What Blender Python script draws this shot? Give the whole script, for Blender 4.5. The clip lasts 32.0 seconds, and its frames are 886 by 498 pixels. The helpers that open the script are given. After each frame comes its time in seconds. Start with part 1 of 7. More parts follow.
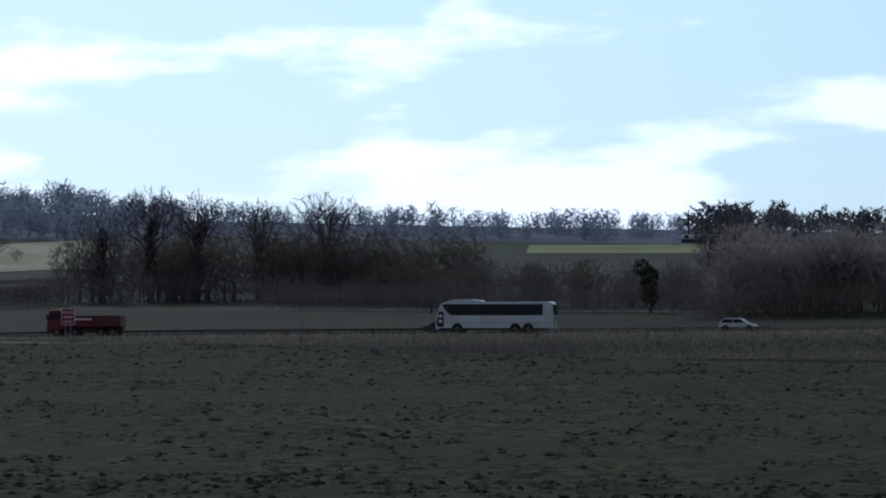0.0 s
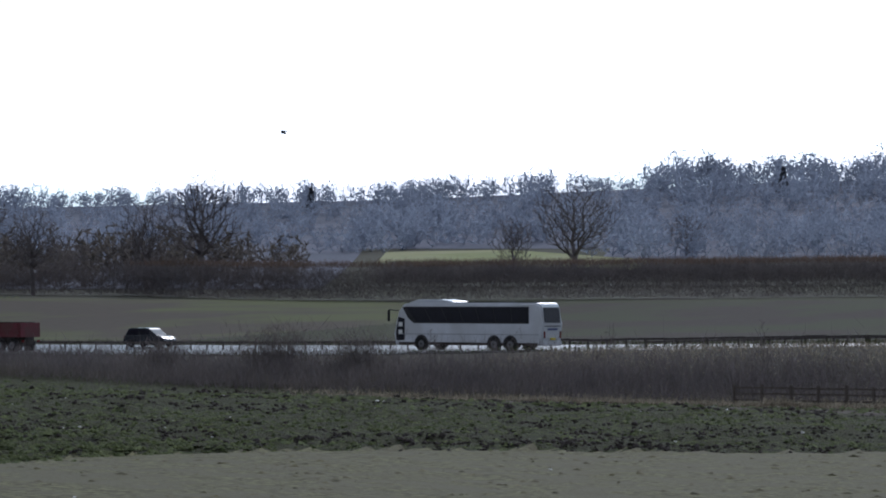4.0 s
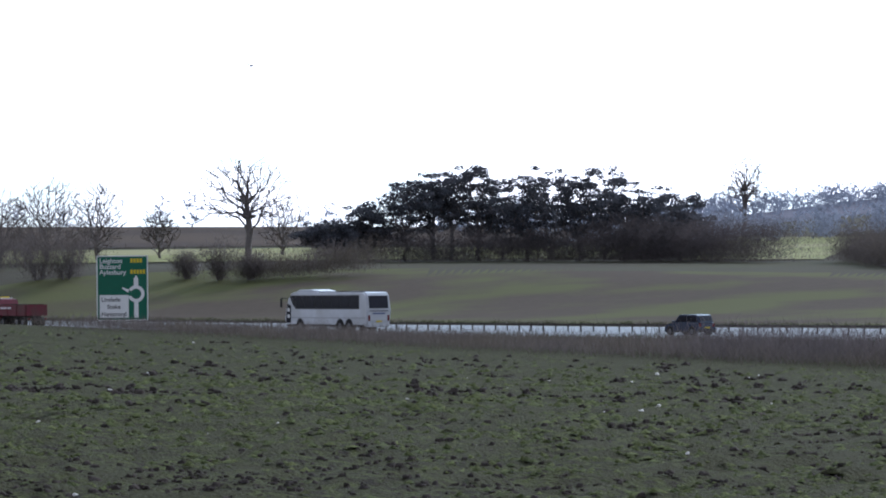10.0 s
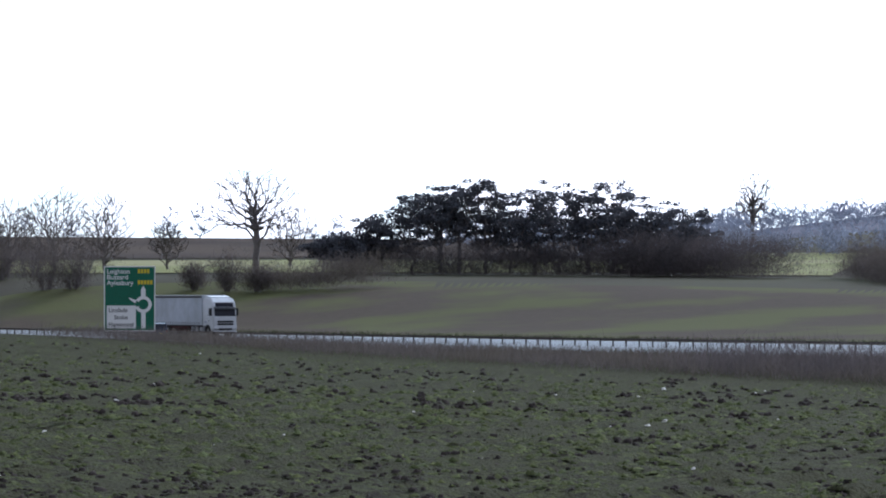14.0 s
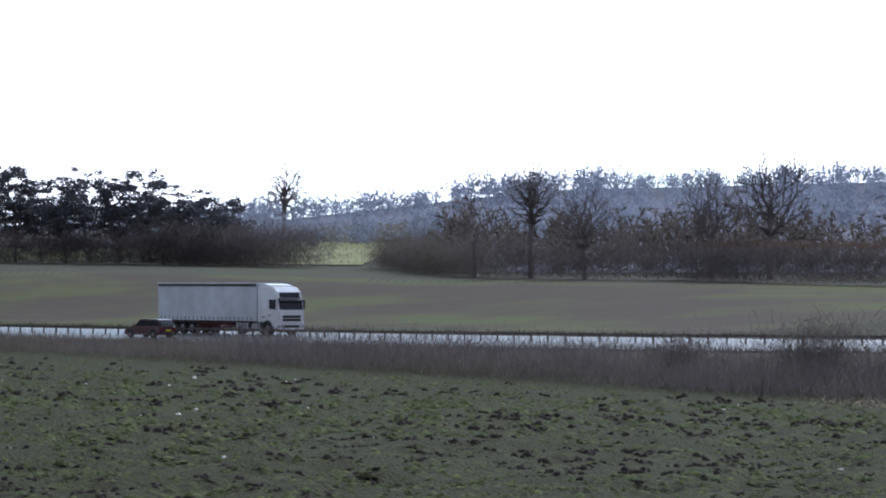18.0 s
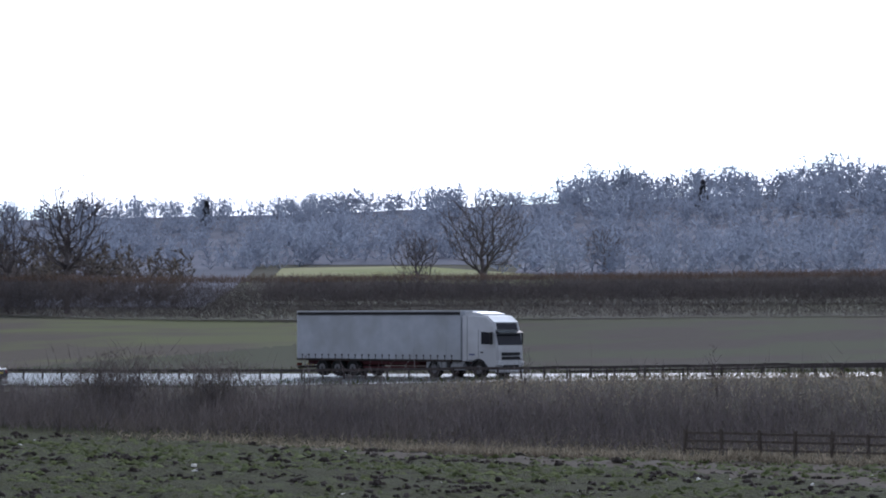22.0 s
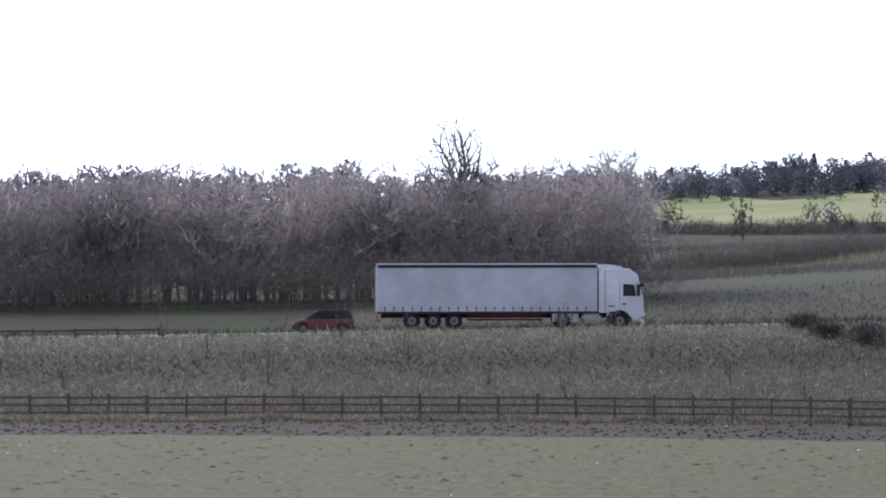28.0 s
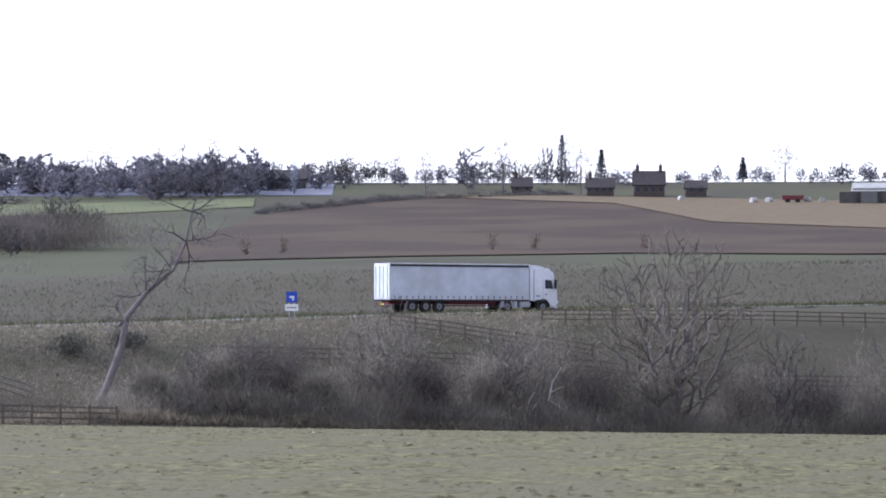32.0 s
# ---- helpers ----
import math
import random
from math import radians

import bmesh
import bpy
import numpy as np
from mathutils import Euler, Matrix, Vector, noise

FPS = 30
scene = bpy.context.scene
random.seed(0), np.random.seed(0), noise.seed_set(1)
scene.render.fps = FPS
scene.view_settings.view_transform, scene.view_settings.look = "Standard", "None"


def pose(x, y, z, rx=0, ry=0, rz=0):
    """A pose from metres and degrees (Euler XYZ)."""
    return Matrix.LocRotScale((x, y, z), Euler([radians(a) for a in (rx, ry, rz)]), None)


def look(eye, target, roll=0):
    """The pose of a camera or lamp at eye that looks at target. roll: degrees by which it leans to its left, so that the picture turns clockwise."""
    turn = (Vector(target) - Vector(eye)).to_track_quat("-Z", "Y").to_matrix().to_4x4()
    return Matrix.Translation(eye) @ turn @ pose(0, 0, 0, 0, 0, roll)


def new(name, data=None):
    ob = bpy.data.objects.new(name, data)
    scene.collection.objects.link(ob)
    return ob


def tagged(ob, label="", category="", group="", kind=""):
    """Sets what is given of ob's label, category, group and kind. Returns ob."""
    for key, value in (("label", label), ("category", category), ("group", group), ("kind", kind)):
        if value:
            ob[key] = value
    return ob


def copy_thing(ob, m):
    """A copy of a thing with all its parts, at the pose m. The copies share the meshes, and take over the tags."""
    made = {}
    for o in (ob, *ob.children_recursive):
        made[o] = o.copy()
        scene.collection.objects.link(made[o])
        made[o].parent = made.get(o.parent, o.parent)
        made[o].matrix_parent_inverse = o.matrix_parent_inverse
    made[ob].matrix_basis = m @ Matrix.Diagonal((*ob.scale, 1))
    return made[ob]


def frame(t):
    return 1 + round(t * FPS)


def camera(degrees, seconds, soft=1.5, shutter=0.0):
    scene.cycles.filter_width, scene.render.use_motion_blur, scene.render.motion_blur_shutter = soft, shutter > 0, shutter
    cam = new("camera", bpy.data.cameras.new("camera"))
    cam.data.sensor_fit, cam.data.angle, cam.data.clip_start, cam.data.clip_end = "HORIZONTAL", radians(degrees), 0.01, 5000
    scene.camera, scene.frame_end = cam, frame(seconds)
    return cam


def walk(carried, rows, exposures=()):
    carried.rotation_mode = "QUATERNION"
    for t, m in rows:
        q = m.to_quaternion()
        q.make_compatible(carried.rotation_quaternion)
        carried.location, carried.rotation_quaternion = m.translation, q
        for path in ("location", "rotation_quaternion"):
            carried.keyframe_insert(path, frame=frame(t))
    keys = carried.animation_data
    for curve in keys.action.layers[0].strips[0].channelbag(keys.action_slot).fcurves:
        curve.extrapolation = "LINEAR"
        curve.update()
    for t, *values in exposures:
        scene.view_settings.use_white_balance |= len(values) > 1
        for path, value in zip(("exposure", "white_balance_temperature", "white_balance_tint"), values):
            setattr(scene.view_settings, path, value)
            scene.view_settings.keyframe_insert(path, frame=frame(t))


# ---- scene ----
cam = camera(16.829, 32.0, soft=1.9)
EYE = 7.0

PATH = [
    (0, 70.72, -166.61, -0.18, 23.778, 1.248, 0.02),
    (0.5, 72.11, -147.85, -0.16, 28.027, 1.237, -0.05),
    (1, 70.85, -129.94, -0.15, 31.454, 1.207, 0.07),
    (1.5, 68.77, -110.91, -0.13, 35.523, 1.113, -0.04),
    (2, 64.53, -92.15, -0.11, 38.871, 1.153, -0.02),
    (2.5, 57.87, -74.07, -0.09, 41.654, 1.464, 0.01),
    (3, 50.32, -55.88, -0.08, 45.039, 1.316, 0.01),
    (3.5, 40.57, -39.18, -0.06, 48.425, 1.167, 0.00),
    (4, 28.38, -24.67, -0.04, 51.810, 1.018, -0.00),
    (4.5, 14.81, -11.57, -0.02, 55.196, 0.870, -0.00),
    (5, 2.49, -1.68, -0.00, 58.341, 0.545, -0.00),
    (5.5, 0.00, 0.00, 0.00, 60.803, 0.213, -0.45),
    (6, 0.00, 0.00, 0.00, 62.568, 0.337, -0.37),
    (6.5, 0.00, 0.00, 0.00, 64.501, 0.375, -0.11),
    (7, 0.00, 0.00, 0.00, 67.067, 0.325, 0.13),
    (7.5, 0.00, 0.00, 0.00, 68.739, 0.384, 0.27),
    (8, 0.00, 0.00, 0.00, 70.230, 0.400, 0.33),
    (8.5, 0.00, 0.00, 0.00, 71.830, 0.515, 0.56),
    (9, 0.00, 0.00, 0.00, 72.000, 0.754, 0.74),
    (9.5, 0.00, 0.00, 0.00, 72.166, 0.808, 0.65),
    (10, 0.00, 0.00, 0.00, 72.286, 0.679, 0.55),
    (10.5, 0.00, 0.00, 0.00, 72.781, 0.682, 0.43),
    (11, 0.00, 0.00, 0.00, 72.757, 0.731, 0.34),
    (11.5, 0.00, 0.00, 0.00, 72.714, 0.598, 0.27),
    (12, 0.00, 0.00, 0.00, 72.680, 0.554, 0.31),
    (12.5, 0.00, 0.00, 0.00, 72.814, 0.646, 0.37),
    (13, 0.00, 0.00, 0.00, 72.548, 0.756, 0.41),
    (13.5, 0.00, 0.00, 0.00, 72.638, 0.874, 0.23),
    (15.5, 0.00, 0.00, 0.00, 70.516, 0.944, -0.67),
    (16, 0.00, 0.00, 0.00, 69.467, 0.873, -0.71),
    (16.5, 0.00, 0.00, 0.00, 67.809, 0.793, -0.65),
    (17, 0.00, 0.00, 0.00, 67.294, 0.741, -0.56),
    (17.5, 0.00, 0.00, 0.00, 65.701, 0.645, -0.40),
    (18, 0.00, 0.00, 0.00, 63.478, 0.720, -0.14),
    (18.5, 0.00, 0.00, 0.00, 62.733, 0.635, 0.14),
    (19, 0.00, 0.00, 0.00, 61.690, 0.726, 0.17),
    (19.5, 0.00, 0.00, 0.00, 60.397, 0.878, 0.06),
    (20, 0.00, 0.00, 0.00, 59.400, 1.011, -0.04),
    (20.5, 0.00, 0.00, 0.00, 57.722, 1.131, -0.11),
    (21, 0.00, 0.00, 0.00, 55.712, 1.153, -0.14),
    (21.5, 0.00, 0.00, 0.00, 53.175, 1.219, -0.21),
    (22, 0.00, 0.00, 0.00, 50.094, 1.394, -0.03),
    (22.5, 0.00, 0.00, 0.00, 47.346, 1.242, -0.06),
    (23, 0.00, 0.00, 0.00, 44.281, 1.123, -0.14),
    (23.5, 0.00, 0.00, 0.00, 41.050, 1.219, -0.27),
    (24, 0.00, 0.00, 0.00, 37.900, 1.269, -0.23),
    (24.5, 0.00, 0.00, 0.00, 34.488, 1.266, -0.23),
    (26.5, -7.91, -33.89, 0.00, 11.280, 1.148, -0.01),
    (27, -6.52, -36.08, 0.00, 8.219, 1.084, 0.07),
    (27.5, -5.23, -37.54, 0.00, 4.422, 0.968, 0.10),
    (28, -4.14, -43.27, 0.00, 0.773, 1.033, 0.08),
    (28.5, -3.72, -48.66, 0.00, -3.317, 1.120, 0.01),
    (29, -4.01, -53.54, 0.00, -7.143, 1.180, 0.03),
    (29.2, -4.27, -55.23, 0.00, -8.746, 1.178, 0.01),
    (29.5, -5.02, -58.88, 0.00, -10.746, 1.217, -0.03),
    (30, -6.64, -64.09, 0.00, -14.008, 1.279, -0.05),
    (30.5, -9.33, -70.82, 0.00, -17.113, 1.278, -0.08),
    (30.8, -11.10, -73.90, 0.00, -19.183, 1.303, -0.10),
    (31, -12.14, -75.72, 0.00, -20.123, 1.354, -0.09),
    (31.5, -15.49, -80.77, 0.00, -22.847, 1.391, -0.07),
    (32, -17.17, -79.94, 0.00, -26.490, 1.348, -0.01)
]
EXPOSURES = [(0, -1.4, 5450, 12), (1, -1.4, 5500, 12), (2.5, -1.3, 5750, 14), (4.5, -0.45, 5750, 18), (5, -0.3, 5750, 19), (5.6, 0.2, 5750, 20), (8.5, 0.25, 5750, 20), (10.5, 0.0, 5750, 20), (13, 0.0, 5750, 20), (17, -0.05, 5750, 20), (19.2, 0.2, 5750, 20), (20.4, -0.3, 5750, 20), (21.6, -0.35, 5750, 20), (23, 0.3, 5750, 22), (24.5, 0.35, 5750, 24), (27, 0.45, 5800, 26), (30, 0.75, 5800, 26), (31, 0.95, 5800, 26), (32, 0.98, 5800, 26)]
walk(cam, [(t, pose(x, y, z + EYE, 90 + pitch, roll, yaw)) for t, x, y, z, yaw, pitch, roll in PATH], EXPOSURES)

# ---- world and sun ----
SUN_AZ, SUN_EL = 40.0, 27.0          # degrees left of +y, and above the horizon
world = bpy.data.worlds.new("world")
scene.world = world
world.use_nodes = True
wn, wl = world.node_tree.nodes, world.node_tree.links
background = wn["Background"]
sky = wn.new("ShaderNodeTexSky")
sky.sky_type = "NISHITA"
sky.sun_disc = False
sky.sun_elevation = radians(SUN_EL)
sky.sun_rotation = radians(-SUN_AZ)
sky.dust_density = 0.6
# broken cloud and pale haze over the blue: brighter towards the sun, thicker towards the horizon
SUN_DIR = (-math.sin(radians(SUN_AZ)) * math.cos(radians(SUN_EL)), math.cos(radians(SUN_AZ)) * math.cos(radians(SUN_EL)), math.sin(radians(SUN_EL)))


def span(value, a, b, c, d, smooth=False):
    node = wn.new("ShaderNodeMapRange")
    node.interpolation_type = "SMOOTHSTEP" if smooth else "LINEAR"
    for k, number in enumerate((a, b, c, d)):
        node.inputs[k + 1].default_value = number
    wl.new(value, node.inputs[0])
    return node.outputs[0]


def mixed(factor, a, b, mode="MIX"):
    node = wn.new("ShaderNodeMix")
    node.data_type = "RGBA"
    node.blend_type = mode
    for socket, value in ((node.inputs[0], factor), (node.inputs[6], a), (node.inputs[7], b)):
        if isinstance(value, (float, tuple)):
            socket.default_value = value
        else:
            wl.new(value, socket)
    return node.outputs[2]


coord = wn.new("ShaderNodeTexCoord")
stretch = wn.new("ShaderNodeMapping")
stretch.inputs["Scale"].default_value = (1.0, 1.0, 3.4)
wl.new(coord.outputs["Generated"], stretch.inputs["Vector"])
clouds = wn.new("ShaderNodeTexNoise")
clouds.inputs["Scale"].default_value = 8.0
clouds.inputs["Detail"].default_value = 7
clouds.inputs["Roughness"].default_value = 0.52
wl.new(stretch.outputs[0], clouds.inputs["Vector"])
axes = wn.new("ShaderNodeSeparateXYZ")
wl.new(coord.outputs["Generated"], axes.inputs[0])
total = wn.new("ShaderNodeMath")
wl.new(clouds.outputs["Fac"], total.inputs[0])
wl.new(span(axes.outputs["Z"], 0.0, 0.10, 0.21, 0.0), total.inputs[1])
dot = wn.new("ShaderNodeVectorMath")
dot.operation = "DOT_PRODUCT"
dot.inputs[1].default_value = SUN_DIR
wl.new(coord.outputs["Generated"], dot.inputs[0])
aureole = span(dot.outputs["Value"], 0.50, 0.95, 0.0, 1.0, True)
haze = mixed(aureole, (4.2, 4.4, 4.5, 1), (12.5, 16.5, 18.0, 1))
cloud = mixed(aureole, (5.5, 5.8, 6.0, 1), (20.5, 21.5, 22.0, 1))
clear = mixed(0.75, sky.outputs[0], haze)
wl.new(mixed(span(total.outputs[0], 0.57, 0.68, 0.0, 1.0, True), clear, cloud), background.inputs[0])
background.inputs["Strength"].default_value = 0.15
sun = new("sun", bpy.data.lights.new("sun", "SUN"))
sun.data.energy = 2.4
sun.data.angle = radians(0.6)
sun.data.color = (1.0, 0.95, 0.88)
sun.matrix_world = look((0, 0, 0), (math.sin(radians(SUN_AZ)) * math.cos(radians(SUN_EL)), -math.cos(radians(SUN_AZ)) * math.cos(radians(SUN_EL)), -math.sin(radians(SUN_EL))))

# ---- plan of the land ----
ROAD_X = [-520, -400, -309, -252, -202, -172, -149, -122, -101, -70, -40, -15, 10, 60, 96, 200, 300, 420]
ROAD_Y = [-22, 28, 62, 79, 97, 108, 115, 122.5, 128, 135, 140, 142.5, 143.5, 143.5, 143, 134, 118, 92]
ROAD_Z = [-3.6, -3.7, -3.8, -3.85, -3.85, -3.75, -3.55, -3.1, -2.65, -2.45, -2.25, -1.9, -1.45, -0.55, 0.6, 2.4, 3.6, 4.8]
EDGE_V = [33, 33, 33, 33, 33, 33, 33, 33, 34, 37, 41, 43, 44, 45, 46, 48, 50, 50]
EDGE_Z = [-2.6, -2.7, -2.8, -3.1, -4.4, -4.9, -5.3, -5.85, -6.1, -5.65, -5.6, -5.45, -5.55, -6.9, -9.2, -10.0, -9, -8]
gx = np.arange(-520, 421, 1.0)
kernel = np.exp(-0.5 * (np.arange(-45, 46) / 15.0) ** 2)
kernel /= kernel.sum()


def smoothed(values):
    v = np.interp(gx, ROAD_X, values)
    slope0, slope1 = v[1] - v[0], v[-1] - v[-2]
    padded = np.concatenate([v[0] + slope0 * np.arange(-45, 0), v, v[-1] + slope1 * np.arange(1, 46)])
    return np.convolve(padded, kernel, "valid")


LANE_Y, LANE_Z, BASE_Z, BASE_V = smoothed(ROAD_Y), smoothed(ROAD_Z), smoothed(EDGE_Z), smoothed(EDGE_V)
LANE_S = np.gradient(LANE_Y)


def value_noise(x, y, size, seed):
    """Smooth random heights from -1 to 1 on a lattice of that size in metres."""
    X, Y = x / size + 1000.0, y / size + 1000.0
    i, j = np.floor(X), np.floor(Y)
    u, w = X - i, Y - j
    u, w = u * u * (3 - 2 * u), w * w * (3 - 2 * w)

    def at(p, q):
        h = np.sin(p * 127.1 + q * 311.7 + seed) * 43758.5453
        return 2 * (h - np.floor(h)) - 1
    return (at(i, j) * (1 - u) + at(i + 1, j) * u) * (1 - w) + (at(i, j + 1) * (1 - u) + at(i + 1, j + 1) * u) * w


def roughness(x, y):
    """Clods and ruts of the near field: rough on the grassed plough, slight on the stubble."""
    k = np.where(in_stubble(x, y), 0.14, 1.0)
    return k * (0.11 * value_noise(x, y, 1.0, 3.0) + 0.09 * value_noise(x, y, 0.42, 5.0) + 0.08 * value_noise(x, y, 3.7, 9.0))


def in_stubble(x, y):
    """The stubble field to the right; the rest of the near field is rough grass and clods."""
    wedge = (x + 14 + 3 * np.sin(y * 0.11)) / np.maximum(y + 84, 1)
    return (y > -74) & (wedge > -0.24) & (wedge < 0.72) & (x + 2 * np.sin(y * 0.2) > -14 - 0.22 * np.maximum(y + 4, 0))


def crossfall(x, v):
    """The road leans towards the near side on the bend; v: metres beyond the middle of the road."""
    return -0.036 * np.interp(x, [-520, -400, -150, -105], [0.5, 1, 1, 0]) * (3.5 - np.clip(v, -9, 9))


def road_at(x, side):
    """Place and heading (degrees) on the road at x; side: metres beyond the far lane's line (negative: nearer)."""
    y, s, z = (float(np.interp(x, gx, a)) for a in (LANE_Y, LANE_S, LANE_Z))
    n = math.hypot(1, s)
    return x - side * s / n, y + side / n, z + EYE + float(crossfall(x, side + 3.5)), math.degrees(math.atan(s))


# far land by direction (degrees left of +y): foot of the far hedge, crest of the hills
FAR_A = [-69.44, -39.06, -26.04, -17.36, -8.68, -2.6, 4.34, 13.02, 29.47, 36.41, 44.22, 51.17, 59.85, 65.92, 72.87, 80.68, 90.23, 120.61]
FOOT_R = [262.2, 256.5, 245.1, 233.7, 228, 222.3, 216.6, 233.7, 273.6, 307.8, 319.2, 330.6, 342, 359.1, 376.2, 381.9, 387.6, 393.3]
FOOT_E = [1.3, 1.3, 1.22, 0.95, 0.61, 0.17, 0, 0, 0.09, 0.1, 0.07, 0.04, 0.1, 0.26, 0.33, 0.3, 0.26, 0.26]
CREST_R = [660, 660, 660, 682, 704, 704, 715, 715, 748, 770, 792, 792, 792, 770, 704, 682, 682, 682]
CREST_E = [2.86, 2.86, 2.86, 2.78, 2.52, 2.26, 2, 1.86, 2.16, 2.54, 2.32, 2.02, 1.82, 1.12, 1.12, 1.2, 1.22, 1.2]
HUB = (0.0, -26.0)


def land(x, y):
    """Height of the ground, vectorised."""
    x, y = np.asarray(x, float), np.asarray(y, float)
    yl, s, zr, zb, ev = (np.interp(x, gx, a) for a in (LANE_Y, LANE_S, LANE_Z, BASE_Z, BASE_V))
    v = (y - yl) / np.sqrt(1 + s * s) + 3.5
    zr = zr + crossfall(x, v)
    # near side: bank down to the fence, then the field up to the camera
    bank = np.clip((-v - 9) / (ev - 12), 0, 1)
    bank = bank * bank * (3 - 2 * bank)
    reach = np.interp(x, [-60, 0, 40, 100], [155, 185, 228, 240])
    t = np.clip((reach + v) / (reach - ev), 0, 1)
    field = -1.5 + (zb + 1.5) * t
    field = field + roughness(x, y) * np.clip((-v - ev) / 4, 0, 1)
    near = np.where(v > -ev, zr + (zb - zr) * bank, field)
    # far side
    dx, dy = x - HUB[0], y - HUB[1]
    r = np.hypot(dx, dy)
    a = np.degrees(np.arctan2(-dx, dy))
    fr, fe, cr, ce = (np.interp(a, FAR_A, q) for q in (FOOT_R, FOOT_E, CREST_R, CREST_E))
    q = np.clip((r - fr) / (cr - fr), 0, 1)
    rr = np.minimum(r, cr)
    far = rr * np.tan(np.radians(fe + (ce - fe) * q)) - np.clip(r - cr, 0, 900) * 0.01
    w = np.clip((v - 9) / np.maximum(v - 9 + (fr - r), 1), 0, 1)
    w = np.where(r >= fr, 1, w * w * (3 - 2 * w))
    beyond = zr + (far - zr) * w
    return np.where(v > 9, beyond, np.where(v > -9, zr, near)) + EYE


def ground_z(x, y):
    return float(land(x, y))

# ---- materials ----
def thin(m, share=0.5):
    """Lets light through: for masses of twigs, needles and grass blades."""
    n, l = m.node_tree.nodes, m.node_tree.links
    b, end = n["Principled BSDF"], n["Material Output"]
    t = n.new("ShaderNodeBsdfTranslucent")
    l.new(b.inputs["Base Color"].links[0].from_socket, t.inputs["Color"])
    mix = n.new("ShaderNodeMixShader")
    mix.inputs[0].default_value = share
    l.new(b.outputs[0], mix.inputs[1])
    l.new(t.outputs[0], mix.inputs[2])
    l.new(mix.outputs[0], end.inputs["Surface"])


def surface(name, c1, c2, size=1.0, rough=0.85, bump=0.0, fine=None, spec=0.15, metal=0.0, islands=0.0, c3=None, big=12.0):
    """Two colours mixed by noise of that size in metres, a third by broad noise, with relief and per-piece variation."""
    m = bpy.data.materials.new(name)
    m.use_nodes = True
    n, l = m.node_tree.nodes, m.node_tree.links
    b = n["Principled BSDF"]
    b.inputs["Roughness"].default_value = rough
    b.inputs["Specular IOR Level"].default_value = spec
    b.inputs["Metallic"].default_value = metal
    co = n.new("ShaderNodeTexCoord")
    t1 = n.new("ShaderNodeTexNoise")
    t1.inputs["Scale"].default_value = 1.0 / size
    t1.inputs["Detail"].default_value = 6
    t1.inputs["Roughness"].default_value = 0.65
    l.new(co.outputs["Object"], t1.inputs["Vector"])
    r1 = n.new("ShaderNodeMapRange")
    r1.inputs[1].default_value, r1.inputs[2].default_value = 0.38, 0.62
    l.new(t1.outputs["Fac"], r1.inputs[0])
    mix = n.new("ShaderNodeMix")
    mix.data_type = "RGBA"
    mix.inputs[6].default_value, mix.inputs[7].default_value = (*c1, 1), (*c2, 1)
    l.new(r1.outputs[0], mix.inputs[0])
    out = mix.outputs[2]
    if c3:
        t2 = n.new("ShaderNodeTexNoise")
        t2.inputs["Scale"].default_value = 1.0 / big
        t2.inputs["Detail"].default_value = 3
        l.new(co.outputs["Object"], t2.inputs["Vector"])
        r2 = n.new("ShaderNodeMapRange")
        r2.inputs[1].default_value, r2.inputs[2].default_value = 0.42, 0.6
        l.new(t2.outputs["Fac"], r2.inputs[0])
        mix2 = n.new("ShaderNodeMix")
        mix2.data_type = "RGBA"
        mix2.inputs[7].default_value = (*c3, 1)
        l.new(r2.outputs[0], mix2.inputs[0])
        l.new(out, mix2.inputs[6])
        out = mix2.outputs[2]
    if islands:
        g = n.new("ShaderNodeNewGeometry")
        hs = n.new("ShaderNodeHueSaturation")
        r3 = n.new("ShaderNodeMapRange")
        r3.inputs[3].default_value, r3.inputs[4].default_value = 1 - islands, 1 + islands
        l.new(g.outputs["Random Per Island"], r3.inputs[0])
        l.new(r3.outputs[0], hs.inputs["Value"])
        l.new(out, hs.inputs["Color"])
        out = hs.outputs[0]
    l.new(out, b.inputs["Base Color"])
    if bump:
        tb = n.new("ShaderNodeTexNoise")
        tb.inputs["Scale"].default_value = 1.0 / (fine or size)
        tb.inputs["Detail"].default_value = 5
        l.new(co.outputs["Object"], tb.inputs["Vector"])
        bp = n.new("ShaderNodeBump")
        bp.inputs["Strength"].default_value = 0.9
        bp.inputs["Distance"].default_value = bump
        l.new(tb.outputs["Fac"], bp.inputs["Height"])
        l.new(bp.outputs[0], b.inputs["Normal"])
    return m


M_FIELD = surface("field_grass_and_soil", (0.028, 0.024, 0.020), (0.071, 0.080, 0.031), 0.24, 0.95, 0.12, 0.08, 0.03, c3=(0.047, 0.047, 0.026), big=1.7)
M_CROP = surface("stubble_field", (0.058, 0.050, 0.031), (0.152, 0.140, 0.070), 0.16, 0.95, 0.04, 0.10, 0.05, c3=(0.106, 0.094, 0.058), big=1.3)
M_SOIL = surface("bare_soil_strip", (0.056, 0.043, 0.031), (0.044, 0.035, 0.027), 0.5, 0.95, 0.06, 0.3, 0.05, c3=(0.062, 0.049, 0.037), big=5.0)
M_VERGE = surface("rough_grass_bank", (0.064, 0.060, 0.042), (0.084, 0.070, 0.054), 0.8, 0.95, 0.08, 0.4, 0.05, c3=(0.066, 0.061, 0.042), big=5.0)
M_FAR = surface("winter_crop_field", (0.042, 0.034, 0.026), (0.050, 0.040, 0.033), 1.2, 0.95, 0.03, 0.6, 0.03, c3=(0.046, 0.048, 0.026), big=12.0)
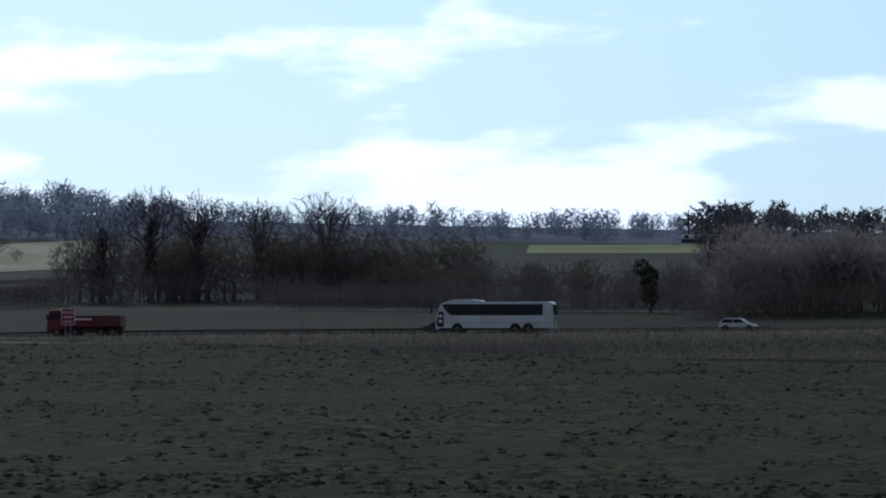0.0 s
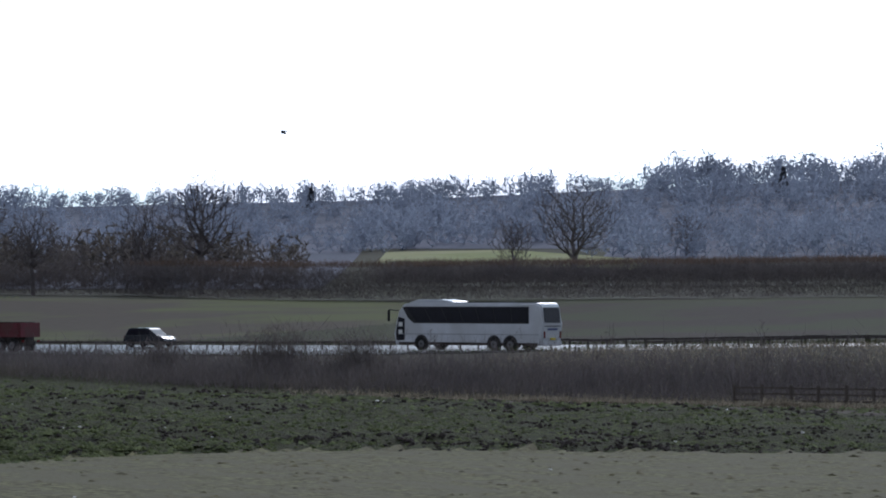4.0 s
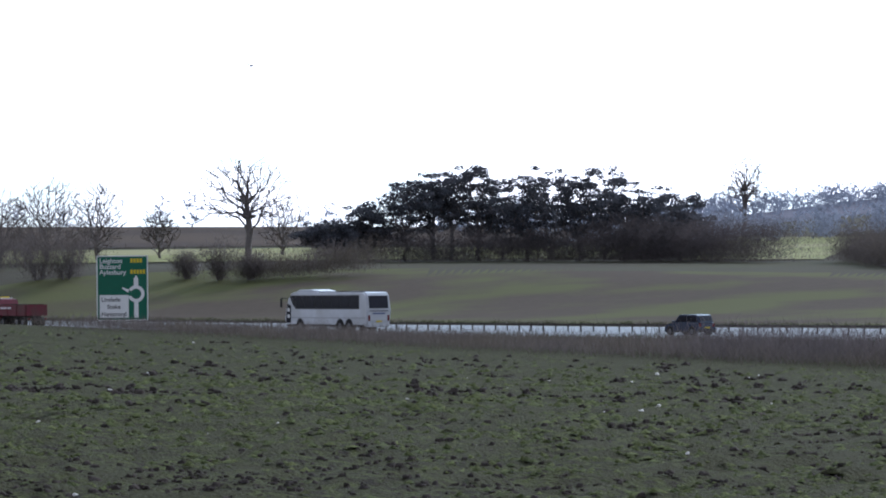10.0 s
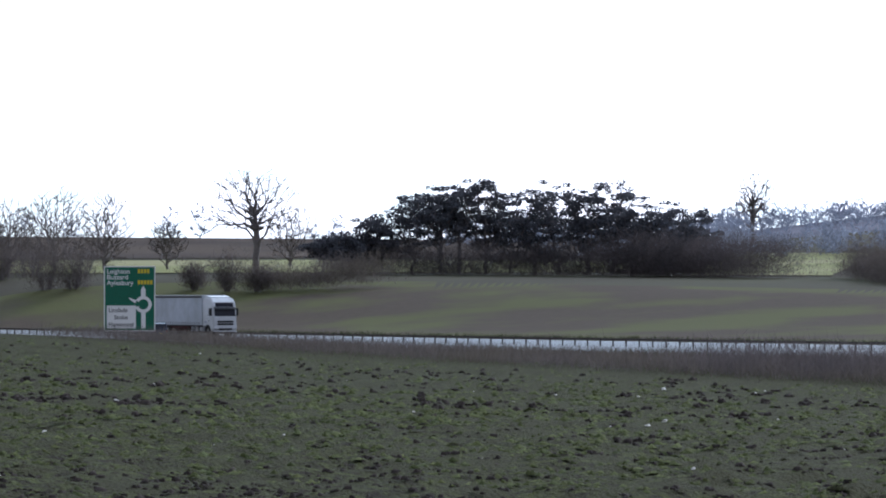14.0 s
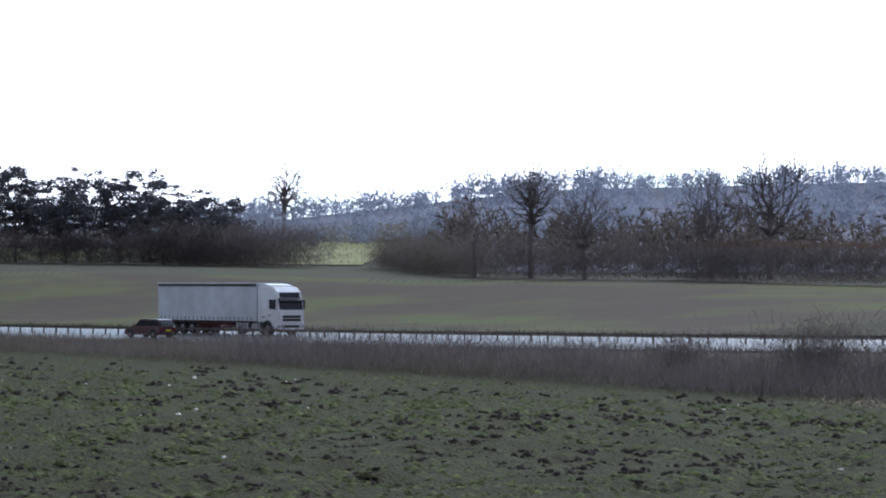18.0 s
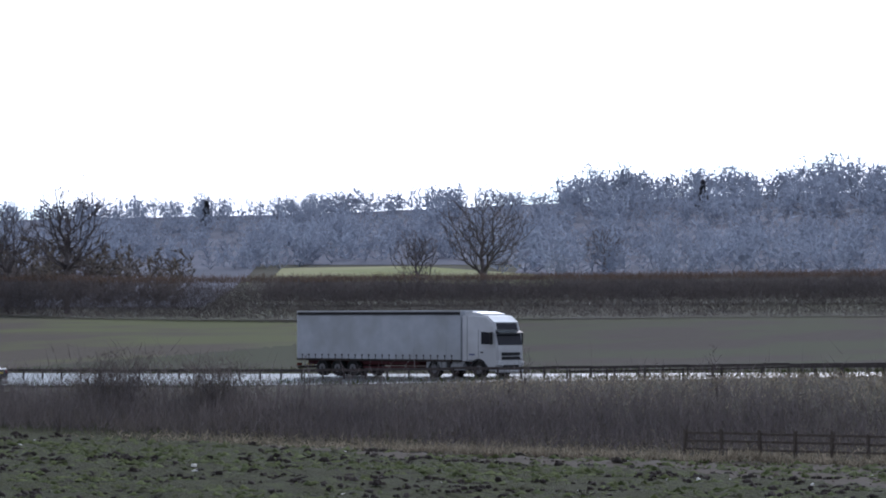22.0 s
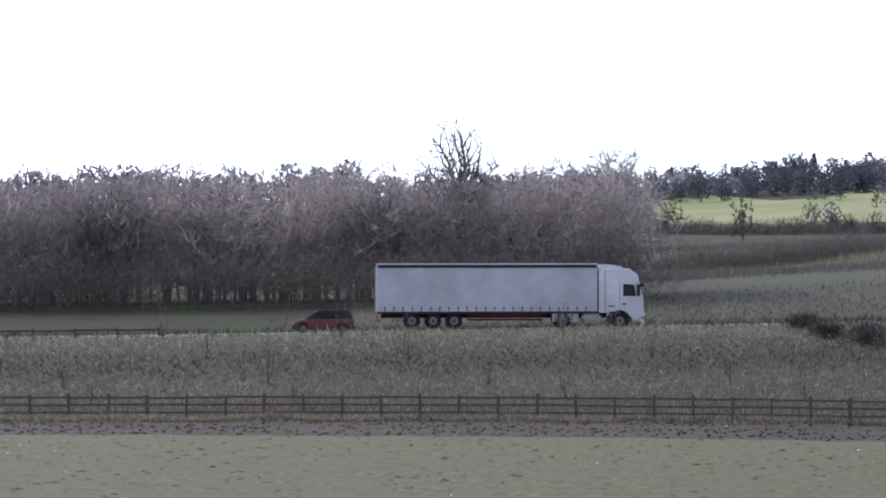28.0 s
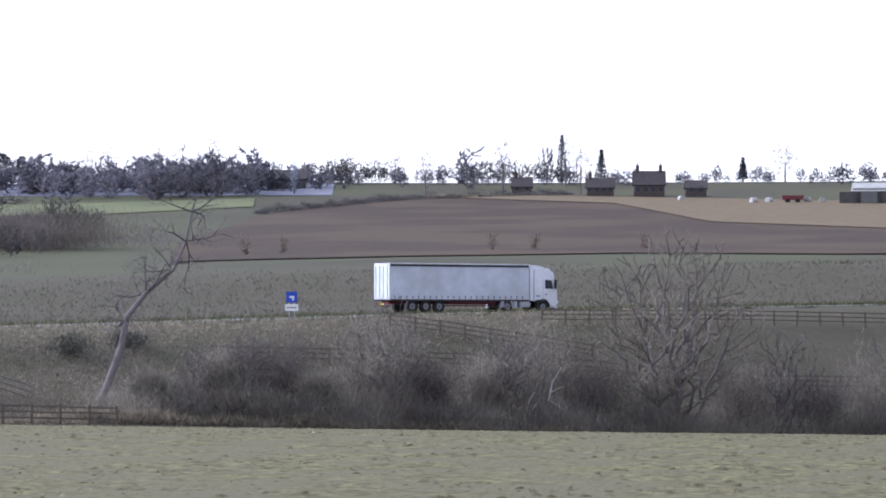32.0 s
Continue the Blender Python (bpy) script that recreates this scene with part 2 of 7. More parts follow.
M_WHEAT = surface("young_winter_wheat", (0.066, 0.054, 0.040), (0.074, 0.059, 0.045), 1.2, 0.95, 0.03, 0.6, 0.03, c3=(0.084, 0.088, 0.038), big=15.0)
M_HILL = surface("pasture", (0.062, 0.058, 0.040), (0.056, 0.051, 0.038), 6.0, 0.95, 0.08, 2.0, 0.04, c3=(0.066, 0.066, 0.040), big=40.0)
# Pasture made pale and bright: the sunlight on it is put into the colour.
M_SUNNY = surface("pasture_painted_sunlit", (0.215, 0.222, 0.092), (0.185, 0.198, 0.084), 5.0, 0.95, 0.06, 1.5, 0.04, c3=(0.25, 0.242, 0.125), big=25.0)
M_BLEACH = surface("bleached_winter_grass", (0.33, 0.30, 0.19), (0.27, 0.25, 0.15), 5.0, 0.95, 0.06, 1.5, 0.04, c3=(0.37, 0.34, 0.23), big=22.0)
M_PLOUGH = surface("ploughed_hillside", (0.058, 0.043, 0.034), (0.047, 0.036, 0.029), 3.0, 0.95, 0.12, 1.0, 0.04, c3=(0.070, 0.052, 0.038), big=30.0)
M_STRAW = surface("straw_coloured_strip", (0.137, 0.104, 0.066), (0.108, 0.083, 0.056), 2.0, 0.95, 0.05, 1.0, 0.04)
M_ROAD = surface("worn_asphalt", (0.060, 0.061, 0.066), (0.075, 0.075, 0.080), 0.8, 0.50, 0.006, 0.05, 0.4, c3=(0.052, 0.052, 0.056), big=9.0)
M_PAINT = surface("road_paint", (0.62, 0.62, 0.60), (0.50, 0.50, 0.48), 0.4, 0.6)
M_TWIG = surface("bare_twigs", (0.123, 0.109, 0.112), (0.157, 0.139, 0.137), 2.0, 0.9, spec=0.04, islands=0.3)
M_BARK = surface("bark", (0.124, 0.111, 0.111), (0.166, 0.146, 0.139), 0.3, 0.9, 0.02, 0.12, 0.05)
M_SCRUB = surface("scrub_twigs", (0.098, 0.084, 0.083), (0.122, 0.106, 0.098), 3.0, 0.9, spec=0.04, islands=0.35, c3=(0.105, 0.090, 0.074), big=8.0)
M_COPSE = surface("bare_copse", (0.311, 0.270, 0.254), (0.365, 0.321, 0.290), 7.0, 0.95, spec=0.03, islands=0.2, c3=(0.243, 0.211, 0.203), big=11.0)
# Distance haze is mixed into this twig colour: paler and bluer than bare wood.
M_HAZE = surface("haze_tinted_bare_wood", (0.294, 0.325, 0.394), (0.351, 0.385, 0.459), 6.0, 0.95, spec=0.02, islands=0.12, c3=(0.237, 0.262, 0.323), big=20.0)
M_BRAMBLE = surface("bramble_and_thorn", (0.189, 0.170, 0.145), (0.257, 0.232, 0.189), 2.0, 0.9, spec=0.04, islands=0.35, c3=(0.139, 0.123, 0.107), big=6.0)
M_GREENFIELD = surface("dull_green_pasture", (0.098, 0.110, 0.058), (0.086, 0.094, 0.052), 5.0, 0.95, 0.06, 1.5, 0.04, c3=(0.112, 0.118, 0.062), big=25.0)
# Cool, lightened grey: distance haze over the village is part of the colour.
M_VILLAGE = surface("hazy_village_trees", (0.141, 0.137, 0.161), (0.212, 0.204, 0.227), 9.0, 0.95, spec=0.02, islands=0.3, c3=(0.089, 0.087, 0.103), big=22.0)
M_ORCHARD = surface("bare_hedgerow_trees", (0.085, 0.080, 0.080), (0.125, 0.117, 0.114), 3.0, 0.95, spec=0.03, islands=0.35)
M_HEDGE = surface("hedge_twigs", (0.093, 0.081, 0.083), (0.120, 0.103, 0.099), 4.0, 0.9, spec=0.04, islands=0.35)
M_HEDGETOP = surface("clipped_hedge_top", (0.112, 0.078, 0.061), (0.092, 0.066, 0.053), 3.0, 0.9, spec=0.05, islands=0.35)
M_PINE = surface("pine_needles", (0.070, 0.072, 0.084), (0.098, 0.101, 0.110), 1.2, 0.85, spec=0.04, islands=0.45)
M_IVY = surface("ivy_leaves", (0.024, 0.030, 0.022), (0.034, 0.040, 0.028), 0.8, 0.8, spec=0.08, islands=0.5)
M_GORSE = surface("evergreen_shrub", (0.056, 0.058, 0.048), (0.078, 0.078, 0.064), 0.6, 0.85, spec=0.05, islands=0.5)
M_GRASS = surface("tufted_grass", (0.053, 0.066, 0.026), (0.082, 0.092, 0.035), 0.2, 0.95, 0.05, 0.05, 0.04, islands=0.3)
M_CLOD = surface("soil_clods", (0.031, 0.026, 0.024), (0.048, 0.040, 0.034), 0.15, 0.95, 0.03, 0.05, 0.03, islands=0.4)
M_DRY = surface("dry_grass", (0.246, 0.209, 0.156), (0.156, 0.135, 0.098), 1.0, 0.9, spec=0.05, islands=0.5)
M_STRAWBIT = surface("stubble_bits", (0.118, 0.104, 0.058), (0.086, 0.074, 0.045), 0.3, 0.95, 0.02, 0.05, 0.03, islands=0.4)
M_STONE = surface("pale_flint", (0.55, 0.53, 0.48), (0.42, 0.40, 0.37), 0.1, 0.8)
M_FENCE = surface("weathered_fence_timber", (0.075, 0.062, 0.052), (0.11, 0.092, 0.078), 0.3, 0.9, 0.004, 0.05, 0.1)
M_FENCEFAR = surface("dark_fence_timber", (0.062, 0.054, 0.052), (0.080, 0.070, 0.066), 0.3, 0.9, spec=0.08)
M_STEEL = surface("galvanised_steel", (0.32, 0.33, 0.34), (0.25, 0.26, 0.27), 0.3, 0.45, metal=0.7, spec=0.4)
M_PALE = surface("pale_timber_rail", (0.15, 0.145, 0.135), (0.115, 0.11, 0.10), 0.3, 0.8)
M_GREEN = surface("sign_green", (0.005, 0.115, 0.065), (0.006, 0.105, 0.06), 0.5, 0.5, spec=0.3)
M_SIGNWHITE = surface("sign_white", (0.72, 0.72, 0.70), (0.68, 0.68, 0.66), 0.5, 0.5, spec=0.3)
M_SIGNRED = surface("sign_red", (0.20, 0.008, 0.028), (0.18, 0.008, 0.024), 0.5, 0.5, spec=0.2)
M_SIGNBLUE = surface("sign_blue", (0.02, 0.07, 0.42), (0.02, 0.06, 0.38), 0.5, 0.5, spec=0.3)
M_YELLOW = surface("sign_yellow", (0.62, 0.48, 0.03), (0.58, 0.45, 0.03), 0.5, 0.5)
M_BRICK = surface("house_brick", (0.084, 0.063, 0.055), (0.069, 0.054, 0.048), 0.4, 0.9)
M_RENDER = surface("white_render", (0.75, 0.74, 0.70), (0.66, 0.65, 0.62), 0.8, 0.85)
M_TILE = surface("roof_tiles", (0.060, 0.051, 0.051), (0.078, 0.066, 0.065), 0.5, 0.85)
M_SLATE = surface("pale_sheet_roof", (0.34, 0.33, 0.31), (0.27, 0.265, 0.25), 1.5, 0.7, spec=0.3)
M_STONEWALL = surface("church_stone", (0.10, 0.10, 0.105), (0.13, 0.13, 0.13), 1.0, 0.9)
M_SHED = surface("dark_cladding", (0.06, 0.055, 0.055), (0.08, 0.075, 0.07), 1.0, 0.85)
M_WHITEPAINT = surface("white_bodywork", (0.60, 0.62, 0.65), (0.53, 0.55, 0.58), 1.2, 0.35, spec=0.5, c3=(0.48, 0.49, 0.50), big=2.5)
M_CURTAIN = surface("white_curtain", (0.47, 0.50, 0.54), (0.41, 0.44, 0.48), 0.9, 0.65, 0.01, 0.7, 0.3, c3=(0.37, 0.39, 0.41), big=2.2)
M_REDPAINT = surface("red_tipper_paint", (0.15, 0.018, 0.03), (0.12, 0.018, 0.026), 0.7, 0.5, spec=0.3, c3=(0.10, 0.03, 0.03), big=1.5)
M_GLASS = surface("dark_glass", (0.012, 0.013, 0.020), (0.016, 0.017, 0.026), 1.0, 0.12, spec=0.22)
M_RUBBER = surface("tyre_rubber", (0.012, 0.012, 0.012), (0.02, 0.02, 0.02), 0.2, 0.85)
M_ALLOY = surface("wheel_metal", (0.16, 0.16, 0.165), (0.11, 0.11, 0.115), 0.1, 0.5, metal=0.4, spec=0.4)
M_BLACK = surface("black_trim", (0.015, 0.015, 0.017), (0.022, 0.022, 0.024), 0.3, 0.6, spec=0.3)
M_CHASSIS = surface("dirty_chassis", (0.035, 0.030, 0.028), (0.055, 0.045, 0.04), 0.4, 0.9)
M_UNDERRED = surface("red_chassis", (0.075, 0.018, 0.022), (0.055, 0.018, 0.02), 0.4, 0.8)
# Blue-grey over leaf litter: the far hill's haze is put into the colour.
M_HAZYFLOOR = surface("hazy_woodland_floor", (0.141, 0.143, 0.175), (0.164, 0.165, 0.196), 9.0, 0.95, 0.3, 3.0, 0.02, c3=(0.122, 0.125, 0.150), big=35.0)
M_LAMP = surface("clear_lamp", (0.55, 0.56, 0.58), (0.50, 0.51, 0.53), 0.1, 0.15, spec=0.6)
M_TAIL = surface("red_lamp", (0.140, 0.006, 0.006), (0.120, 0.006, 0.006), 0.1, 0.2, spec=0.6)
M_GREYTEXT = surface("blue_grey_lettering", (0.12, 0.14, 0.25), (0.12, 0.14, 0.25), 0.5, 0.5)


for m in (M_BRAMBLE, M_TWIG, M_SCRUB, M_COPSE, M_HAZE, M_VILLAGE, M_HEDGE, M_HEDGETOP, M_PINE, M_DRY):
    thin(m)


def car_paint(name, colour):
    return surface(name, colour, tuple(c * 0.85 for c in colour), 1.0, 0.25, spec=0.6)


# ---- mesh helpers ----
def fast_mesh(name, V, T, material, parent=None):
    """A mesh object out of numpy vertices and triangles."""
    me = bpy.data.meshes.new(name)
    V, T = np.ascontiguousarray(V, np.float32), np.ascontiguousarray(T, np.int32)
    me.vertices.add(len(V))
    me.vertices.foreach_set("co", V.ravel())
    me.loops.add(T.size)
    me.loops.foreach_set("vertex_index", T.ravel())
    me.polygons.add(len(T))
    me.polygons.foreach_set("loop_start", np.arange(0, T.size, 3, dtype=np.int32))
    me.update(calc_edges=True)
    me.materials.append(material)
    ob = new(name, me)
    ob.parent = parent
    return ob


def part(name, bm, material, parent=None, label=""):
    me = bpy.data.meshes.new(name)
    bm.normal_update()
    bm.to_mesh(me)
    bm.free()
    me.materials.append(material)
    ob = new(name, me)
    ob.parent = parent
    return tagged(ob, label)


def thing(name, x, y, z=None, turn=0.0):
    ob = new(name)
    ob.matrix_basis = pose(x, y, ground_z(x, y) if z is None else z, 0, 0, turn)
    return ob


def box(lo, hi, bevel=0.0, bm=None):
    bm = bm or bmesh.new()
    made = bmesh.ops.create_cube(bm, size=1)["verts"]
    for v in made:
        v.co = [lo[i] + (v.co[i] + 0.5) * (hi[i] - lo[i]) for i in range(3)]
    if bevel:
        edges = list({e for v in made for e in v.link_edges})
        bmesh.ops.bevel(bm, geom=edges, offset=bevel, segments=2, affect="EDGES")
    return bm


def prism(points, y0, y1, bevel=0.0, bm=None, segments=2):
    """The outline in x and z, drawn out from y0 to y1."""
    bm = bm or bmesh.new()
    a = [bm.verts.new((x, y0, z)) for x, z in points]
    b = [bm.verts.new((x, y1, z)) for x, z in points]
    fa, fb = bm.faces.new(a), bm.faces.new(list(reversed(b)))
    k = len(points)
    for i in range(k):
        bm.faces.new((a[(i + 1) % k], a[i], b[i], b[(i + 1) % k]))
    if bevel:
        bmesh.ops.bevel(bm, geom=list(fa.edges) + list(fb.edges), offset=bevel, segments=segments, affect="EDGES")
    bmesh.ops.recalc_face_normals(bm, faces=bm.faces)
    return bm


def rod(p, q, r0, r1=None, sides=8, bm=None):
    bm = bm or bmesh.new()
    p, q = Vector(p), Vector(q)
    made = bmesh.ops.create_cone(bm, cap_ends=True, segments=sides, radius1=r0, radius2=r0 if r1 is None else r1, depth=(q - p).length)["verts"]
    turn = (q - p).to_track_quat("Z", "Y").to_matrix().to_4x4()
    for v in made:
        v.co = Matrix.Translation((p + q) / 2) @ turn @ v.co
    return bm


def slats(rng, n, centre, spread, length, width, upright=0.0):
    """n thin twig or blade triangles round centre; returns vertices and triangles."""
    c = centre + spread
    d = rng.normal(size=(n, 3))
    d[:, 2] = np.abs(d[:, 2]) + upright
    d /= np.linalg.norm(d, axis=1)[:, None]
    s = np.cross(d, rng.normal(size=(n, 3)))
    s /= np.linalg.norm(s, axis=1)[:, None] + 1e-9
    L, W = length * rng.uniform(0.6, 1.3, (n, 1)), width * rng.uniform(0.6, 1.3, (n, 1))
    V = np.stack([c - s * W / 2, c + s * W / 2, c + d * L], 1).reshape(-1, 3)
    return V, np.arange(3 * n).reshape(-1, 3)


def joined(pieces):
    V, T, k = [], [], 0
    for v, t in pieces:
        V.append(v)
        T.append(t + k)
        k += len(v)
    return np.vstack(V), np.vstack(T)


def bars(parent, name, x0, z0, x1, z1, y, count, material, depth=0.01):
    """Unreadable lettering as plain bars."""
    s = 1 if y > 0 else -1
    w = (x1 - x0) / count
    bm = bmesh.new()
    for i in range(count):
        box((x0 + w * i, min(y, y + s * depth), z0), (x0 + w * (i + 0.72), max(y, y + s * depth), z1), 0, bm)
    part(name, bm, material, parent)



# ---- ground ----
angles = np.concatenate([np.arange(-62, -34, 0.7), np.arange(-34, 18, 0.24), np.arange(18, 100, 0.16), np.arange(100, 106, 0.6), np.arange(106, 298, 4.0)])
radii = np.concatenate([np.geomspace(2, 14, 10), np.geomspace(14.3, 165, 160), np.arange(167, 330, 3.0), np.geomspace(332, 4500, 46)])
A, R = np.meshgrid(np.radians(angles), radii, indexing="ij")
GX, GY = HUB[0] - np.sin(A) * R, HUB[1] + np.cos(A) * R
GZ = land(GX, GY)
na, nr = A.shape
verts = np.stack([GX, GY, GZ], -1).reshape(-1, 3)
verts = np.vstack([verts, [[HUB[0], HUB[1], float(land(*HUB))]]])
idx = np.arange(na * nr).reshape(na, nr)
nxt = np.roll(idx, -1, axis=0)
quads = np.stack([idx[:, :-1], idx[:, 1:], nxt[:, 1:], nxt[:, :-1]], -1).reshape(-1, 4)
tris = np.vstack([quads[:, [0, 1, 2]], quads[:, [0, 2, 3]], np.stack([np.full(na, na * nr), idx[:, 0], nxt[:, 0]], -1)])


def road_offset(x, y):
    yl, sl = np.interp(x, gx, LANE_Y), np.interp(x, gx, LANE_S)
    return (y - yl) / np.sqrt(1 + sl * sl) + 3.5


v_all = road_offset(verts[:, 0], verts[:, 1])
verts[:, 2] -= np.where(np.abs(v_all) < 8.0, 0.22, 0)
mid = verts[tris].mean(1)
vv = road_offset(mid[:, 0], mid[:, 1])
ev = np.interp(mid[:, 0], gx, BASE_V)
rr = np.hypot(mid[:, 0] - HUB[0], mid[:, 1] - HUB[1])
aa = np.degrees(np.arctan2(-(mid[:, 0] - HUB[0]), mid[:, 1] - HUB[1]))
foot = np.interp(aa, FAR_A, FOOT_R)


def soil_width(x):
    """Breadth of the bare headland in front of the field fence."""
    return 6 + 36 * np.clip((x + 110) / 75, 0, 1)


right_field = in_stubble(mid[:, 0], mid[:, 1])
zone = np.where((vv < -ev + 9) & (mid[:, 0] < -112), 0, np.where(vv < -ev - soil_width(mid[:, 0]), np.where(right_field, 1, 0), np.where(vv < -ev - 0.5, np.where(mid[:, 0] > -125, 2, 0), np.where(vv < 11, 3, np.where(rr < foot, np.where(aa < 4, 3, np.where(aa < 50 + 3 * np.sin(rr * 0.06), 4, 6)), 5)))))
ground = fast_mesh("ground", verts, tris, M_FIELD)
for m in (M_CROP, M_SOIL, M_VERGE, M_FAR, M_HILL, M_WHEAT):
    ground.data.materials.append(m)
ground.data.polygons.foreach_set("material_index", zone.astype(np.int32))
ground.data.polygons.foreach_set("use_smooth", np.ones(len(tris), bool))
tagged(ground, "rolling winter farmland with rough field and grassy road bank", "ground", kind="structure")


def on_hill(a, e):
    """The place on the far slope in direction a (degrees left of +y from the hub) and at height angle e."""
    fr, fe, cr, ce = (np.interp(a, FAR_A, q) for q in (FOOT_R, FOOT_E, CREST_R, CREST_E))
    r = fr + (cr - fr) * (e - fe) / (ce - fe)
    return HUB[0] - np.sin(np.radians(a)) * r, HUB[1] + np.cos(np.radians(a)) * r


def patch(name, sections, material, label, lift=0.16):
    """A field on the hillside: sections of (direction, lower, upper height angle)."""
    s = np.array(sections, float)
    a = np.arange(s[:, 0].min(), s[:, 0].max() + 0.01, 0.25)
    o = np.argsort(s[:, 0])
    lo, hi = np.interp(a, s[o, 0], s[o, 1]), np.interp(a, s[o, 0], s[o, 2])
    k = np.linspace(0, 1, 10)
    Am, K = np.meshgrid(a, k, indexing="ij")
    E = lo[:, None] + (hi - lo)[:, None] * K
    X, Y = on_hill(Am, E)
    V = np.stack([X, Y, land(X, Y) + lift], -1).reshape(-1, 3)
    i = np.arange(len(a) * 10).reshape(len(a), 10)
    q = np.stack([i[:-1, :-1], i[:-1, 1:], i[1:, 1:], i[1:, :-1]], -1).reshape(-1, 4)
    ob = fast_mesh(name, V, np.vstack([q[:, [0, 1, 2]], q[:, [0, 2, 3]]]), material)
    return tagged(ob, label, "field", kind="structure")


# ---- road ----
xs = np.arange(-515, 416, 2.0)


def strip(name, side0, side1, lift, material, label, kind="structure", dash=None, start=-515, end=416):
    rv, rt = [], []
    for x in xs:
        for side in (side0, side1):
            px, py, pz, _ = road_at(x, side)
            rv.append((px, py, pz + lift))
    for i in range(len(xs) - 1):
        if start <= xs[i] < end and (dash is None or i % dash[1] < dash[0]):
            rt += [(2 * i, 2 * i + 2, 2 * i + 3), (2 * i, 2 * i + 3, 2 * i + 1)]
    return tagged(fast_mesh(name, np.array(rv), np.array(rt), material), label, "road" if "road" in name else "road marking", kind=kind)


strip("road", -10.6, 3.6, 0.06, M_ROAD, "grey worn asphalt main road shining in the sun")
strip("edge_line", -10.1, -9.95, 0.065, M_PAINT, "white painted road edge line")
strip("edge_line", 2.95, 3.1, 0.065, M_PAINT, "white painted road edge line")
strip("centre_line", -3.58, -3.43, 0.065, M_PAINT, "broken white painted centre line", dash=(2, 6))

# ---- trees and shrubs ----
def grow(rng, points, width, base=0.18, bole=0.26, trunk=0.03, lean=(0.0, 0.0), thrift=0.32, lobes=9, step=0.075, gnarl=0.012, dome=1.0):
    """A bare tree of height 1 that branches out to points spread through a lobed, domed crown.
    Returns segments (start, end, radius, radius, share of the crown that it carries)."""
    mid, half = (1 + base) / 2, (1 - base) / 2
    lobe = rng.normal(size=(lobes, 3))
    lobe /= np.linalg.norm(lobe, axis=1)[:, None]
    d = rng.normal(size=(points, 3))
    d /= np.linalg.norm(d, axis=1)[:, None]
    near = (d @ lobe.T).max(1)
    P = d * (0.76 + 0.30 * np.clip((near - 0.45) / 0.5, 0, 1))[:, None] * rng.uniform(0.06, 1, (points, 1)) ** 0.6
    P[:, :2] *= 1 + 0.22 * (1 - dome) - 0.12 * np.clip(-P[:, 2:3], 0, 1)
    top = P[:, 2].max()
    P = np.stack([P[:, 0] * width / 2 + lean[0] * (P[:, 2] + 1) * 0.5, P[:, 1] * width / 2 + lean[1] * (P[:, 2] + 1) * 0.5, mid + P[:, 2] / max(top, 0.6) * half], 1)
    P = P[P[:, 2] > bole * 0.6]
    nodes, parent, run = [np.array([0.0, 0.0, -0.02])], [-1], [0.0]
    for k in range(1, 6):
        nodes.append(np.array([lean[0] * 0.35 * k / 5, lean[1] * 0.35 * k / 5, bole * k / 5]) + np.append(rng.normal(size=2) * gnarl * 0.6, 0))
        parent.append(k - 1)
        run.append(run[-1] + bole / 5)
    fork = nodes[-1]
    most = 8 * len(P) + 8
    N, R = np.zeros((most, 3)), np.zeros(most)
    n = len(nodes)
    N[:n], R[:n] = nodes, run
    up = list(parent)
    for p in P[np.argsort(np.linalg.norm(P - fork, axis=1))]:
        cost = np.linalg.norm(N[2:n] - p, axis=1) + thrift * R[2:n]
        j = int(np.argmin(cost)) + 2
        gap = np.linalg.norm(p - N[j])
        k = min(7, max(1, int(gap / step)))
        a = N[j].copy()
        bow = np.array([0, 0, -0.06 * gap]) + rng.normal(size=3) * 0.03 * gap
        for i in range(1, k + 1):
            u = i / k
            N[n] = a + (p - a) * u + bow * 4 * u * (1 - u) * 0.6 + rng.normal(size=3) * gnarl * (u < 1)
            R[n] = R[j] + np.linalg.norm(N[n] - N[j])
            up.append(j)
            j = n
            n += 1
    load = np.zeros(n)
    leaf = np.ones(n, bool)
    leaf[up[1:]] = False
    load[leaf] = 1
    for i in range(n - 1, 0, -1):
        load[up[i]] += load[i]
    r = trunk * (load / load[0]) ** 0.45
    return [(N[up[i]], N[i], r[up[i]] * (1.0 if up[i] < 6 or load[i] > 0.4 * load[up[i]] else 0.6), r[i], load[i] / load[0]) for i in range(1, n)]


def sprays(rng, segs, count, length, width):
    """Fine twigs as slivers that fan out from the outer segments."""
    least = min(q[4] for q in segs)
    outer = [q for q in segs if q[4] < 4 * least]
    k = rng.integers(0, len(outer), count)
    A, B = np.array([q[0] for q in outer])[k], np.array([q[1] for q in outer])[k]
    d = B - A
    d /= np.linalg.norm(d, axis=1)[:, None] + 1e-9
    d = d + rng.normal(size=(count, 3)) * 0.55 + [0, 0, 0.22]
    d /= np.linalg.norm(d, axis=1)[:, None]
    c = A + (B - A) * rng.uniform(0.3, 1.0, (count, 1))
    u = np.cross(d, rng.normal(size=(count, 3)))
    u /= np.linalg.norm(u, axis=1)[:, None] + 1e-9
    L, W = length * rng.uniform(0.5, 1.3, (count, 1)), width * rng.uniform(0.6, 1.3, (count, 1)) / 2
    return np.stack([c - u * W, c + u * W, c + d * L], 1).reshape(-1, 3), np.arange(3 * count).reshape(-1, 3)


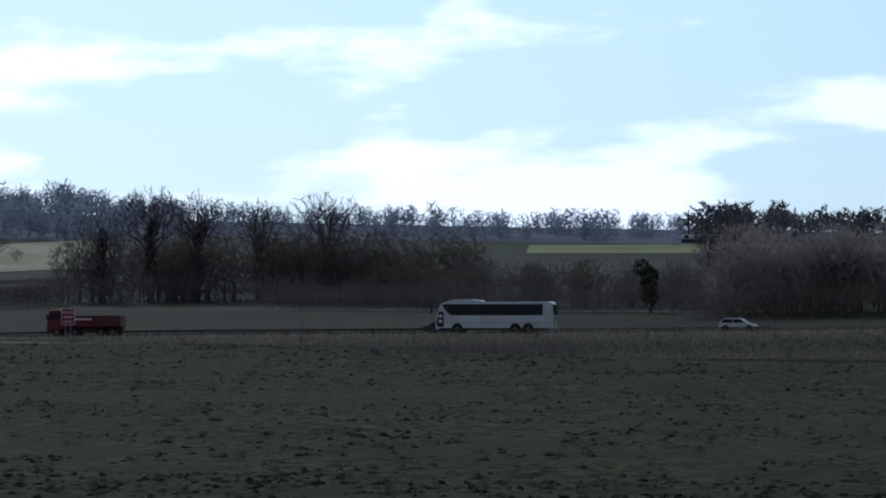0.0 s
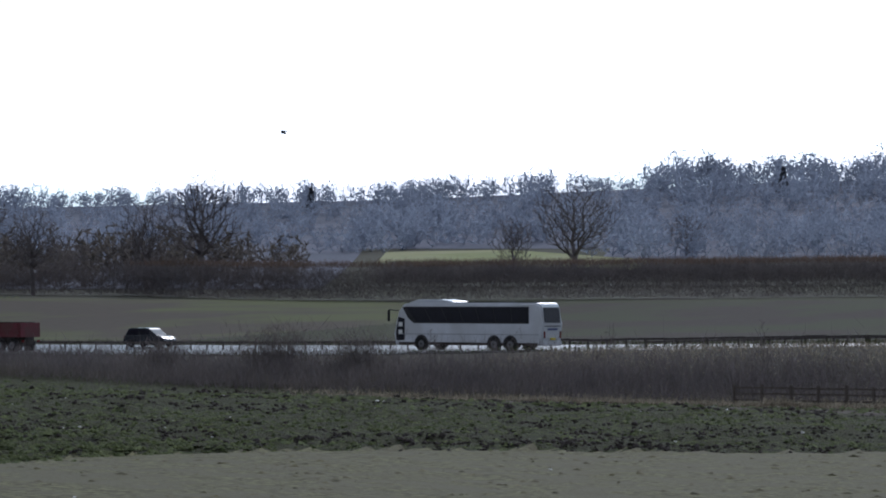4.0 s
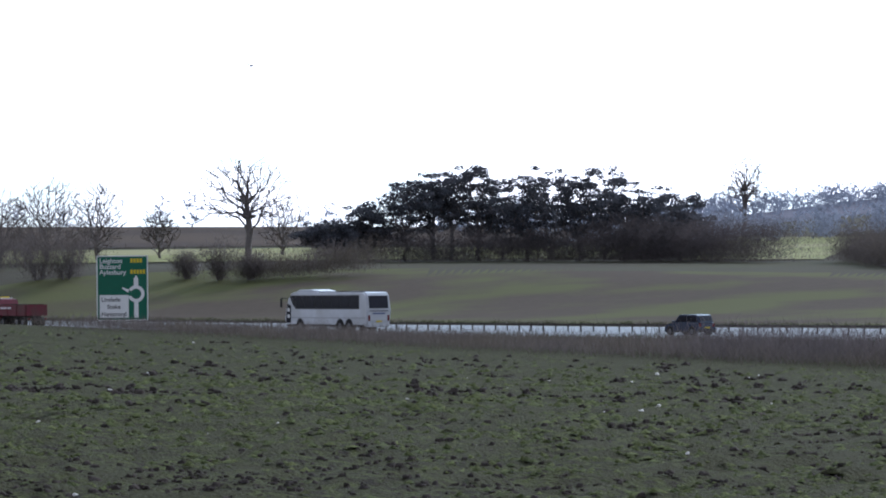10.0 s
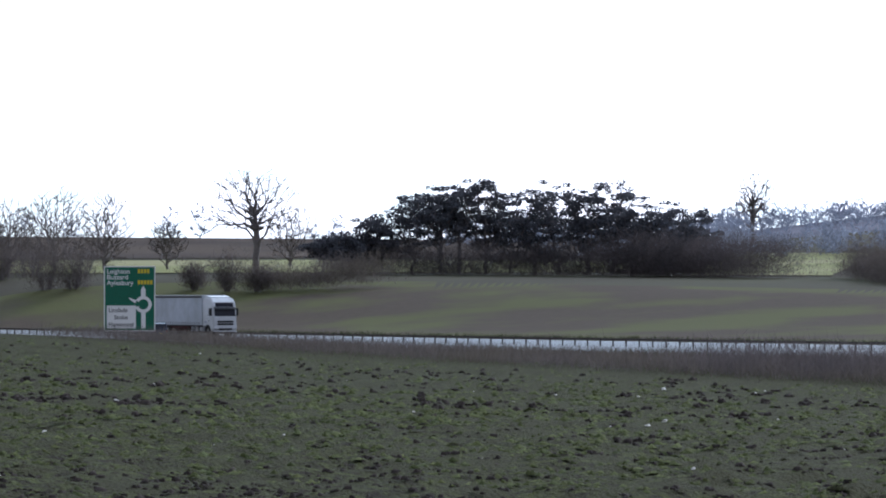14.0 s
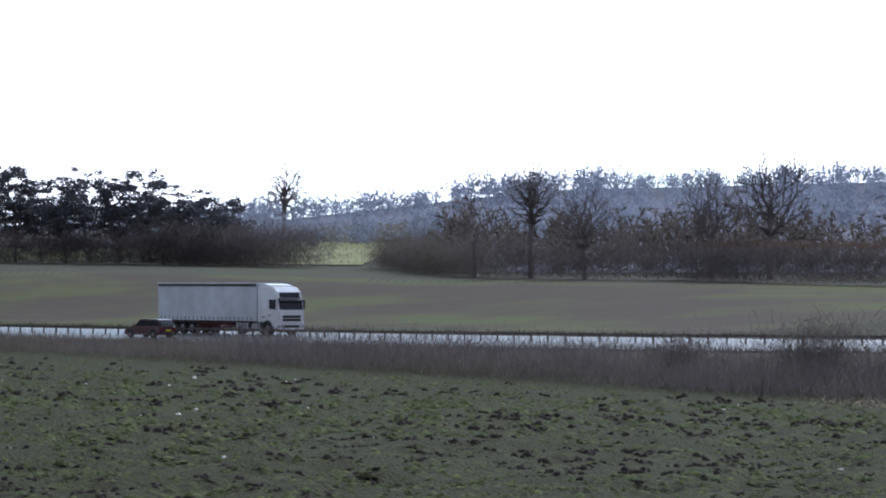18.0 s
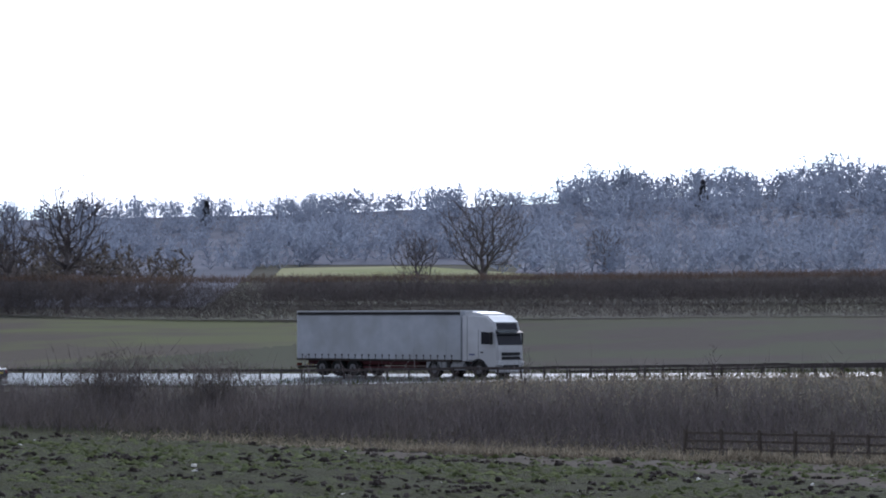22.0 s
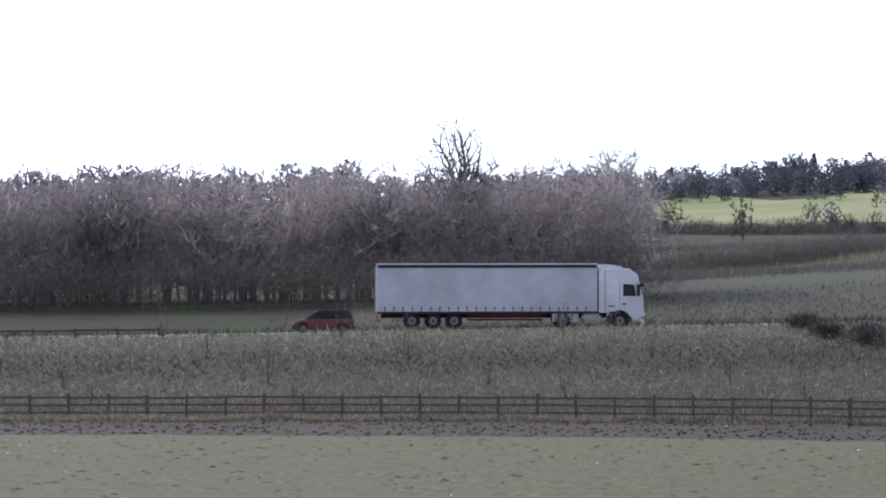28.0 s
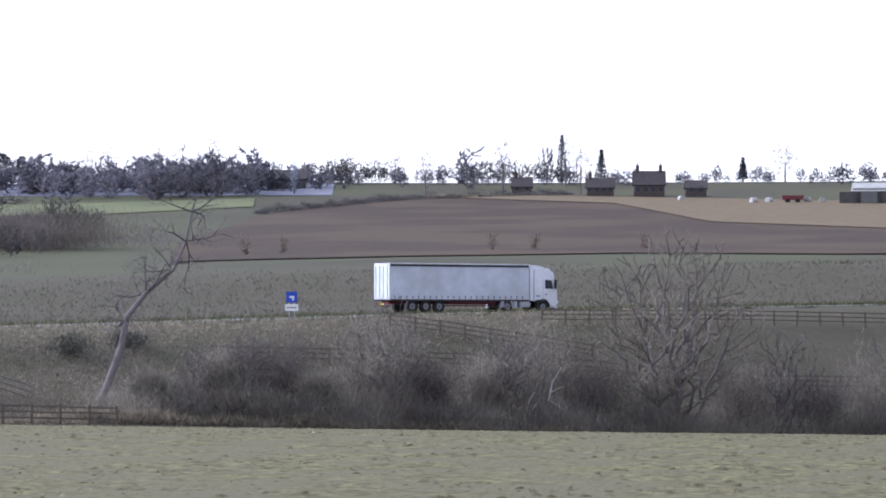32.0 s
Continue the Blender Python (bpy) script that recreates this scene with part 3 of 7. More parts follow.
def tubes(segments, sides=3, least=0.012):
    P, Q = np.array([s[0] for s in segments]), np.array([s[1] for s in segments])
    ra, rb = np.maximum([s[2] for s in segments], least), np.maximum([s[3] for s in segments], least * 0.7)
    d = Q - P
    d /= np.linalg.norm(d, axis=1)[:, None] + 1e-9
    u = np.cross(d, np.array([0.31, 0.87, 0.38]))
    u /= np.linalg.norm(u, axis=1)[:, None] + 1e-9
    w = np.cross(d, u)
    rings = []
    for C, r in ((P, ra), (Q + d * ra[:, None] * 0.3, rb)):
        for k in range(sides):
            t = 2 * math.pi * k / sides
            rings.append(C + (u * math.cos(t) + w * math.sin(t)) * r[:, None])
    V = np.stack(rings, 1).reshape(-1, 3)
    base = np.arange(len(P))[:, None] * 2 * sides
    T = []
    for k in range(sides):
        j = (k + 1) % sides
        T += [base + np.array([[k, j, sides + j]]), base + np.array([[k, sides + j, sides + k]])]
    return V, np.vstack(T)


def blades(segments, width):
    """Thin wood: one tapering sliver a segment."""
    P, Q = np.array([s[0] for s in segments]), np.array([s[1] for s in segments])
    d = Q - P
    u = np.cross(d, np.random.default_rng(1).normal(size=d.shape))
    u /= np.linalg.norm(u, axis=1)[:, None] + 1e-9
    V = np.stack([P - u * width, P + u * width, Q + d * 0.2], 1).reshape(-1, 3)
    return V, np.arange(len(V)).reshape(-1, 3)


def bare_tree(x, y, height, width, seed, label, points=170, twig=0.055, lean=(0, 0), base=0.2, bole=0.26, trunk=0.026, thrift=0.55, gnarl=0.007, sprigs=900, reach=0.06, name="tree", twig_material=None, lobes=9):
    """A single bare tree: trunk and limbs as tubes, the crown's thin wood and twigs as slivers."""
    rng = np.random.default_rng(seed)
    segs = grow(rng, int(2.6 * points), width / height, base, bole, trunk, lean, thrift, lobes, gnarl=gnarl)
    segs = [(p * height, q * height, a * height, b * height, w) for p, q, a, b, w in segs]
    ob = thing(name, x, y)
    thin = 5 * min(q[4] for q in segs)
    V, T = tubes([q for q in segs if q[4] > thin], 5, 0.03)
    fast_mesh("trunk", V - [0, 0, 0.15], T, M_BARK, ob)
    V, T = joined([tubes([q for q in segs if q[4] <= thin], 3, twig * 0.5), sprays(rng, segs, 2 * sprigs, reach * height, twig)])
    tagged(fast_mesh("crown", V, T, twig_material or M_TWIG, ob), kind="stuff")
    return tagged(ob, label, "tree")


def leaf_cloud(rng, n, centre, radii_, size):
    d = rng.normal(size=(n, 3))
    d /= np.linalg.norm(d, axis=1)[:, None]
    c = np.array(centre) + d * np.array(radii_) * rng.uniform(0.35, 1.0, (n, 1)) ** 0.6
    return slats(rng, n, c, np.zeros((n, 3)), size, size * 0.75)


def pine(x, y, height, width, seed, lean=0.0, low=2):
    """A Scots pine: a bent bare stem, forking limbs, and flat pads of short needles."""
    rng = np.random.default_rng(seed)
    ob = thing("pine_tree", x, y)
    segs = grow(rng, 120, width / height * 1.05, 0.30 if low >= 2 else 0.12, 0.42 if low >= 2 else 0.2, 0.020, (lean, 0.0), 0.45, 10, 0.1, 0.016, 0.4)
    segs = [(p * height, q * height, a * height, b * height, w) for p, q, a, b, w in segs]
    V, T = tubes(segs, 4, 0.035)
    fast_mesh("trunk", V, T, M_BARK, ob)
    least = min(q[4] for q in segs)
    tips = [q[1] for q in segs if q[4] < 2.5 * least]
    V, T = joined([leaf_cloud(rng, 62, tip + [0, 0, 0.1], (rng.uniform(0.7, 1.25), rng.uniform(0.7, 1.25), rng.uniform(0.25, 0.5)), 0.34) for tip in tips])
    fast_mesh("crown", V, T, M_PINE, ob)
    return tagged(ob, "dark Scots pine with flat-topped needle clumps in a grove", "pine tree", "pines of the grove")


def far_tree(seed, points=46, sprigs=180, width=0.036, length=0.13, base=0.0, spread=0.74, step=0.2, bole=0.10):
    """A bare tree of height 1 for woods and hedgerows: a domed crown of slivers on a slim trunk."""
    rng = np.random.default_rng(seed)
    segs = grow(rng, points, spread * rng.uniform(0.85, 1.2), base, bole, 0.016, step=step, lobes=6, gnarl=0.006)
    stout = [q for q in segs if q[4] > 0.2]
    return joined([tubes(stout, 3, 0.004), blades([q for q in segs if q[4] <= 0.2], 0.35 * width), sprays(rng, segs, sprigs, length, width)])


FAR_TREES = [far_tree(s) for s in range(10)]
BUSHY_TREES = [far_tree(60 + s, 60, 500, 0.045, 0.14, 0.0, 0.95, 0.2, 0.06) for s in range(10)]
HEDGE_TREES = [far_tree(90 + s, 90, 800, 0.022, 0.12, 0.0, 0.95, 0.16, 0.08) for s in range(10)]
NEAR_TREES = [far_tree(20 + s, 150, 680, 0.0075, 0.095, 0.05, 0.7, 0.1, 0.2) for s in range(10)]


def woodland(name, places, material, label, seed, templates=None):
    """One object of many distant bare trees: places of (x, y, height, width ratio)."""
    rng = np.random.default_rng(seed)
    pieces = []
    for x, y, h, w in places:
        V, T = (templates or FAR_TREES)[rng.integers(0, 10)]
        a = rng.uniform(0, 2 * math.pi)
        c, s = math.cos(a), math.sin(a)
        q = V * [h * w, h * w, h]
        q = np.stack([q[:, 0] * c - q[:, 1] * s, q[:, 0] * s + q[:, 1] * c, q[:, 2]], 1)
        pieces.append((q + [x, y, ground_z(x, y) - 0.2], T))
    V, T = joined(pieces)
    return tagged(fast_mesh(name, V, T, material), label, "wood", kind="stuff")


def thicket(name, line, height, depth, density, material, label, seed, width=0.05, length=0.9, upright=0.8, ragged=0.35, kind="stuff", category="hedge", lift=0.0):
    """A hedge or scrub belt of fine twigs along a line of (x, y)."""
    rng = np.random.default_rng(seed)
    P = np.array(line, float)
    seg = np.hypot(*np.diff(P, axis=0).T)
    s = np.concatenate([[0], np.cumsum(seg)])
    n = int(s[-1] * density)
    k = rng.uniform(0, s[-1], n)
    x, y = np.interp(k, s, P[:, 0]), np.interp(k, s, P[:, 1])
    x, y = x + rng.normal(size=n) * depth * 0.4, y + rng.normal(size=n) * depth * 0.4
    bump = 1 + ragged * np.sin(k * 0.35 + 2 * np.sin(k * 0.11)) * np.sin(k * 0.87 + seed)
    top = height * bump * rng.uniform(0.75, 1.05, n)
    z = land(x, y) + rng.uniform(0, 1, n) ** 0.8 * np.maximum(top - length * 0.6, 0.05) + lift
    V, T = slats(rng, n, np.stack([x, y, z], 1), np.zeros((n, 3)), length, width, upright)
    return tagged(fast_mesh(name, V, T, material), label, category, kind=kind)


def shrub(x, y, height, width, seed, material, label, n=420, name="shrub", size=0.55, thickness=0.03, stems=9):
    rng = np.random.default_rng(seed)
    ob = thing(name, x, y)
    segs, tips = [], []
    for _ in range(stems):
        a, o = rng.uniform(0, 2 * math.pi), rng.uniform(0.1, 0.5)
        p = np.array([math.cos(a) * width * 0.06, math.sin(a) * width * 0.06, -0.1])
        d = np.array([math.cos(a) * o, math.sin(a) * o, 1.0])
        L = height * rng.uniform(0.6, 1.0) / 4
        for i in range(4):
            dd = d + rng.normal(size=3) * 0.16
            q = p + dd / np.linalg.norm(dd) * L
            segs.append((p, q, 0.045 * (1 - i / 5), 0.045 * (1 - (i + 1) / 5)))
            tips.append(q)
            p = q
    tips = np.array(tips)
    V, T = tubes(segs, 4, 0.012)
    tagged(fast_mesh("stem", V, T, M_BARK, ob), kind="stuff")
    c = tips[rng.integers(0, len(tips), n)] + rng.normal(size=(n, 3)) * [width * 0.13, width * 0.13, height * 0.10]
    c[:, 2] = np.abs(c[:, 2])
    V, T = slats(rng, n, c, np.zeros((n, 3)), size, thickness, 0.4)
    tagged(fast_mesh("crown", V, T, material, ob), kind="stuff")
    return tagged(ob, label, "shrub")


def hill_line(sections):
    out = []
    for a, e in sections:
        x, y = on_hill(a, e)
        out.append((float(x), float(y)))
    return out

# ---- hillside fields ----
patch("field_1", [(31, 1.15, 1.75), (34, 1.02, 1.62), (36.5, 1.15, 1.46), (38.6, 1.02, 1.12)], M_BLEACH, "pale straw-coloured pasture on a far slope")
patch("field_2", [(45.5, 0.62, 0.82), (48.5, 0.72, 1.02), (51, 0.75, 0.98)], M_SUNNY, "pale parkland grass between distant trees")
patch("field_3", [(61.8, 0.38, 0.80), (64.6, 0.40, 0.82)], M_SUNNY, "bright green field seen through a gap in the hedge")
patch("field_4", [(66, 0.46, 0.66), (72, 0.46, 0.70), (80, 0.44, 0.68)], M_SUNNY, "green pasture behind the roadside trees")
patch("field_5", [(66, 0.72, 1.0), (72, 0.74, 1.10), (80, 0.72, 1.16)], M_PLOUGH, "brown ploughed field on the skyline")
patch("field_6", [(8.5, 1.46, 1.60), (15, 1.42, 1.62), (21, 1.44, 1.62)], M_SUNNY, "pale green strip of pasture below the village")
patch("field_7", [(-9.6, 1.76, 1.80), (-9.0, 1.68, 1.86), (-8.0, 1.60, 1.92), (-7.2, 1.55, 2.22), (-6.4, 1.52, 2.04), (-5.3, 1.50, 1.98), (-4, 1.42, 2.10), (-1, 1.55, 1.72)], M_SUNNY, "green meadow painted sunlit, with hedgerow trees")
patch("field_8", [(-23.4, 2.36, 2.52), (-20.2, 2.2, 2.42), (-17.9, 2.15, 2.36), (-16.3, 2.08, 2.48), (-14.3, 2.02, 2.57), (-13.3, 1.86, 2.56), (-11.7, 1.9, 2.45), (-10.2, 2.0, 2.2)], M_GREENFIELD, "dull green meadow below the hilltop village")
patch("field_9", [(-46, 1.45, 2.42), (-37, 1.45, 2.44), (-32.3, 1.48, 2.52), (-29.9, 1.45, 2.6), (-27.3, 1.42, 2.6), (-25.4, 1.38, 2.52), (-24, 1.35, 2.3), (-23, 1.32, 1.98), (-21.8, 1.28, 1.55)], M_PLOUGH, "brown ploughed hillside field")
patch("field_10", [(-46, 1.9, 2.41), (-37.2, 1.92, 2.42), (-33.3, 2.06, 2.5), (-31, 2.42, 2.54), (-27, 2.55, 2.6)], M_STRAW, "straw-coloured stubble strip beside the farmyard", 0.3)
patch("field_11", [(-15.7, 1.6, 1.88), (-14.3, 1.42, 1.8), (-11, 1.06, 1.52), (-8.7, 0.96, 1.3), (-5.2, 0.86, 1.1), (-2, 0.8, 1.0)], M_GREENFIELD, "narrow green field between two hedges")

# ---- the pine grove and the trees beyond the road on the left ----
PINES = [(-400, 111, 5.6, 6.3), (-401, 117, 8.0, 4.3), (-402, 123, 10.8, 5.5), (-405, 128, 12.2, 5.6), (-409, 132, 13.1, 4.9), (-403, 134, 13.2, 4.8), (-407, 139, 11.3, 5.7),
         (-396, 139, 11.6, 4.8), (-403, 145, 13.1, 6.5), (-394, 146, 11.6, 4.8), (-397, 151, 12.9, 5.6), (-387, 150, 11.1, 5.5), (-388, 155, 10.0, 6.3), (-381, 156, 8.9, 5.4)]
for i, (x, y, h, w) in enumerate(PINES):
    pine(x, y, h, w * 1.35, 40 + i, 0.05 if i < 2 else 0.0, 3 if i < 6 else 1)
thicket("undergrowth", [(-404, 112), (-398, 122), (-395, 138), (-384, 152), (-372, 160)], 4.2, 6.0, 1000, M_HEDGE, "dark bramble and thorn undergrowth beneath the pines", 3, 0.045, 0.8, 0.3, ragged=0.5)
thicket("undergrowth", [(-385, 146), (-376, 152), (-366, 159), (-361, 162)], 6.0, 6.0, 1000, M_HEDGE, "dense dark thorn bushes at the end of the pine grove", 4, 0.045, 0.8, 0.3, ragged=0.25)
bare_tree(-417, 104, 14.8, 14.5, 7, "tall bare oak with spreading limbs at the field edge", 230, 0.072, base=0.28, bole=0.70, trunk=0.034, gnarl=0.009, sprigs=800, reach=0.05, lobes=12, twig_material=M_BARK)
for i, (x, y, h, w) in enumerate([(-423, 76, 12.4, 12.0), (-432, 85, 11.4, 9.5), (-415, 68, 10.8, 10.0), (-455, 119, 9.8, 8.5), (-440, 96, 8.0, 6.5)]):
    bare_tree(x, y, h, w, 20 + i, "bare deciduous tree standing in a hedgerow", 170, 0.075, base=0.15, sprigs=1000, twig_material=M_SCRUB)
bare_tree(-541, 235, 16.2, 10.5, 31, "tall bare poplar-like tree above a distant wood", 150, 0.087, base=0.26, bole=0.7, sprigs=700, twig_material=M_COPSE)
for i, (x, y, h, w) in enumerate([(-362, 64, 5.5, 8.3), (-360, 67, 4.7, 6.2), (-351, 80, 3.4, 5.2), (-347, 83, 4.8, 4.6), (-344, 86, 2.8, 6.0), (-394, 67, 6.5, 15), (-403, 76, 6.5, 15), (-408, 70, 6.0, 13), (-384, 62, 4.5, 7)]):
    shrub(x, y, h, w, 60 + i, M_SCRUB, "straggling leafless thorn bush on the far field edge", 1900, size=0.9, thickness=0.05, stems=18)
thicket("hedge_bushes", [(-347, 86), (-344, 90), (-341, 95), (-339, 99)], 3.2, 5.0, 520, M_SCRUB, "thin ragged leafless scrub along the far field edge", 14, 0.045, 0.9, 0.5, ragged=0.6)
for i, (x, y, h, w) in enumerate([(-304, 163, 14.4, 6.4), (-295, 165, 11.0, 8.0), (-294, 181, 12.0, 9.0), (-286, 184, 15.6, 11.0)]):
    bare_tree(x, y, h, w, 80 + i, "bare winter tree standing in the field hedge", 200, 0.050, base=(0.38, 0.25, 0.2, 0.22)[i], bole=(0.72, 0.55, 0.4, 0.55)[i], trunk=0.024, gnarl=0.007, sprigs=1100, reach=0.05)
stump = thing("tree_stump", -309, 158)
part("stump_trunk", rod((0, 0, -0.2), (0.2, 0, 4.2), 0.5, 0.34, 10), M_BARK, stump)
part("broken_limb", rod((0.1, 0, 3.6), (1.0, 0.1, 5.3), 0.22, 0.08, 7), M_BARK, stump)
part("broken_limb", rod((0.1, 0, 3.8), (-0.5, 0.1, 5.0), 0.2, 0.1, 7), M_BARK, stump)
tagged(stump, "broken dead tree stump in the hedge", "tree stump")
thicket("hedge_bushes", [(-358, 170), (-340, 166), (-322, 160), (-306, 160)], 4.2, 4.5, 620, M_SCRUB, "straggling leafless hedgerow bushes along the field edge", 5, 0.038, 0.8, 0.3, ragged=0.5)
thicket("hedge_bushes", [(-306, 160), (-292, 168), (-284, 178)], 4.4, 4.0, 620, M_HEDGE, "dark leafless thorn hedge below bare trees", 6, 0.038, 0.8, 0.3, ragged=0.35)
thicket("field_hedge", [(-284, 172), (-246, 180), (-232, 186), (-208, 214), (-188, 222), (-166, 228)], 4.3, 3.2, 820, M_HEDGE, "long dark clipped field hedge across the far field", 8, 0.036, 0.65, 0.35, ragged=0.10)
thicket("field_hedge_top", [(-284, 174), (-246, 182), (-232, 188), (-208, 216), (-188, 224), (-166, 230)], 1.0, 3.0, 90, M_HEDGETOP, "reddish-brown twig tops of the long hedge", 9, 0.05, 0.7, ragged=0.15, lift=3.7)
thicket("field_hedge", [(-300, 222), (-270, 236), (-240, 250), (-215, 262)], 3.2, 3.0, 820, M_HEDGE, "second dark hedge behind the field hedge", 10, 0.036, 0.65, 0.35, ragged=0.12, lift=0.4)
thicket("field_hedge_top", [(-300, 224), (-270, 238), (-240, 252), (-215, 264)], 0.9, 3.0, 70, M_HEDGETOP, "brown clipped top of the second hedge", 11, 0.05, 0.7, ragged=0.1, lift=2.9)
bare_tree(-334, 287, 14.4, 16.0, 90, "broad bare oak in parkland before the wooded hill", 220, 0.056, base=0.12, bole=0.2, trunk=0.032, gnarl=0.007, sprigs=1200, reach=0.05, twig_material=M_BARK)
bare_tree(-351, 327, 7.6, 9.5, 91, "small spreading bare tree on pale grass", 110, 0.062, base=0.1, bole=0.15, sprigs=500)
bare_tree(-326, 268, 8.5, 8, 92, "young bare tree beside the parkland oak")
bare_tree(-310, 437, 5.0, 7.0, 93, "lone bare tree on the pale hillside field", 90, 0.062, base=0.15, bole=0.2, sprigs=400)
bare_tree(-293, 418, 3.6, 4.0, 94, "small bush-like tree on the hillside field", 50, 0.062, base=0.05, bole=0.1, sprigs=300)

# ---- woods on the far hills ----
def wood_band(a0, a1, rows_, height, step, seed, spread=12.0):
    """Places along the slope: directions a0 to a1, at height angles rows_(a) -> list."""
    rng = np.random.default_rng(seed)
    out = []
    for a in np.arange(a0, a1, step):
        for e in rows_(a):
            x, y = on_hill(a + rng.normal() * step * 0.4, e + rng.normal() * 0.03)
            out.append((float(x) + rng.normal() * spread * 0.3, float(y) + rng.normal() * spread * 0.3, height * (0.82 + 0.36 * rng.uniform()) * (1 + 0.24 * math.sin(a * 2.3 + seed) * math.sin(a * 0.9 + 2 * seed)), rng.uniform(0.9, 1.3)))
    return out


def crest(a):
    return float(np.interp(a, FAR_A, CREST_E))


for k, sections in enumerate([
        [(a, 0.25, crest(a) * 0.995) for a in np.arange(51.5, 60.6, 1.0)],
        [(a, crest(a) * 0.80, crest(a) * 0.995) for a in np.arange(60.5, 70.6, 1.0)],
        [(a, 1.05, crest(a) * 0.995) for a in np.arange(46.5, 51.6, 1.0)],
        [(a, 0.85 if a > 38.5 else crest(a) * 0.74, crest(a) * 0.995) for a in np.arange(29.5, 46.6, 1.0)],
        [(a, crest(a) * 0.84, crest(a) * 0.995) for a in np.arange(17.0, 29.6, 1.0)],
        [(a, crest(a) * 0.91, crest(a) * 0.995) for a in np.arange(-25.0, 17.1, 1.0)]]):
    patch("hazy_woodland_floor", sections, M_HAZYFLOOR, "leaf-littered, haze-tinted floor of a far bare wood", 0.10)
woodland("woodland", wood_band(50.5, 60.5, lambda a: [crest(a) * k for k in (1.0, 0.985, 0.95, 0.88, 0.8, 0.7, 0.6, 0.5)], 5.4, 0.15, 1), M_HAZE, "haze-tinted bare winter woodland on a far hill", 1)
woodland("woodland", wood_band(52.5, 60.0, lambda a: [0.55, 0.42, 0.3], 6.5, 0.2, 2), M_SCRUB, "bare brownish trees at the foot of the wooded hill", 2)
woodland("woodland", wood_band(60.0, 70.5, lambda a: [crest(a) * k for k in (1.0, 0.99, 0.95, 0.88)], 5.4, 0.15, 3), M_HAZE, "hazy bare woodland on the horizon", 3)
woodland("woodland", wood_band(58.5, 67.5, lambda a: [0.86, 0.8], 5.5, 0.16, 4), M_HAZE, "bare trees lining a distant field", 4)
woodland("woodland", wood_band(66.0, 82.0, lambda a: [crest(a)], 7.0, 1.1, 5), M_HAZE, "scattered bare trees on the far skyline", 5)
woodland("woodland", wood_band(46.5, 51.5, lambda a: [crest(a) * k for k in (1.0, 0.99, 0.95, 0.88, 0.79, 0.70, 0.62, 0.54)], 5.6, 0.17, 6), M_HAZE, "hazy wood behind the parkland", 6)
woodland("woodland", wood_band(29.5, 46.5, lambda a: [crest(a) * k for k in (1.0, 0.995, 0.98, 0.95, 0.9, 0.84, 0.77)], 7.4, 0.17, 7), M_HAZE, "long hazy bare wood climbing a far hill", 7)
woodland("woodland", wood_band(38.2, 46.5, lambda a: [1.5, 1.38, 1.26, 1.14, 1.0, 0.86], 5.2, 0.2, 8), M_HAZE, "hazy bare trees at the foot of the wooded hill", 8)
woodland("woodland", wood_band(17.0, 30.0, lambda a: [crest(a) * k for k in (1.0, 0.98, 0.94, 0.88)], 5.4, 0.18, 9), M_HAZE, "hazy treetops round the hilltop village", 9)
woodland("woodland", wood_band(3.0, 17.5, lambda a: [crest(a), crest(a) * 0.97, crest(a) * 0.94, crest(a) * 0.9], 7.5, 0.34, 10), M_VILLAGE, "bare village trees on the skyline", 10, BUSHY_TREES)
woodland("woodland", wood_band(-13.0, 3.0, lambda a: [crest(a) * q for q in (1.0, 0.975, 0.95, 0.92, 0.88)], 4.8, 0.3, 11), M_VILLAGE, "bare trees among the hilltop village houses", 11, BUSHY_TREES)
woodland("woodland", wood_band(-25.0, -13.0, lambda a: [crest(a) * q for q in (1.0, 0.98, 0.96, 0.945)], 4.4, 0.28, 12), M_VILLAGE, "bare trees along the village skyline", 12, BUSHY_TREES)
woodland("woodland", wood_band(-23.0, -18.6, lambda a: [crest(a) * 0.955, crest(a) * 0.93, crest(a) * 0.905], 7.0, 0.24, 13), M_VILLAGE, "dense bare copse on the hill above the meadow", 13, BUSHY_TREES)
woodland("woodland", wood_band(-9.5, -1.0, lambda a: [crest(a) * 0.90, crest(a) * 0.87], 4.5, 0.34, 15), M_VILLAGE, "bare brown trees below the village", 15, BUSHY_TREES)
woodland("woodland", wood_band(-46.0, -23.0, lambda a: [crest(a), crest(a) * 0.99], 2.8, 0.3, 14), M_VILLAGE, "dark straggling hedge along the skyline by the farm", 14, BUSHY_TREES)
rng = np.random.default_rng(17)
FARM_LINE = [(230, 541), (256, 572), (274, 579), (290, 567), (307, 558), (327, 547)]
FARM_ROW = [(float(np.interp(k, range(6), [p[0] for p in FARM_LINE])) + rng.normal(), float(np.interp(k, range(6), [p[1] for p in FARM_LINE])) + rng.normal(), rng.uniform(2.6, 5.2) + 1.2 * math.sin(3.1 * k), rng.uniform(0.9, 1.4)) for k in np.arange(0, 5, 0.085)]
woodland("woodland", FARM_ROW, M_ORCHARD, "dark row of bare trees and hedge by the hilltop farm", 17, HEDGE_TREES)
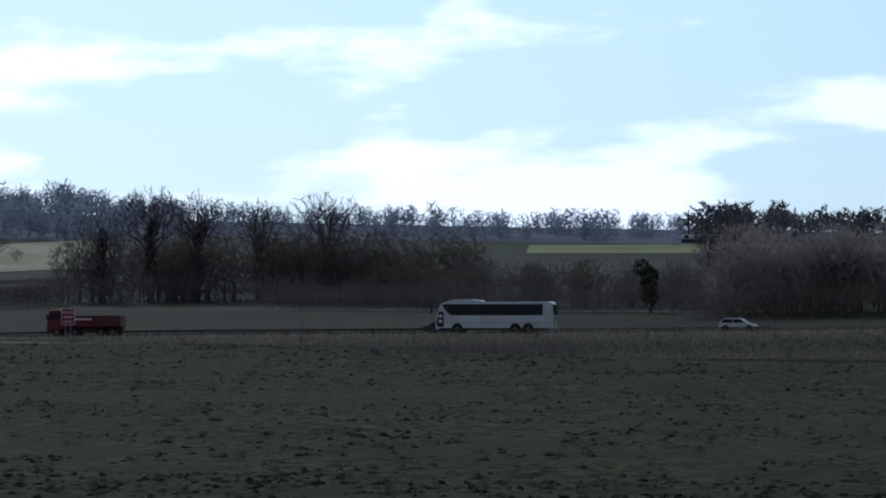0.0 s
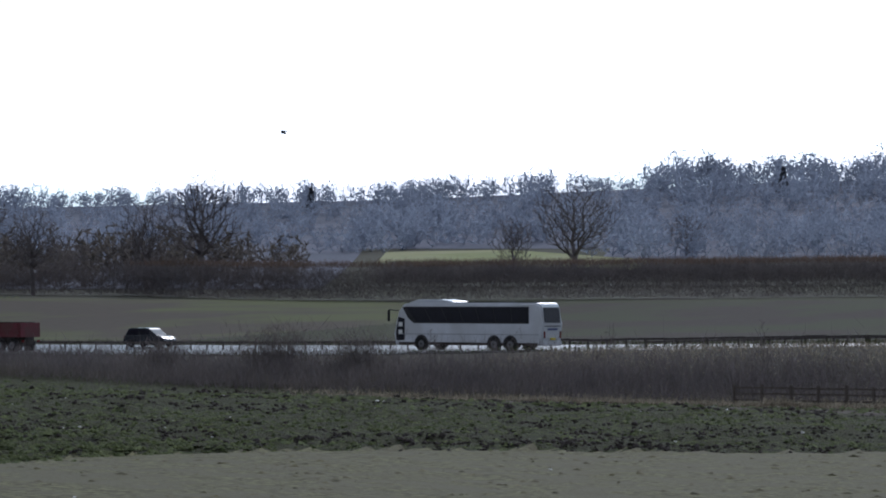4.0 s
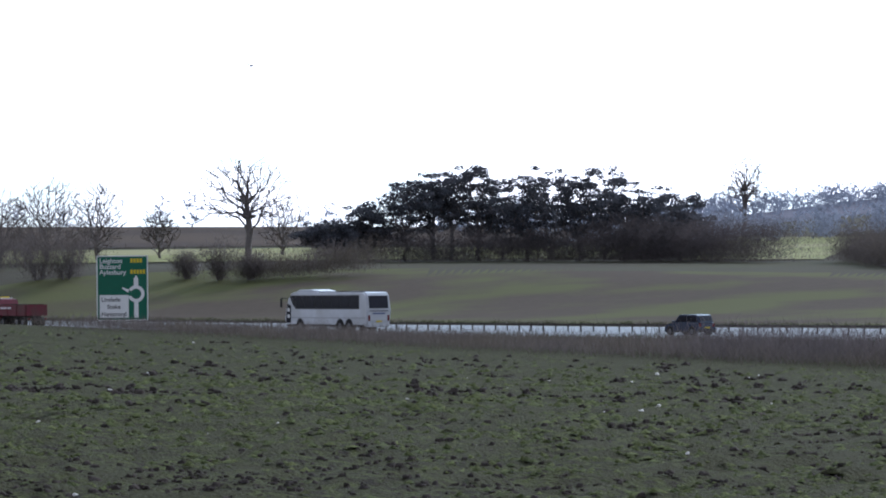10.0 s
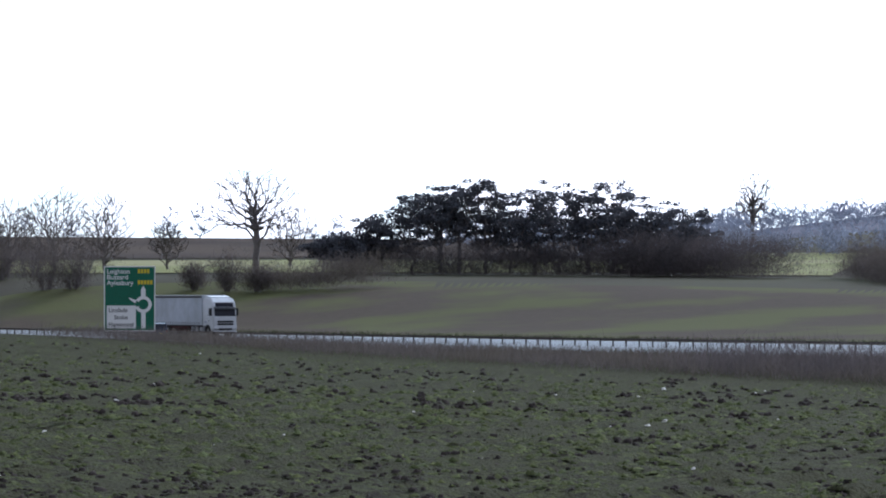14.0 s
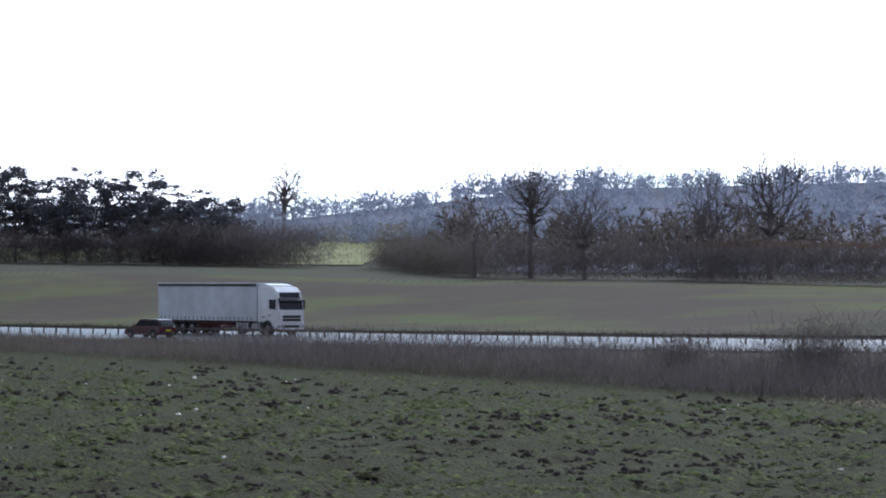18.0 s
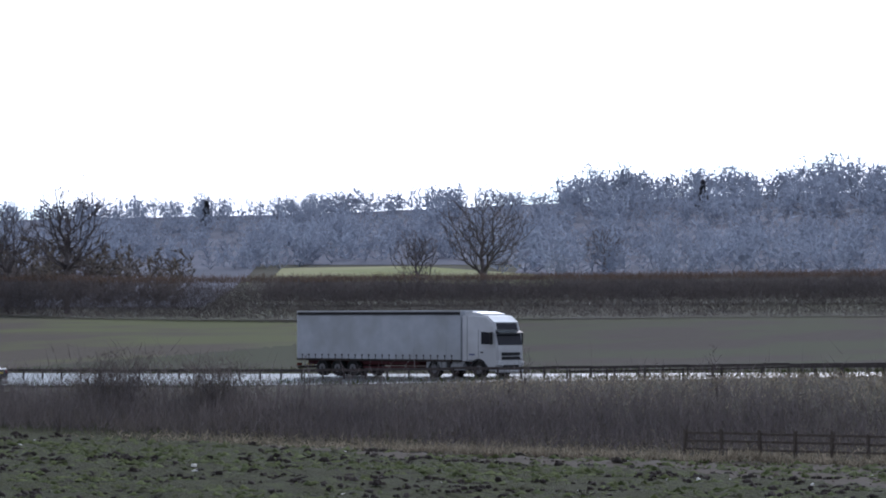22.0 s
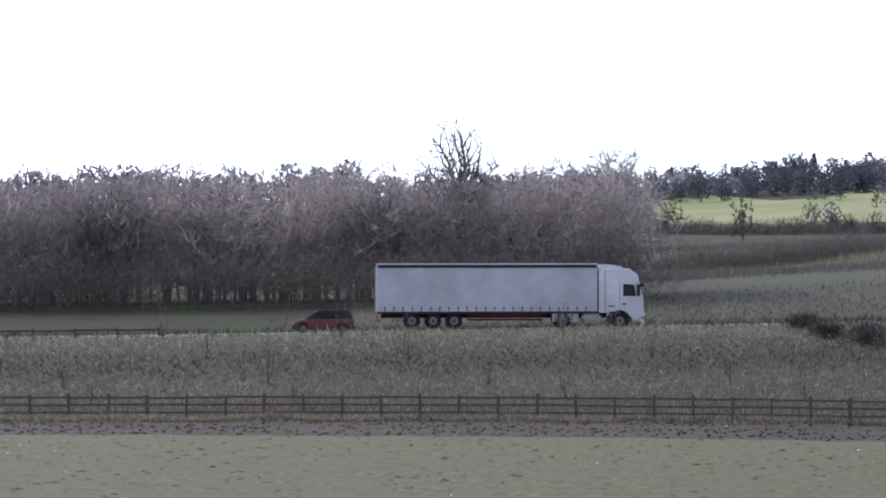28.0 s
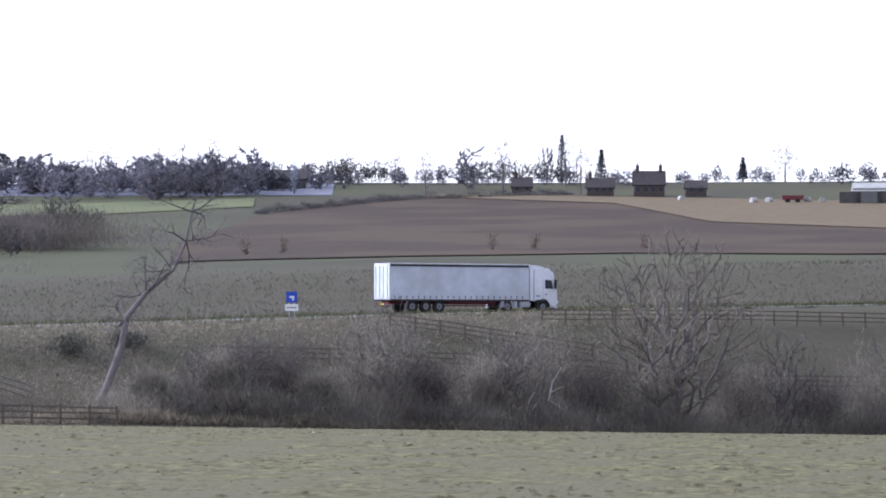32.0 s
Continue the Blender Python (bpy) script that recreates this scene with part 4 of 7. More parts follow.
for i, (a, e, h) in enumerate([(52.95, 1.72, 6.4), (43.7, 2.08, 6.6), (36.0, 2.05, 7.2)]):
    x, y = on_hill(a, e)
    rng = np.random.default_rng(300 + i)
    fir = thing("fir_tree", float(x), float(y))
    part("trunk", rod((0, 0, -0.3), (0, 0, h * 0.95), 0.25, 0.05, 6), M_BARK, fir)
    V, T = joined([leaf_cloud(rng, 90, (0, 0, h * k), (h * 0.3 * (1.1 - k), h * 0.3 * (1.1 - k), h * 0.06), 0.6) for k in np.linspace(0.15, 1, 11)])
    fast_mesh("crown", V, T, M_PINE, fir)
    tagged(fir, "dark conical conifer standing above bare trees", "fir tree")

# ---- trees by the road in the middle ----
for i, (x, y, h, w) in enumerate([(-171, 248, 16.4, 13.0), (-164, 251, 18.8, 12.0), (-160, 259, 18.0, 10.5), (-153, 267, 16.5, 10.0), (-140, 265, 17.5, 13.0)]):
    t = bare_tree(x, y, h, w, 110 + i, "bare tree with ivy-clad trunk at the wood's edge", 220, 0.056, base=0.22 if i == 0 else 0.5, bole=0.3 if i == 0 else 0.52, trunk=0.026, gnarl=0.007, sprigs=700, reach=0.05, twig_material=M_BARK)
    if i in (0, 1, 2):
        rng = np.random.default_rng(400 + i)
        V, T = joined([leaf_cloud(rng, 260, (rng.normal() * 0.3, rng.normal() * 0.3, h * k), (0.9, 0.9, h * 0.09), 0.35) for k in (0.3, 0.42, 0.54, 0.64)])
        fast_mesh("ivy", V, T, M_IVY, t)
rng = np.random.default_rng(77)
copse = [(x, 252 + (x + 165) * 0.15 + rng.uniform(0, 26), rng.uniform(8.5, 12.5), rng.uniform(0.9, 1.4)) for x in np.arange(-184, -118, 0.6)]
woodland("copse", copse, M_SCRUB, "dense bare brown copse beyond the road", 15, NEAR_TREES)
thicket("copse_edge", [(-182, 240), (-160, 244), (-138, 254), (-122, 258)], 5.0, 6.0, 460, M_HEDGE, "tangled thorn scrub at the edge of the copse", 16, 0.036, 0.9, 0.3, ragged=0.4)
belt = [(x, 222 + rng.uniform(0, 18) + max(0, -40 - x) * 0.25, rng.uniform(4.5, 7.5), rng.uniform(1.0, 1.5)) for x in np.arange(-125, -36, 0.6)]
woodland("tree_belt", belt, M_SCRUB, "low belt of bare scrub trees beyond the road", 17, NEAR_TREES)
thicket("tree_belt_edge", [(-125, 216), (-90, 206), (-60, 200), (-36, 196)], 4.0, 6.0, 460, M_HEDGE, "dark thorn scrub in front of the tree belt", 18, 0.036, 0.9, 0.3, ragged=0.35)
tall = [(x, 188 + rng.uniform(0, 24), rng.uniform(8.5, 11.8), rng.uniform(0.9, 1.4)) for x in np.arange(-50, 8, 0.36)]
woodland("roadside_wood", tall, M_COPSE, "dense bare brown wood close behind the road", 19, NEAR_TREES)
thicket("roadside_wood_edge", [(-50, 182), (-20, 180), (2, 181), (9, 188)], 4.2, 6.0, 460, M_SCRUB, "tangled twiggy scrub at the foot of the wood", 20, 0.036, 0.9, 0.3, ragged=0.4)
for i, (x, y, h, w) in enumerate([(-42, 214, 12.5, 9), (-27, 205, 11.6, 9), (-57, 262, 7.6, 5.5), (-33, 190, 9.0, 7), (-12, 190, 8.5, 7)]):
    bare_tree(x, y, h, w, 130 + i, "bare tree rising from the roadside wood", 180, 0.037)
bare_tree(-6, 195, 14.6, 7.4, 137, "tall bare ash standing above the roadside wood", 170, 0.043, base=0.46, bole=0.66, sprigs=700, reach=0.05, twig_material=M_BARK)
for i, (x, y, h, w) in enumerate([(-96, 326, 15.0, 6.5), (-92, 323, 14.0, 5.5), (-88, 322, 14.8, 7.0)]):
    bare_tree(x, y, h, w, 140 + i, "tall slender bare tree behind the scrub belt")
rng = np.random.default_rng(55)
ivy = thing("ivy_tree", -61, 199)
part("trunk", rod((0, 0, -0.2), (0.2, 0, 5.5), 0.28, 0.12, 8), M_BARK, ivy)
V, T = joined([leaf_cloud(rng, 300, (rng.normal() * 0.4, rng.normal() * 0.4, z), (1.3, 1.3, 1.2), 0.35) for z in (2.0, 3.4, 4.8, 5.8)])
fast_mesh("ivy", V, T, M_IVY, ivy)
tagged(ivy, "dead trunk smothered in dark ivy", "tree")
for i, k in enumerate([0, 2.4, 5.5, 8.2]):
    x, y = on_hill(10.9 - 0.22 * k, 1.95)
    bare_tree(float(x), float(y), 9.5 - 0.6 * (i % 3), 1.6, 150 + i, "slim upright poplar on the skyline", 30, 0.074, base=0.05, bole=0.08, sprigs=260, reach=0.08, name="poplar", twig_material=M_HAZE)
for a, h in [(-15.95, 9), (-24.2, 8)]:
    x, y = on_hill(a, 2.62)
    bare_tree(float(x), float(y), h, 1.8, 155, "slim upright poplar above the village", 30, 0.074, base=0.05, bole=0.08, sprigs=260, reach=0.08, name="poplar", twig_material=M_HAZE)

# ---- hedgerow trees on the right-hand hill ----
rng = np.random.default_rng(5)


def hill_tree(x, y, height, width, seed, templates, material, label, turn=0.0):
    """A bare tree on the far hill, as a thing of its own."""
    ob = thing("tree", x, y, turn=turn)
    V, T = templates[seed % 10]
    w = width / (V[:, :2].max() - V[:, :2].min())
    tagged(fast_mesh("crown", V * [w, w, height], T, material, ob), kind="stuff")
    part("trunk", rod((0, 0, -0.3), (0, 0, height * 0.5), height * 0.024, height * 0.012, 6), M_BARK, ob)
    tagged(ob, label, "tree")


TALL = [(119, 665, 9.4, 6.3), (135, 658, 10.2, 2.2), (140, 656, 9.8, 2.8), (145, 654, 8.9, 4.4), (171, 592, 9.6, 4.4), (208, 608, 7.0, 8.0), (215, 567, 10.7, 3.8), (218, 563, 10.7, 6.3), (224, 539, 13.0, 15.2), (236, 543, 12.5, 5.5),
        (298, 522, 12.1, 6.2), (317, 527, 12.4, 5.0), (302, 493, 10.9, 6.5), (372, 519, 9.1, 8.0), (283, 572, 7.1, 8.1), (292, 566, 7.7, 5.0), (273, 511, 9.3, 5.2)]
for i, (x, y, h, w) in enumerate(TALL):
    hill_tree(x, y, h, w, i, NEAR_TREES, M_TWIG, "tall bare tree with a pale feathery crown above the village hedges", 37.0 * i)
ROUND = [(71, 674, 5.3, 5.0), (88, 663, 6.2, 7.7), (132, 605, 4.5, 6.2), (135, 585, 6.4, 6.5), (146, 608, 7.7, 8.1), (70, 394, 4.4, 7.2), (106, 438, 5.7, 8.3), (50, 424, 4.7, 4.4), (76, 384, 3.3, 3.4),
         (291, 526, 9.0, 8.2), (324, 549, 8.1, 4.6), (358, 528, 3.8, 3.8), (383, 511, 4.2, 4.6), (83, 391, 2.6, 4.6), (89, 388, 2.4, 3.1), (157, 604, 5.2, 9.1), (167, 608, 4.8, 7.9), (388, 508, 4.1, 4.9)]
for i, (x, y, h, w) in enumerate(ROUND):
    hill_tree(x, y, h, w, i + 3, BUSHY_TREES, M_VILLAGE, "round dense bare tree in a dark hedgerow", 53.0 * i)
HEDGEROW = [(21, 434, 7.1, 10.1), (28, 464, 5.4, 5.9), (35, 409, 6.4, 6.1), (49, 442, 4.4, 4.2), (49, 392, 3.5, 2.9), (52, 386, 3.7, 2.8), (55, 384, 3.2, 2.5), (58, 380, 2.9, 3.6), (45, 428, 2.7, 2.7), (49, 411, 2.9, 2.6), (67, 384, 5.2, 9.2), (84, 458, 5.4, 4.9), (81, 412, 6.2, 6.2), (103, 425, 6.3, 10.2), (141, 612, 4.5, 4.6), (133, 607, 5.7, 3.8), (134, 628, 5.0, 3.9), (142, 539, 4.6, 5.8), (102, 346, 9.3, 7.0), (122, 444, 3.8, 3.9), (42, 590, 5.2, 6.1), (38, 594, 4.0, 3.7), (47, 593, 4.3, 4.2), (53, 594, 3.3, 4.4), (59, 587, 3.9, 6.1), (64, 574, 6.7, 8.3), (68, 563, 3.6, 3.3), (90, 608, 5.3, 10.1), (84, 615, 4.7, 6.4), (108, 597, 6.0, 13.7), (96, 606, 6.3, 7.6), (22, 591, 4.8, 6.1), (27, 600, 4.3, 4.9), (17, 569, 5.3, 5.9), (12, 573, 4.7, 5.9)]
for i, (x, y, h, w) in enumerate(HEDGEROW):
    hill_tree(x, y, h, w, i, HEDGE_TREES, M_ORCHARD, "grey-brown bare hedgerow tree on the green hillside", 41.0 * i)
THORNS = [(115, 448, 5.6, 6.1), (116, 465, 4.7, 5.2), (120, 403, 7.0, 6.6), (154, 535, 5.3, 9.6), (144, 521, 3.8, 5.8), (161, 472, 4.3, 8.7), (153, 411, 5.3, 6.8), (151, 396, 5.2, 5.7), (154, 392, 3.7, 4.7), (95, 425, 2.4, 5.8), (143, 615, 5.3, 5.3), (142, 584, 5.1, 5.1), (169, 532, 1.8, 6.0), (185, 549, 4.9, 9.9), (182, 520, 2.3, 7.1), (95, 289, 4.3, 4.3), (103, 294, 4.0, 4.4), (105, 290, 4.0, 5.1), (112, 299, 3.3, 3.7), (94, 293, 3.2, 3.6), (89, 304, 2.6, 4.4), (86, 310, 2.2, 3.8)]
for i, (x, y, h, w) in enumerate(THORNS):
    hill_tree(x, y, h, w, i + 4, HEDGE_TREES, M_ORCHARD, "dark bare thorn tree between the hillside pastures", 59.0 * i)
ORCHARD = [(70, 522, 3.9, 2.8), (72, 518, 4.0, 2.8), (73, 513, 4.0, 2.8), (75, 514, 3.9, 2.8), (77, 509, 3.9, 2.8), (78, 505, 3.9, 2.8), (80, 505, 3.8, 2.8), (81, 501, 3.9, 2.8), (83, 497, 3.9, 2.7), (85, 498, 3.8, 2.7), (86, 494, 3.8, 2.7)]
for i, (x, y, h, w) in enumerate(ORCHARD):
    hill_tree(x, y, h, w, i + 5, HEDGE_TREES, M_ORCHARD, "small bare orchard tree in a row on the meadow", 71.0 * i)


def cedar(x, y, height, width, seed):
    """A dark spreading cedar: flat tiers of needles on a short trunk."""
    rng = np.random.default_rng(seed)
    ob = thing("cedar_tree", x, y)
    part("trunk", rod((0, 0, -0.3), (0, 0, height * 0.9), 0.3, 0.08, 7), M_BARK, ob)
    tiers = []
    for k in np.linspace(0.35, 0.97, 8):
        reach = width * 0.5 * (1.1 - 0.75 * max(0.0, k - 0.45) / 0.55)
        for a in rng.uniform(0, 6.28, 5):
            tiers.append(leaf_cloud(rng, 60, (math.cos(a) * reach * 0.62, math.sin(a) * reach * 0.62, height * k), (reach * 0.4, reach * 0.4, height * 0.05), 0.5))
    V, T = joined(tiers)
    fast_mesh("crown", V, T, M_PINE, ob)
    tagged(ob, "dark flat-tiered cedar among village trees", "cedar tree")


for i, (x, y, h, w) in enumerate([(130, 660, 8.4, 11.4), (211, 620, 7.7, 8.4), (216, 618, 6.3, 4.3)]):
    cedar(x, y, h, w, 320 + i)
for i, (x, y, h, w) in enumerate([(75, 674, 5.6, 3.6), (106, 670, 6.3, 1.6), (194, 578, 6.8, 3.0), (327, 547, 10.5, 4.0), (335, 542, 7.1, 3.5), (364, 525, 5.1, 2.7)]):
    rng = np.random.default_rng(340 + i)
    fir = thing("fir_tree", x, y)
    part("trunk", rod((0, 0, -0.3), (0, 0, h * 0.95), 0.2, 0.05, 6), M_BARK, fir)
    V, T = joined([leaf_cloud(rng, 60, (0, 0, h * k), (w * 0.55 * (1.12 - k), w * 0.55 * (1.12 - k), h * 0.06), 0.55) for k in np.linspace(0.12, 1, 11)])
    fast_mesh("crown", V, T, M_PINE, fir)
    tagged(fir, "dark pointed conifer on the village skyline", "fir tree")
thicket("hill_hedge", hill_line([(-1, 1.45), (-4, 1.35), (-7.4, 1.36), (-10, 1.62), (-14, 1.80), (-19, 1.98)]), 2.0, 3.0, 160, M_SCRUB, "dark straggling hedge across the hillside", 21, 0.08, 1.0, ragged=0.5)
thicket("hill_hedge", hill_line([(-23.5, 2.22), (-26.5, 2.5), (-30, 2.6)]), 1.4, 1.5, 110, M_ORCHARD, "low clipped hedge beside the ploughed field", 22, 0.07, 0.6, ragged=0.6)
thicket("hill_hedge", hill_line([(-3, 0.55), (-7, 0.95), (-12, 1.15), (-16, 1.2)]), 2.6, 5.0, 260, M_SCRUB, "thicket of young bare trees above the road bank", 23, 0.05, 1.2, ragged=0.5)
thicket("hill_hedge", hill_line([(-14, 1.36), (-16, 1.46), (-18.4, 1.55), (-19.6, 1.5)]), 4.6, 14.0, 460, M_SCRUB, "broad bare purple-brown thicket in the dip", 24, 0.06, 1.5, ragged=0.5)
for i, (x, y, h, w) in enumerate([(122, 324, 6.2, 9.0), (139, 359, 5.0, 8.0), (114, 318, 4.0, 6)]):
    shrub(x, y, h, w, 180 + i, M_GORSE, "dark green ivy-laden bush in the dip", 2200, size=0.6, thickness=0.08)
for i, (x, y) in enumerate([(71, 232), (74, 234), (80, 236), (56, 228), (59, 230), (126, 262), (131, 262), (158, 258), (163, 256), (176, 250)]):
    shrub(x, y, 2.4, 1.6, 190 + i, M_HEDGETOP, "young beech keeping russet leaves on the bank", 120, size=0.5, thickness=0.09, stems=4)

for k, line in enumerate([[(-1, 0.40), (-5, 0.60), (-10, 0.82), (-16, 0.98)], [(-1, 0.70), (-5, 0.82), (-10, 1.02), (-16, 1.1)], [(-1, 1.0), (-5, 1.08), (-10, 1.22)]]):
    thicket("hill_scrub", hill_line(line), 0.5, 16.0, 110, M_SCRUB if k != 1 else M_DRY, "rough brown grass and scrub on the lower hillside", 160 + k, 0.08, 0.8, 0.7, 0.5, category="scrub")

# ---- shrubs and grass on the road bank ----
for i, (x, y, h, w) in enumerate([(17, 122, 1.4, 2.2), (20, 124, 1.4, 2.6), (22.5, 124, 1.2, 2.4), (29, 124, 1.5, 2.6), (26, 115, 1.2, 1.6), (28.4, 114, 1.4, 1.8), (32.4, 116, 2.3, 2.2), (34, 115.5, 1.7, 1.8), (53, 119, 1.9, 2.6), (47, 124, 0.9, 1.6), (14, 128, 1.0, 1.6), (15, 124, 0.9, 1.5), (54, 104, 2.4, 3.0), (58, 121, 1.3, 2.2)]):
    shrub(x, y, h * 0.8, w * 2.0, 210 + i, M_GORSE, "dark evergreen gorse bush on the road bank", 900, size=0.45, thickness=0.05, stems=14)
shrub(-138, 92, 3.4, 9.0, 230, M_SCRUB, "large leafless thorn clump on the road bank", 1800, size=0.9, thickness=0.035, stems=26)
shrub(-131, 94, 2.8, 7.0, 231, M_SCRUB, "leafless thorn clump on the road bank", 1300, size=0.9, thickness=0.035, stems=20)
shrub(-146, 88, 2.4, 5.0, 232, M_SCRUB, "leafless thorn bush on the road bank", 900, size=0.8, thickness=0.035, stems=14)


def bank_line(x0, x1, v, step=6.0):
    out = []
    for x in np.arange(x0, x1 + 0.1, step):
        px, py, _, _ = road_at(float(x), v)
        out.append((px, py))
    return out


thicket("bank_scrub", bank_line(-258, -175, -24), 0.95, 8.0, 220, M_SCRUB, "low leafless scrub and dead stalks on the road bank", 30, 0.024, 0.7, 1.4, 0.45)
thicket("bank_scrub", bank_line(-262, -120, -31), 0.95, 6.0, 190, M_SCRUB, "low leafless scrub at the edge of the field", 36, 0.026, 0.75, 1.2, 0.4)
thicket("bank_scrub", bank_line(-190, -95, -27), 1.9, 8.0, 360, M_HEDGE, "leafless thorn and bramble scrub along the road bank", 31, 0.028, 0.9, 1.2, 0.35)
thicket("bank_scrub", bank_line(-150, -40, -31), 1.3, 8.0, 240, M_HEDGE, "leafless brown scrub along the road bank", 32, 0.028, 0.9, 1.2, 0.35)
thicket("bank_scrub", bank_line(-60, 60, -40), 0.9, 7.0, 160, M_SCRUB, "thin leafless scrub along the field fence", 33, 0.025, 0.8, 1.3, 0.5)
r = np.random.default_rng(34)
V, T = far_tree(40, 26, 60, 0.02, 0.16)
models = []
for k in range(70):
    px, py, _, _ = road_at(float(-150 + 2.5 * k + r.normal()), float(-16 - 5 * (k % 5) + r.normal() * 0.7))
    if models:
        copy_thing(models[0], pose(px, py, ground_z(px, py), 0, 0, float(r.uniform(0, 360))))
        continue
    ob = thing("sapling", px, py)
    tagged(fast_mesh("crown", V * [1.5, 1.5, 1.9], T, M_HEDGE, ob), kind="stuff")
    part("stake", rod((0.1, 0, -0.2), (0.1, 0, 0.95), 0.03, 0.03, 6), M_FENCE, ob, "weathered support stake")
    models.append(tagged(ob, "thin leafless sapling staked on the grassy bank", "sapling", "saplings on the bank"))
for k, (v, h) in enumerate([(-15, 0.35), (-20, 0.4), (-26, 0.42), (-32, 0.42), (-38, 0.4)]):
    thicket("bank_grass", bank_line(-130, 110, v), h, 6.5, 115, M_VERGE if k % 3 == 2 else M_DRY, "tufts of dry winter grass on the road bank", 40 + k, 0.05, 0.34, 0.25, 0.6, category="grass")
for k, (v, h) in enumerate([(9, 0.35), (15, 0.4), (22, 0.4), (29, 0.4), (37, 0.4)]):
    thicket("bank_grass", bank_line(-10, 200, v), h * 0.6, 13.0, 26, M_SCRUB if k % 2 else M_VERGE, "dull olive winter grass above the road", 140 + k, 0.06, 0.4, 0.6, 0.3, category="grass")
thicket("verge_grass", bank_line(-330, 180, -12.5, 8), 0.45, 1.6, 45, M_GRASS, "rough grass on the near road verge", 50, 0.04, 0.4, 1.0, 0.3, category="grass")
thicket("verge_grass", bank_line(-330, 180, 6.0, 8), 0.4, 1.4, 40, M_GRASS, "rough grass on the far road verge", 51, 0.05, 0.4, 1.0, 0.3, category="grass")

# ---- the hedge at the end of the fence, with two old trees ----
def leaning_tree():
    rng = np.random.default_rng(9)
    ob = thing("leaning_tree", 50, 105)
    pts = [(-0.6, 0, -0.3), (0.4, 0, 1.4), (1.5, 0.1, 4.2), (1.9, 0.1, 6.2), (3.2, 0, 7.8), (5.0, -0.2, 9.3), (6.0, 0, 11.2), (6.4, 0, 13.2)]
    segs, thin, stack = [], [], []
    for i in range(len(pts) - 1):
        segs.append((np.array(pts[i]), np.array(pts[i + 1]), 0.30 * (1 - i / 8.5), 0.30 * (1 - (i + 1) / 8.5)))
        if i >= 2:
            for _ in range(4):
                d = rng.normal(size=3) + [0.1, 0, 0.5]
                stack.append((np.array(pts[i + 1], float), d / np.linalg.norm(d), 3.4 * rng.uniform(0.6, 1.2), 0.07, 1))
    while stack:
        p, d, reach, r, lev = stack.pop()
        for i in range(4):
            dd = d + rng.normal(size=3) * 0.28
            q = p + dd / np.linalg.norm(dd) * reach / 4
            thin.append((p, q, r * (1 - i / 5), r * (1 - (i + 1) / 5)))
            if lev < 4:
                s = dd + rng.normal(size=3) * 0.8
                stack.append((q, s / np.linalg.norm(s), reach * 0.5, r * 0.5, lev + 1))
            p, d = q, dd
    V, T = tubes(segs, 8, 0.03)
    fast_mesh("trunk", V, T, M_BARK, ob)
    V, T = joined([tubes([s for s in thin if s[2] > 0.02], 3, 0.014), blades([s for s in thin if s[2] <= 0.02], 0.018)])
    fast_mesh("crown", V, T, M_TWIG, ob)
    tagged(ob, "old bare tree leaning steeply over the end of the fence", "tree")


leaning_tree()
bare_tree(91, 101, 14.6, 12.5, 240, "old gnarled bare tree with several stems in the hedge", 300, 0.037, base=0.1, bole=0.1, trunk=0.030, gnarl=0.007, sprigs=2400, reach=0.045, lobes=14, twig_material=M_BRAMBLE)
for i, (x, y, h, w) in enumerate([(53, 104, 2.8, 2.6), (58, 104, 4.4, 4), (62, 104, 5.2, 4.6), (65, 103, 3.4, 3.6), (69, 103, 6.6, 6.0), (73, 103, 4.2, 4.6), (77, 103, 4.6, 5), (81, 103, 6.8, 7.5), (85, 102, 5.0, 5.5), (89, 101, 5.6, 6), (96, 100, 6, 6), (101, 98, 4.6, 6), (105, 97, 6.8, 6), (110, 96, 8.0, 7), (115, 95, 6, 6)]):
    shrub(x, y, h, w, 250 + i, (M_BRAMBLE, M_BRAMBLE, M_SCRUB)[i % 3], "tangled leafless thorn bush in the field hedge", 4000, size=0.85, thickness=0.04, stems=26)
for i, (x, y, h, w) in enumerate([(56.5, 104, 5.0, 4.0), (59.5, 103.5, 6.0, 4.5), (70, 103.5, 8.5, 7.5), (79, 103, 7.0, 5.5), (99, 99, 8.0, 6.5), (108, 97, 9.0, 7.0)]):
    bare_tree(x, y, h, w, 280 + i, "small bare twisted tree in the field hedge", 150, 0.030, base=0.08, bole=0.12, gnarl=0.007, sprigs=800)
thicket("hedge_bottom", [(50, 103), (70, 101), (90, 99), (118, 93)], 2.4, 3.5, 900, M_BRAMBLE, "dense bramble at the bottom of the hedge", 60, 0.03, 0.8, 0.7, 0.4)
thicket("field_edge_grass", [(44, 100), (70, 99.5), (90, 97), (118, 91)], 0.9, 1.4, 380, M_DRY, "pale dead grass along the field edge", 61, 0.045, 0.5, 0.7, 0.4, category="grass")
thicket("field_edge_grass", bank_line(-110, 48, -47), 0.4, 0.5, 150, M_DRY, "pale dead grass under the field fence", 62, 0.04, 0.35, 0.7, 0.4, category="grass")

# ---- the near field: clods, tufts, stubble and flints ----
rng = np.random.default_rng(12)


def scatter(n, a0, a1, r0, r1, hub, margin=1.5):
    a, r = np.radians(rng.uniform(a0, a1, n)), np.exp(rng.uniform(math.log(r0), math.log(r1), n))
    x, y = hub[0] - np.sin(a) * r, hub[1] + np.cos(a) * r
    keep = road_offset(x, y) < -np.interp(x, gx, BASE_V) - np.maximum(margin, soil_width(x) * (margin > 2))
    return x[keep], y[keep], r[keep]


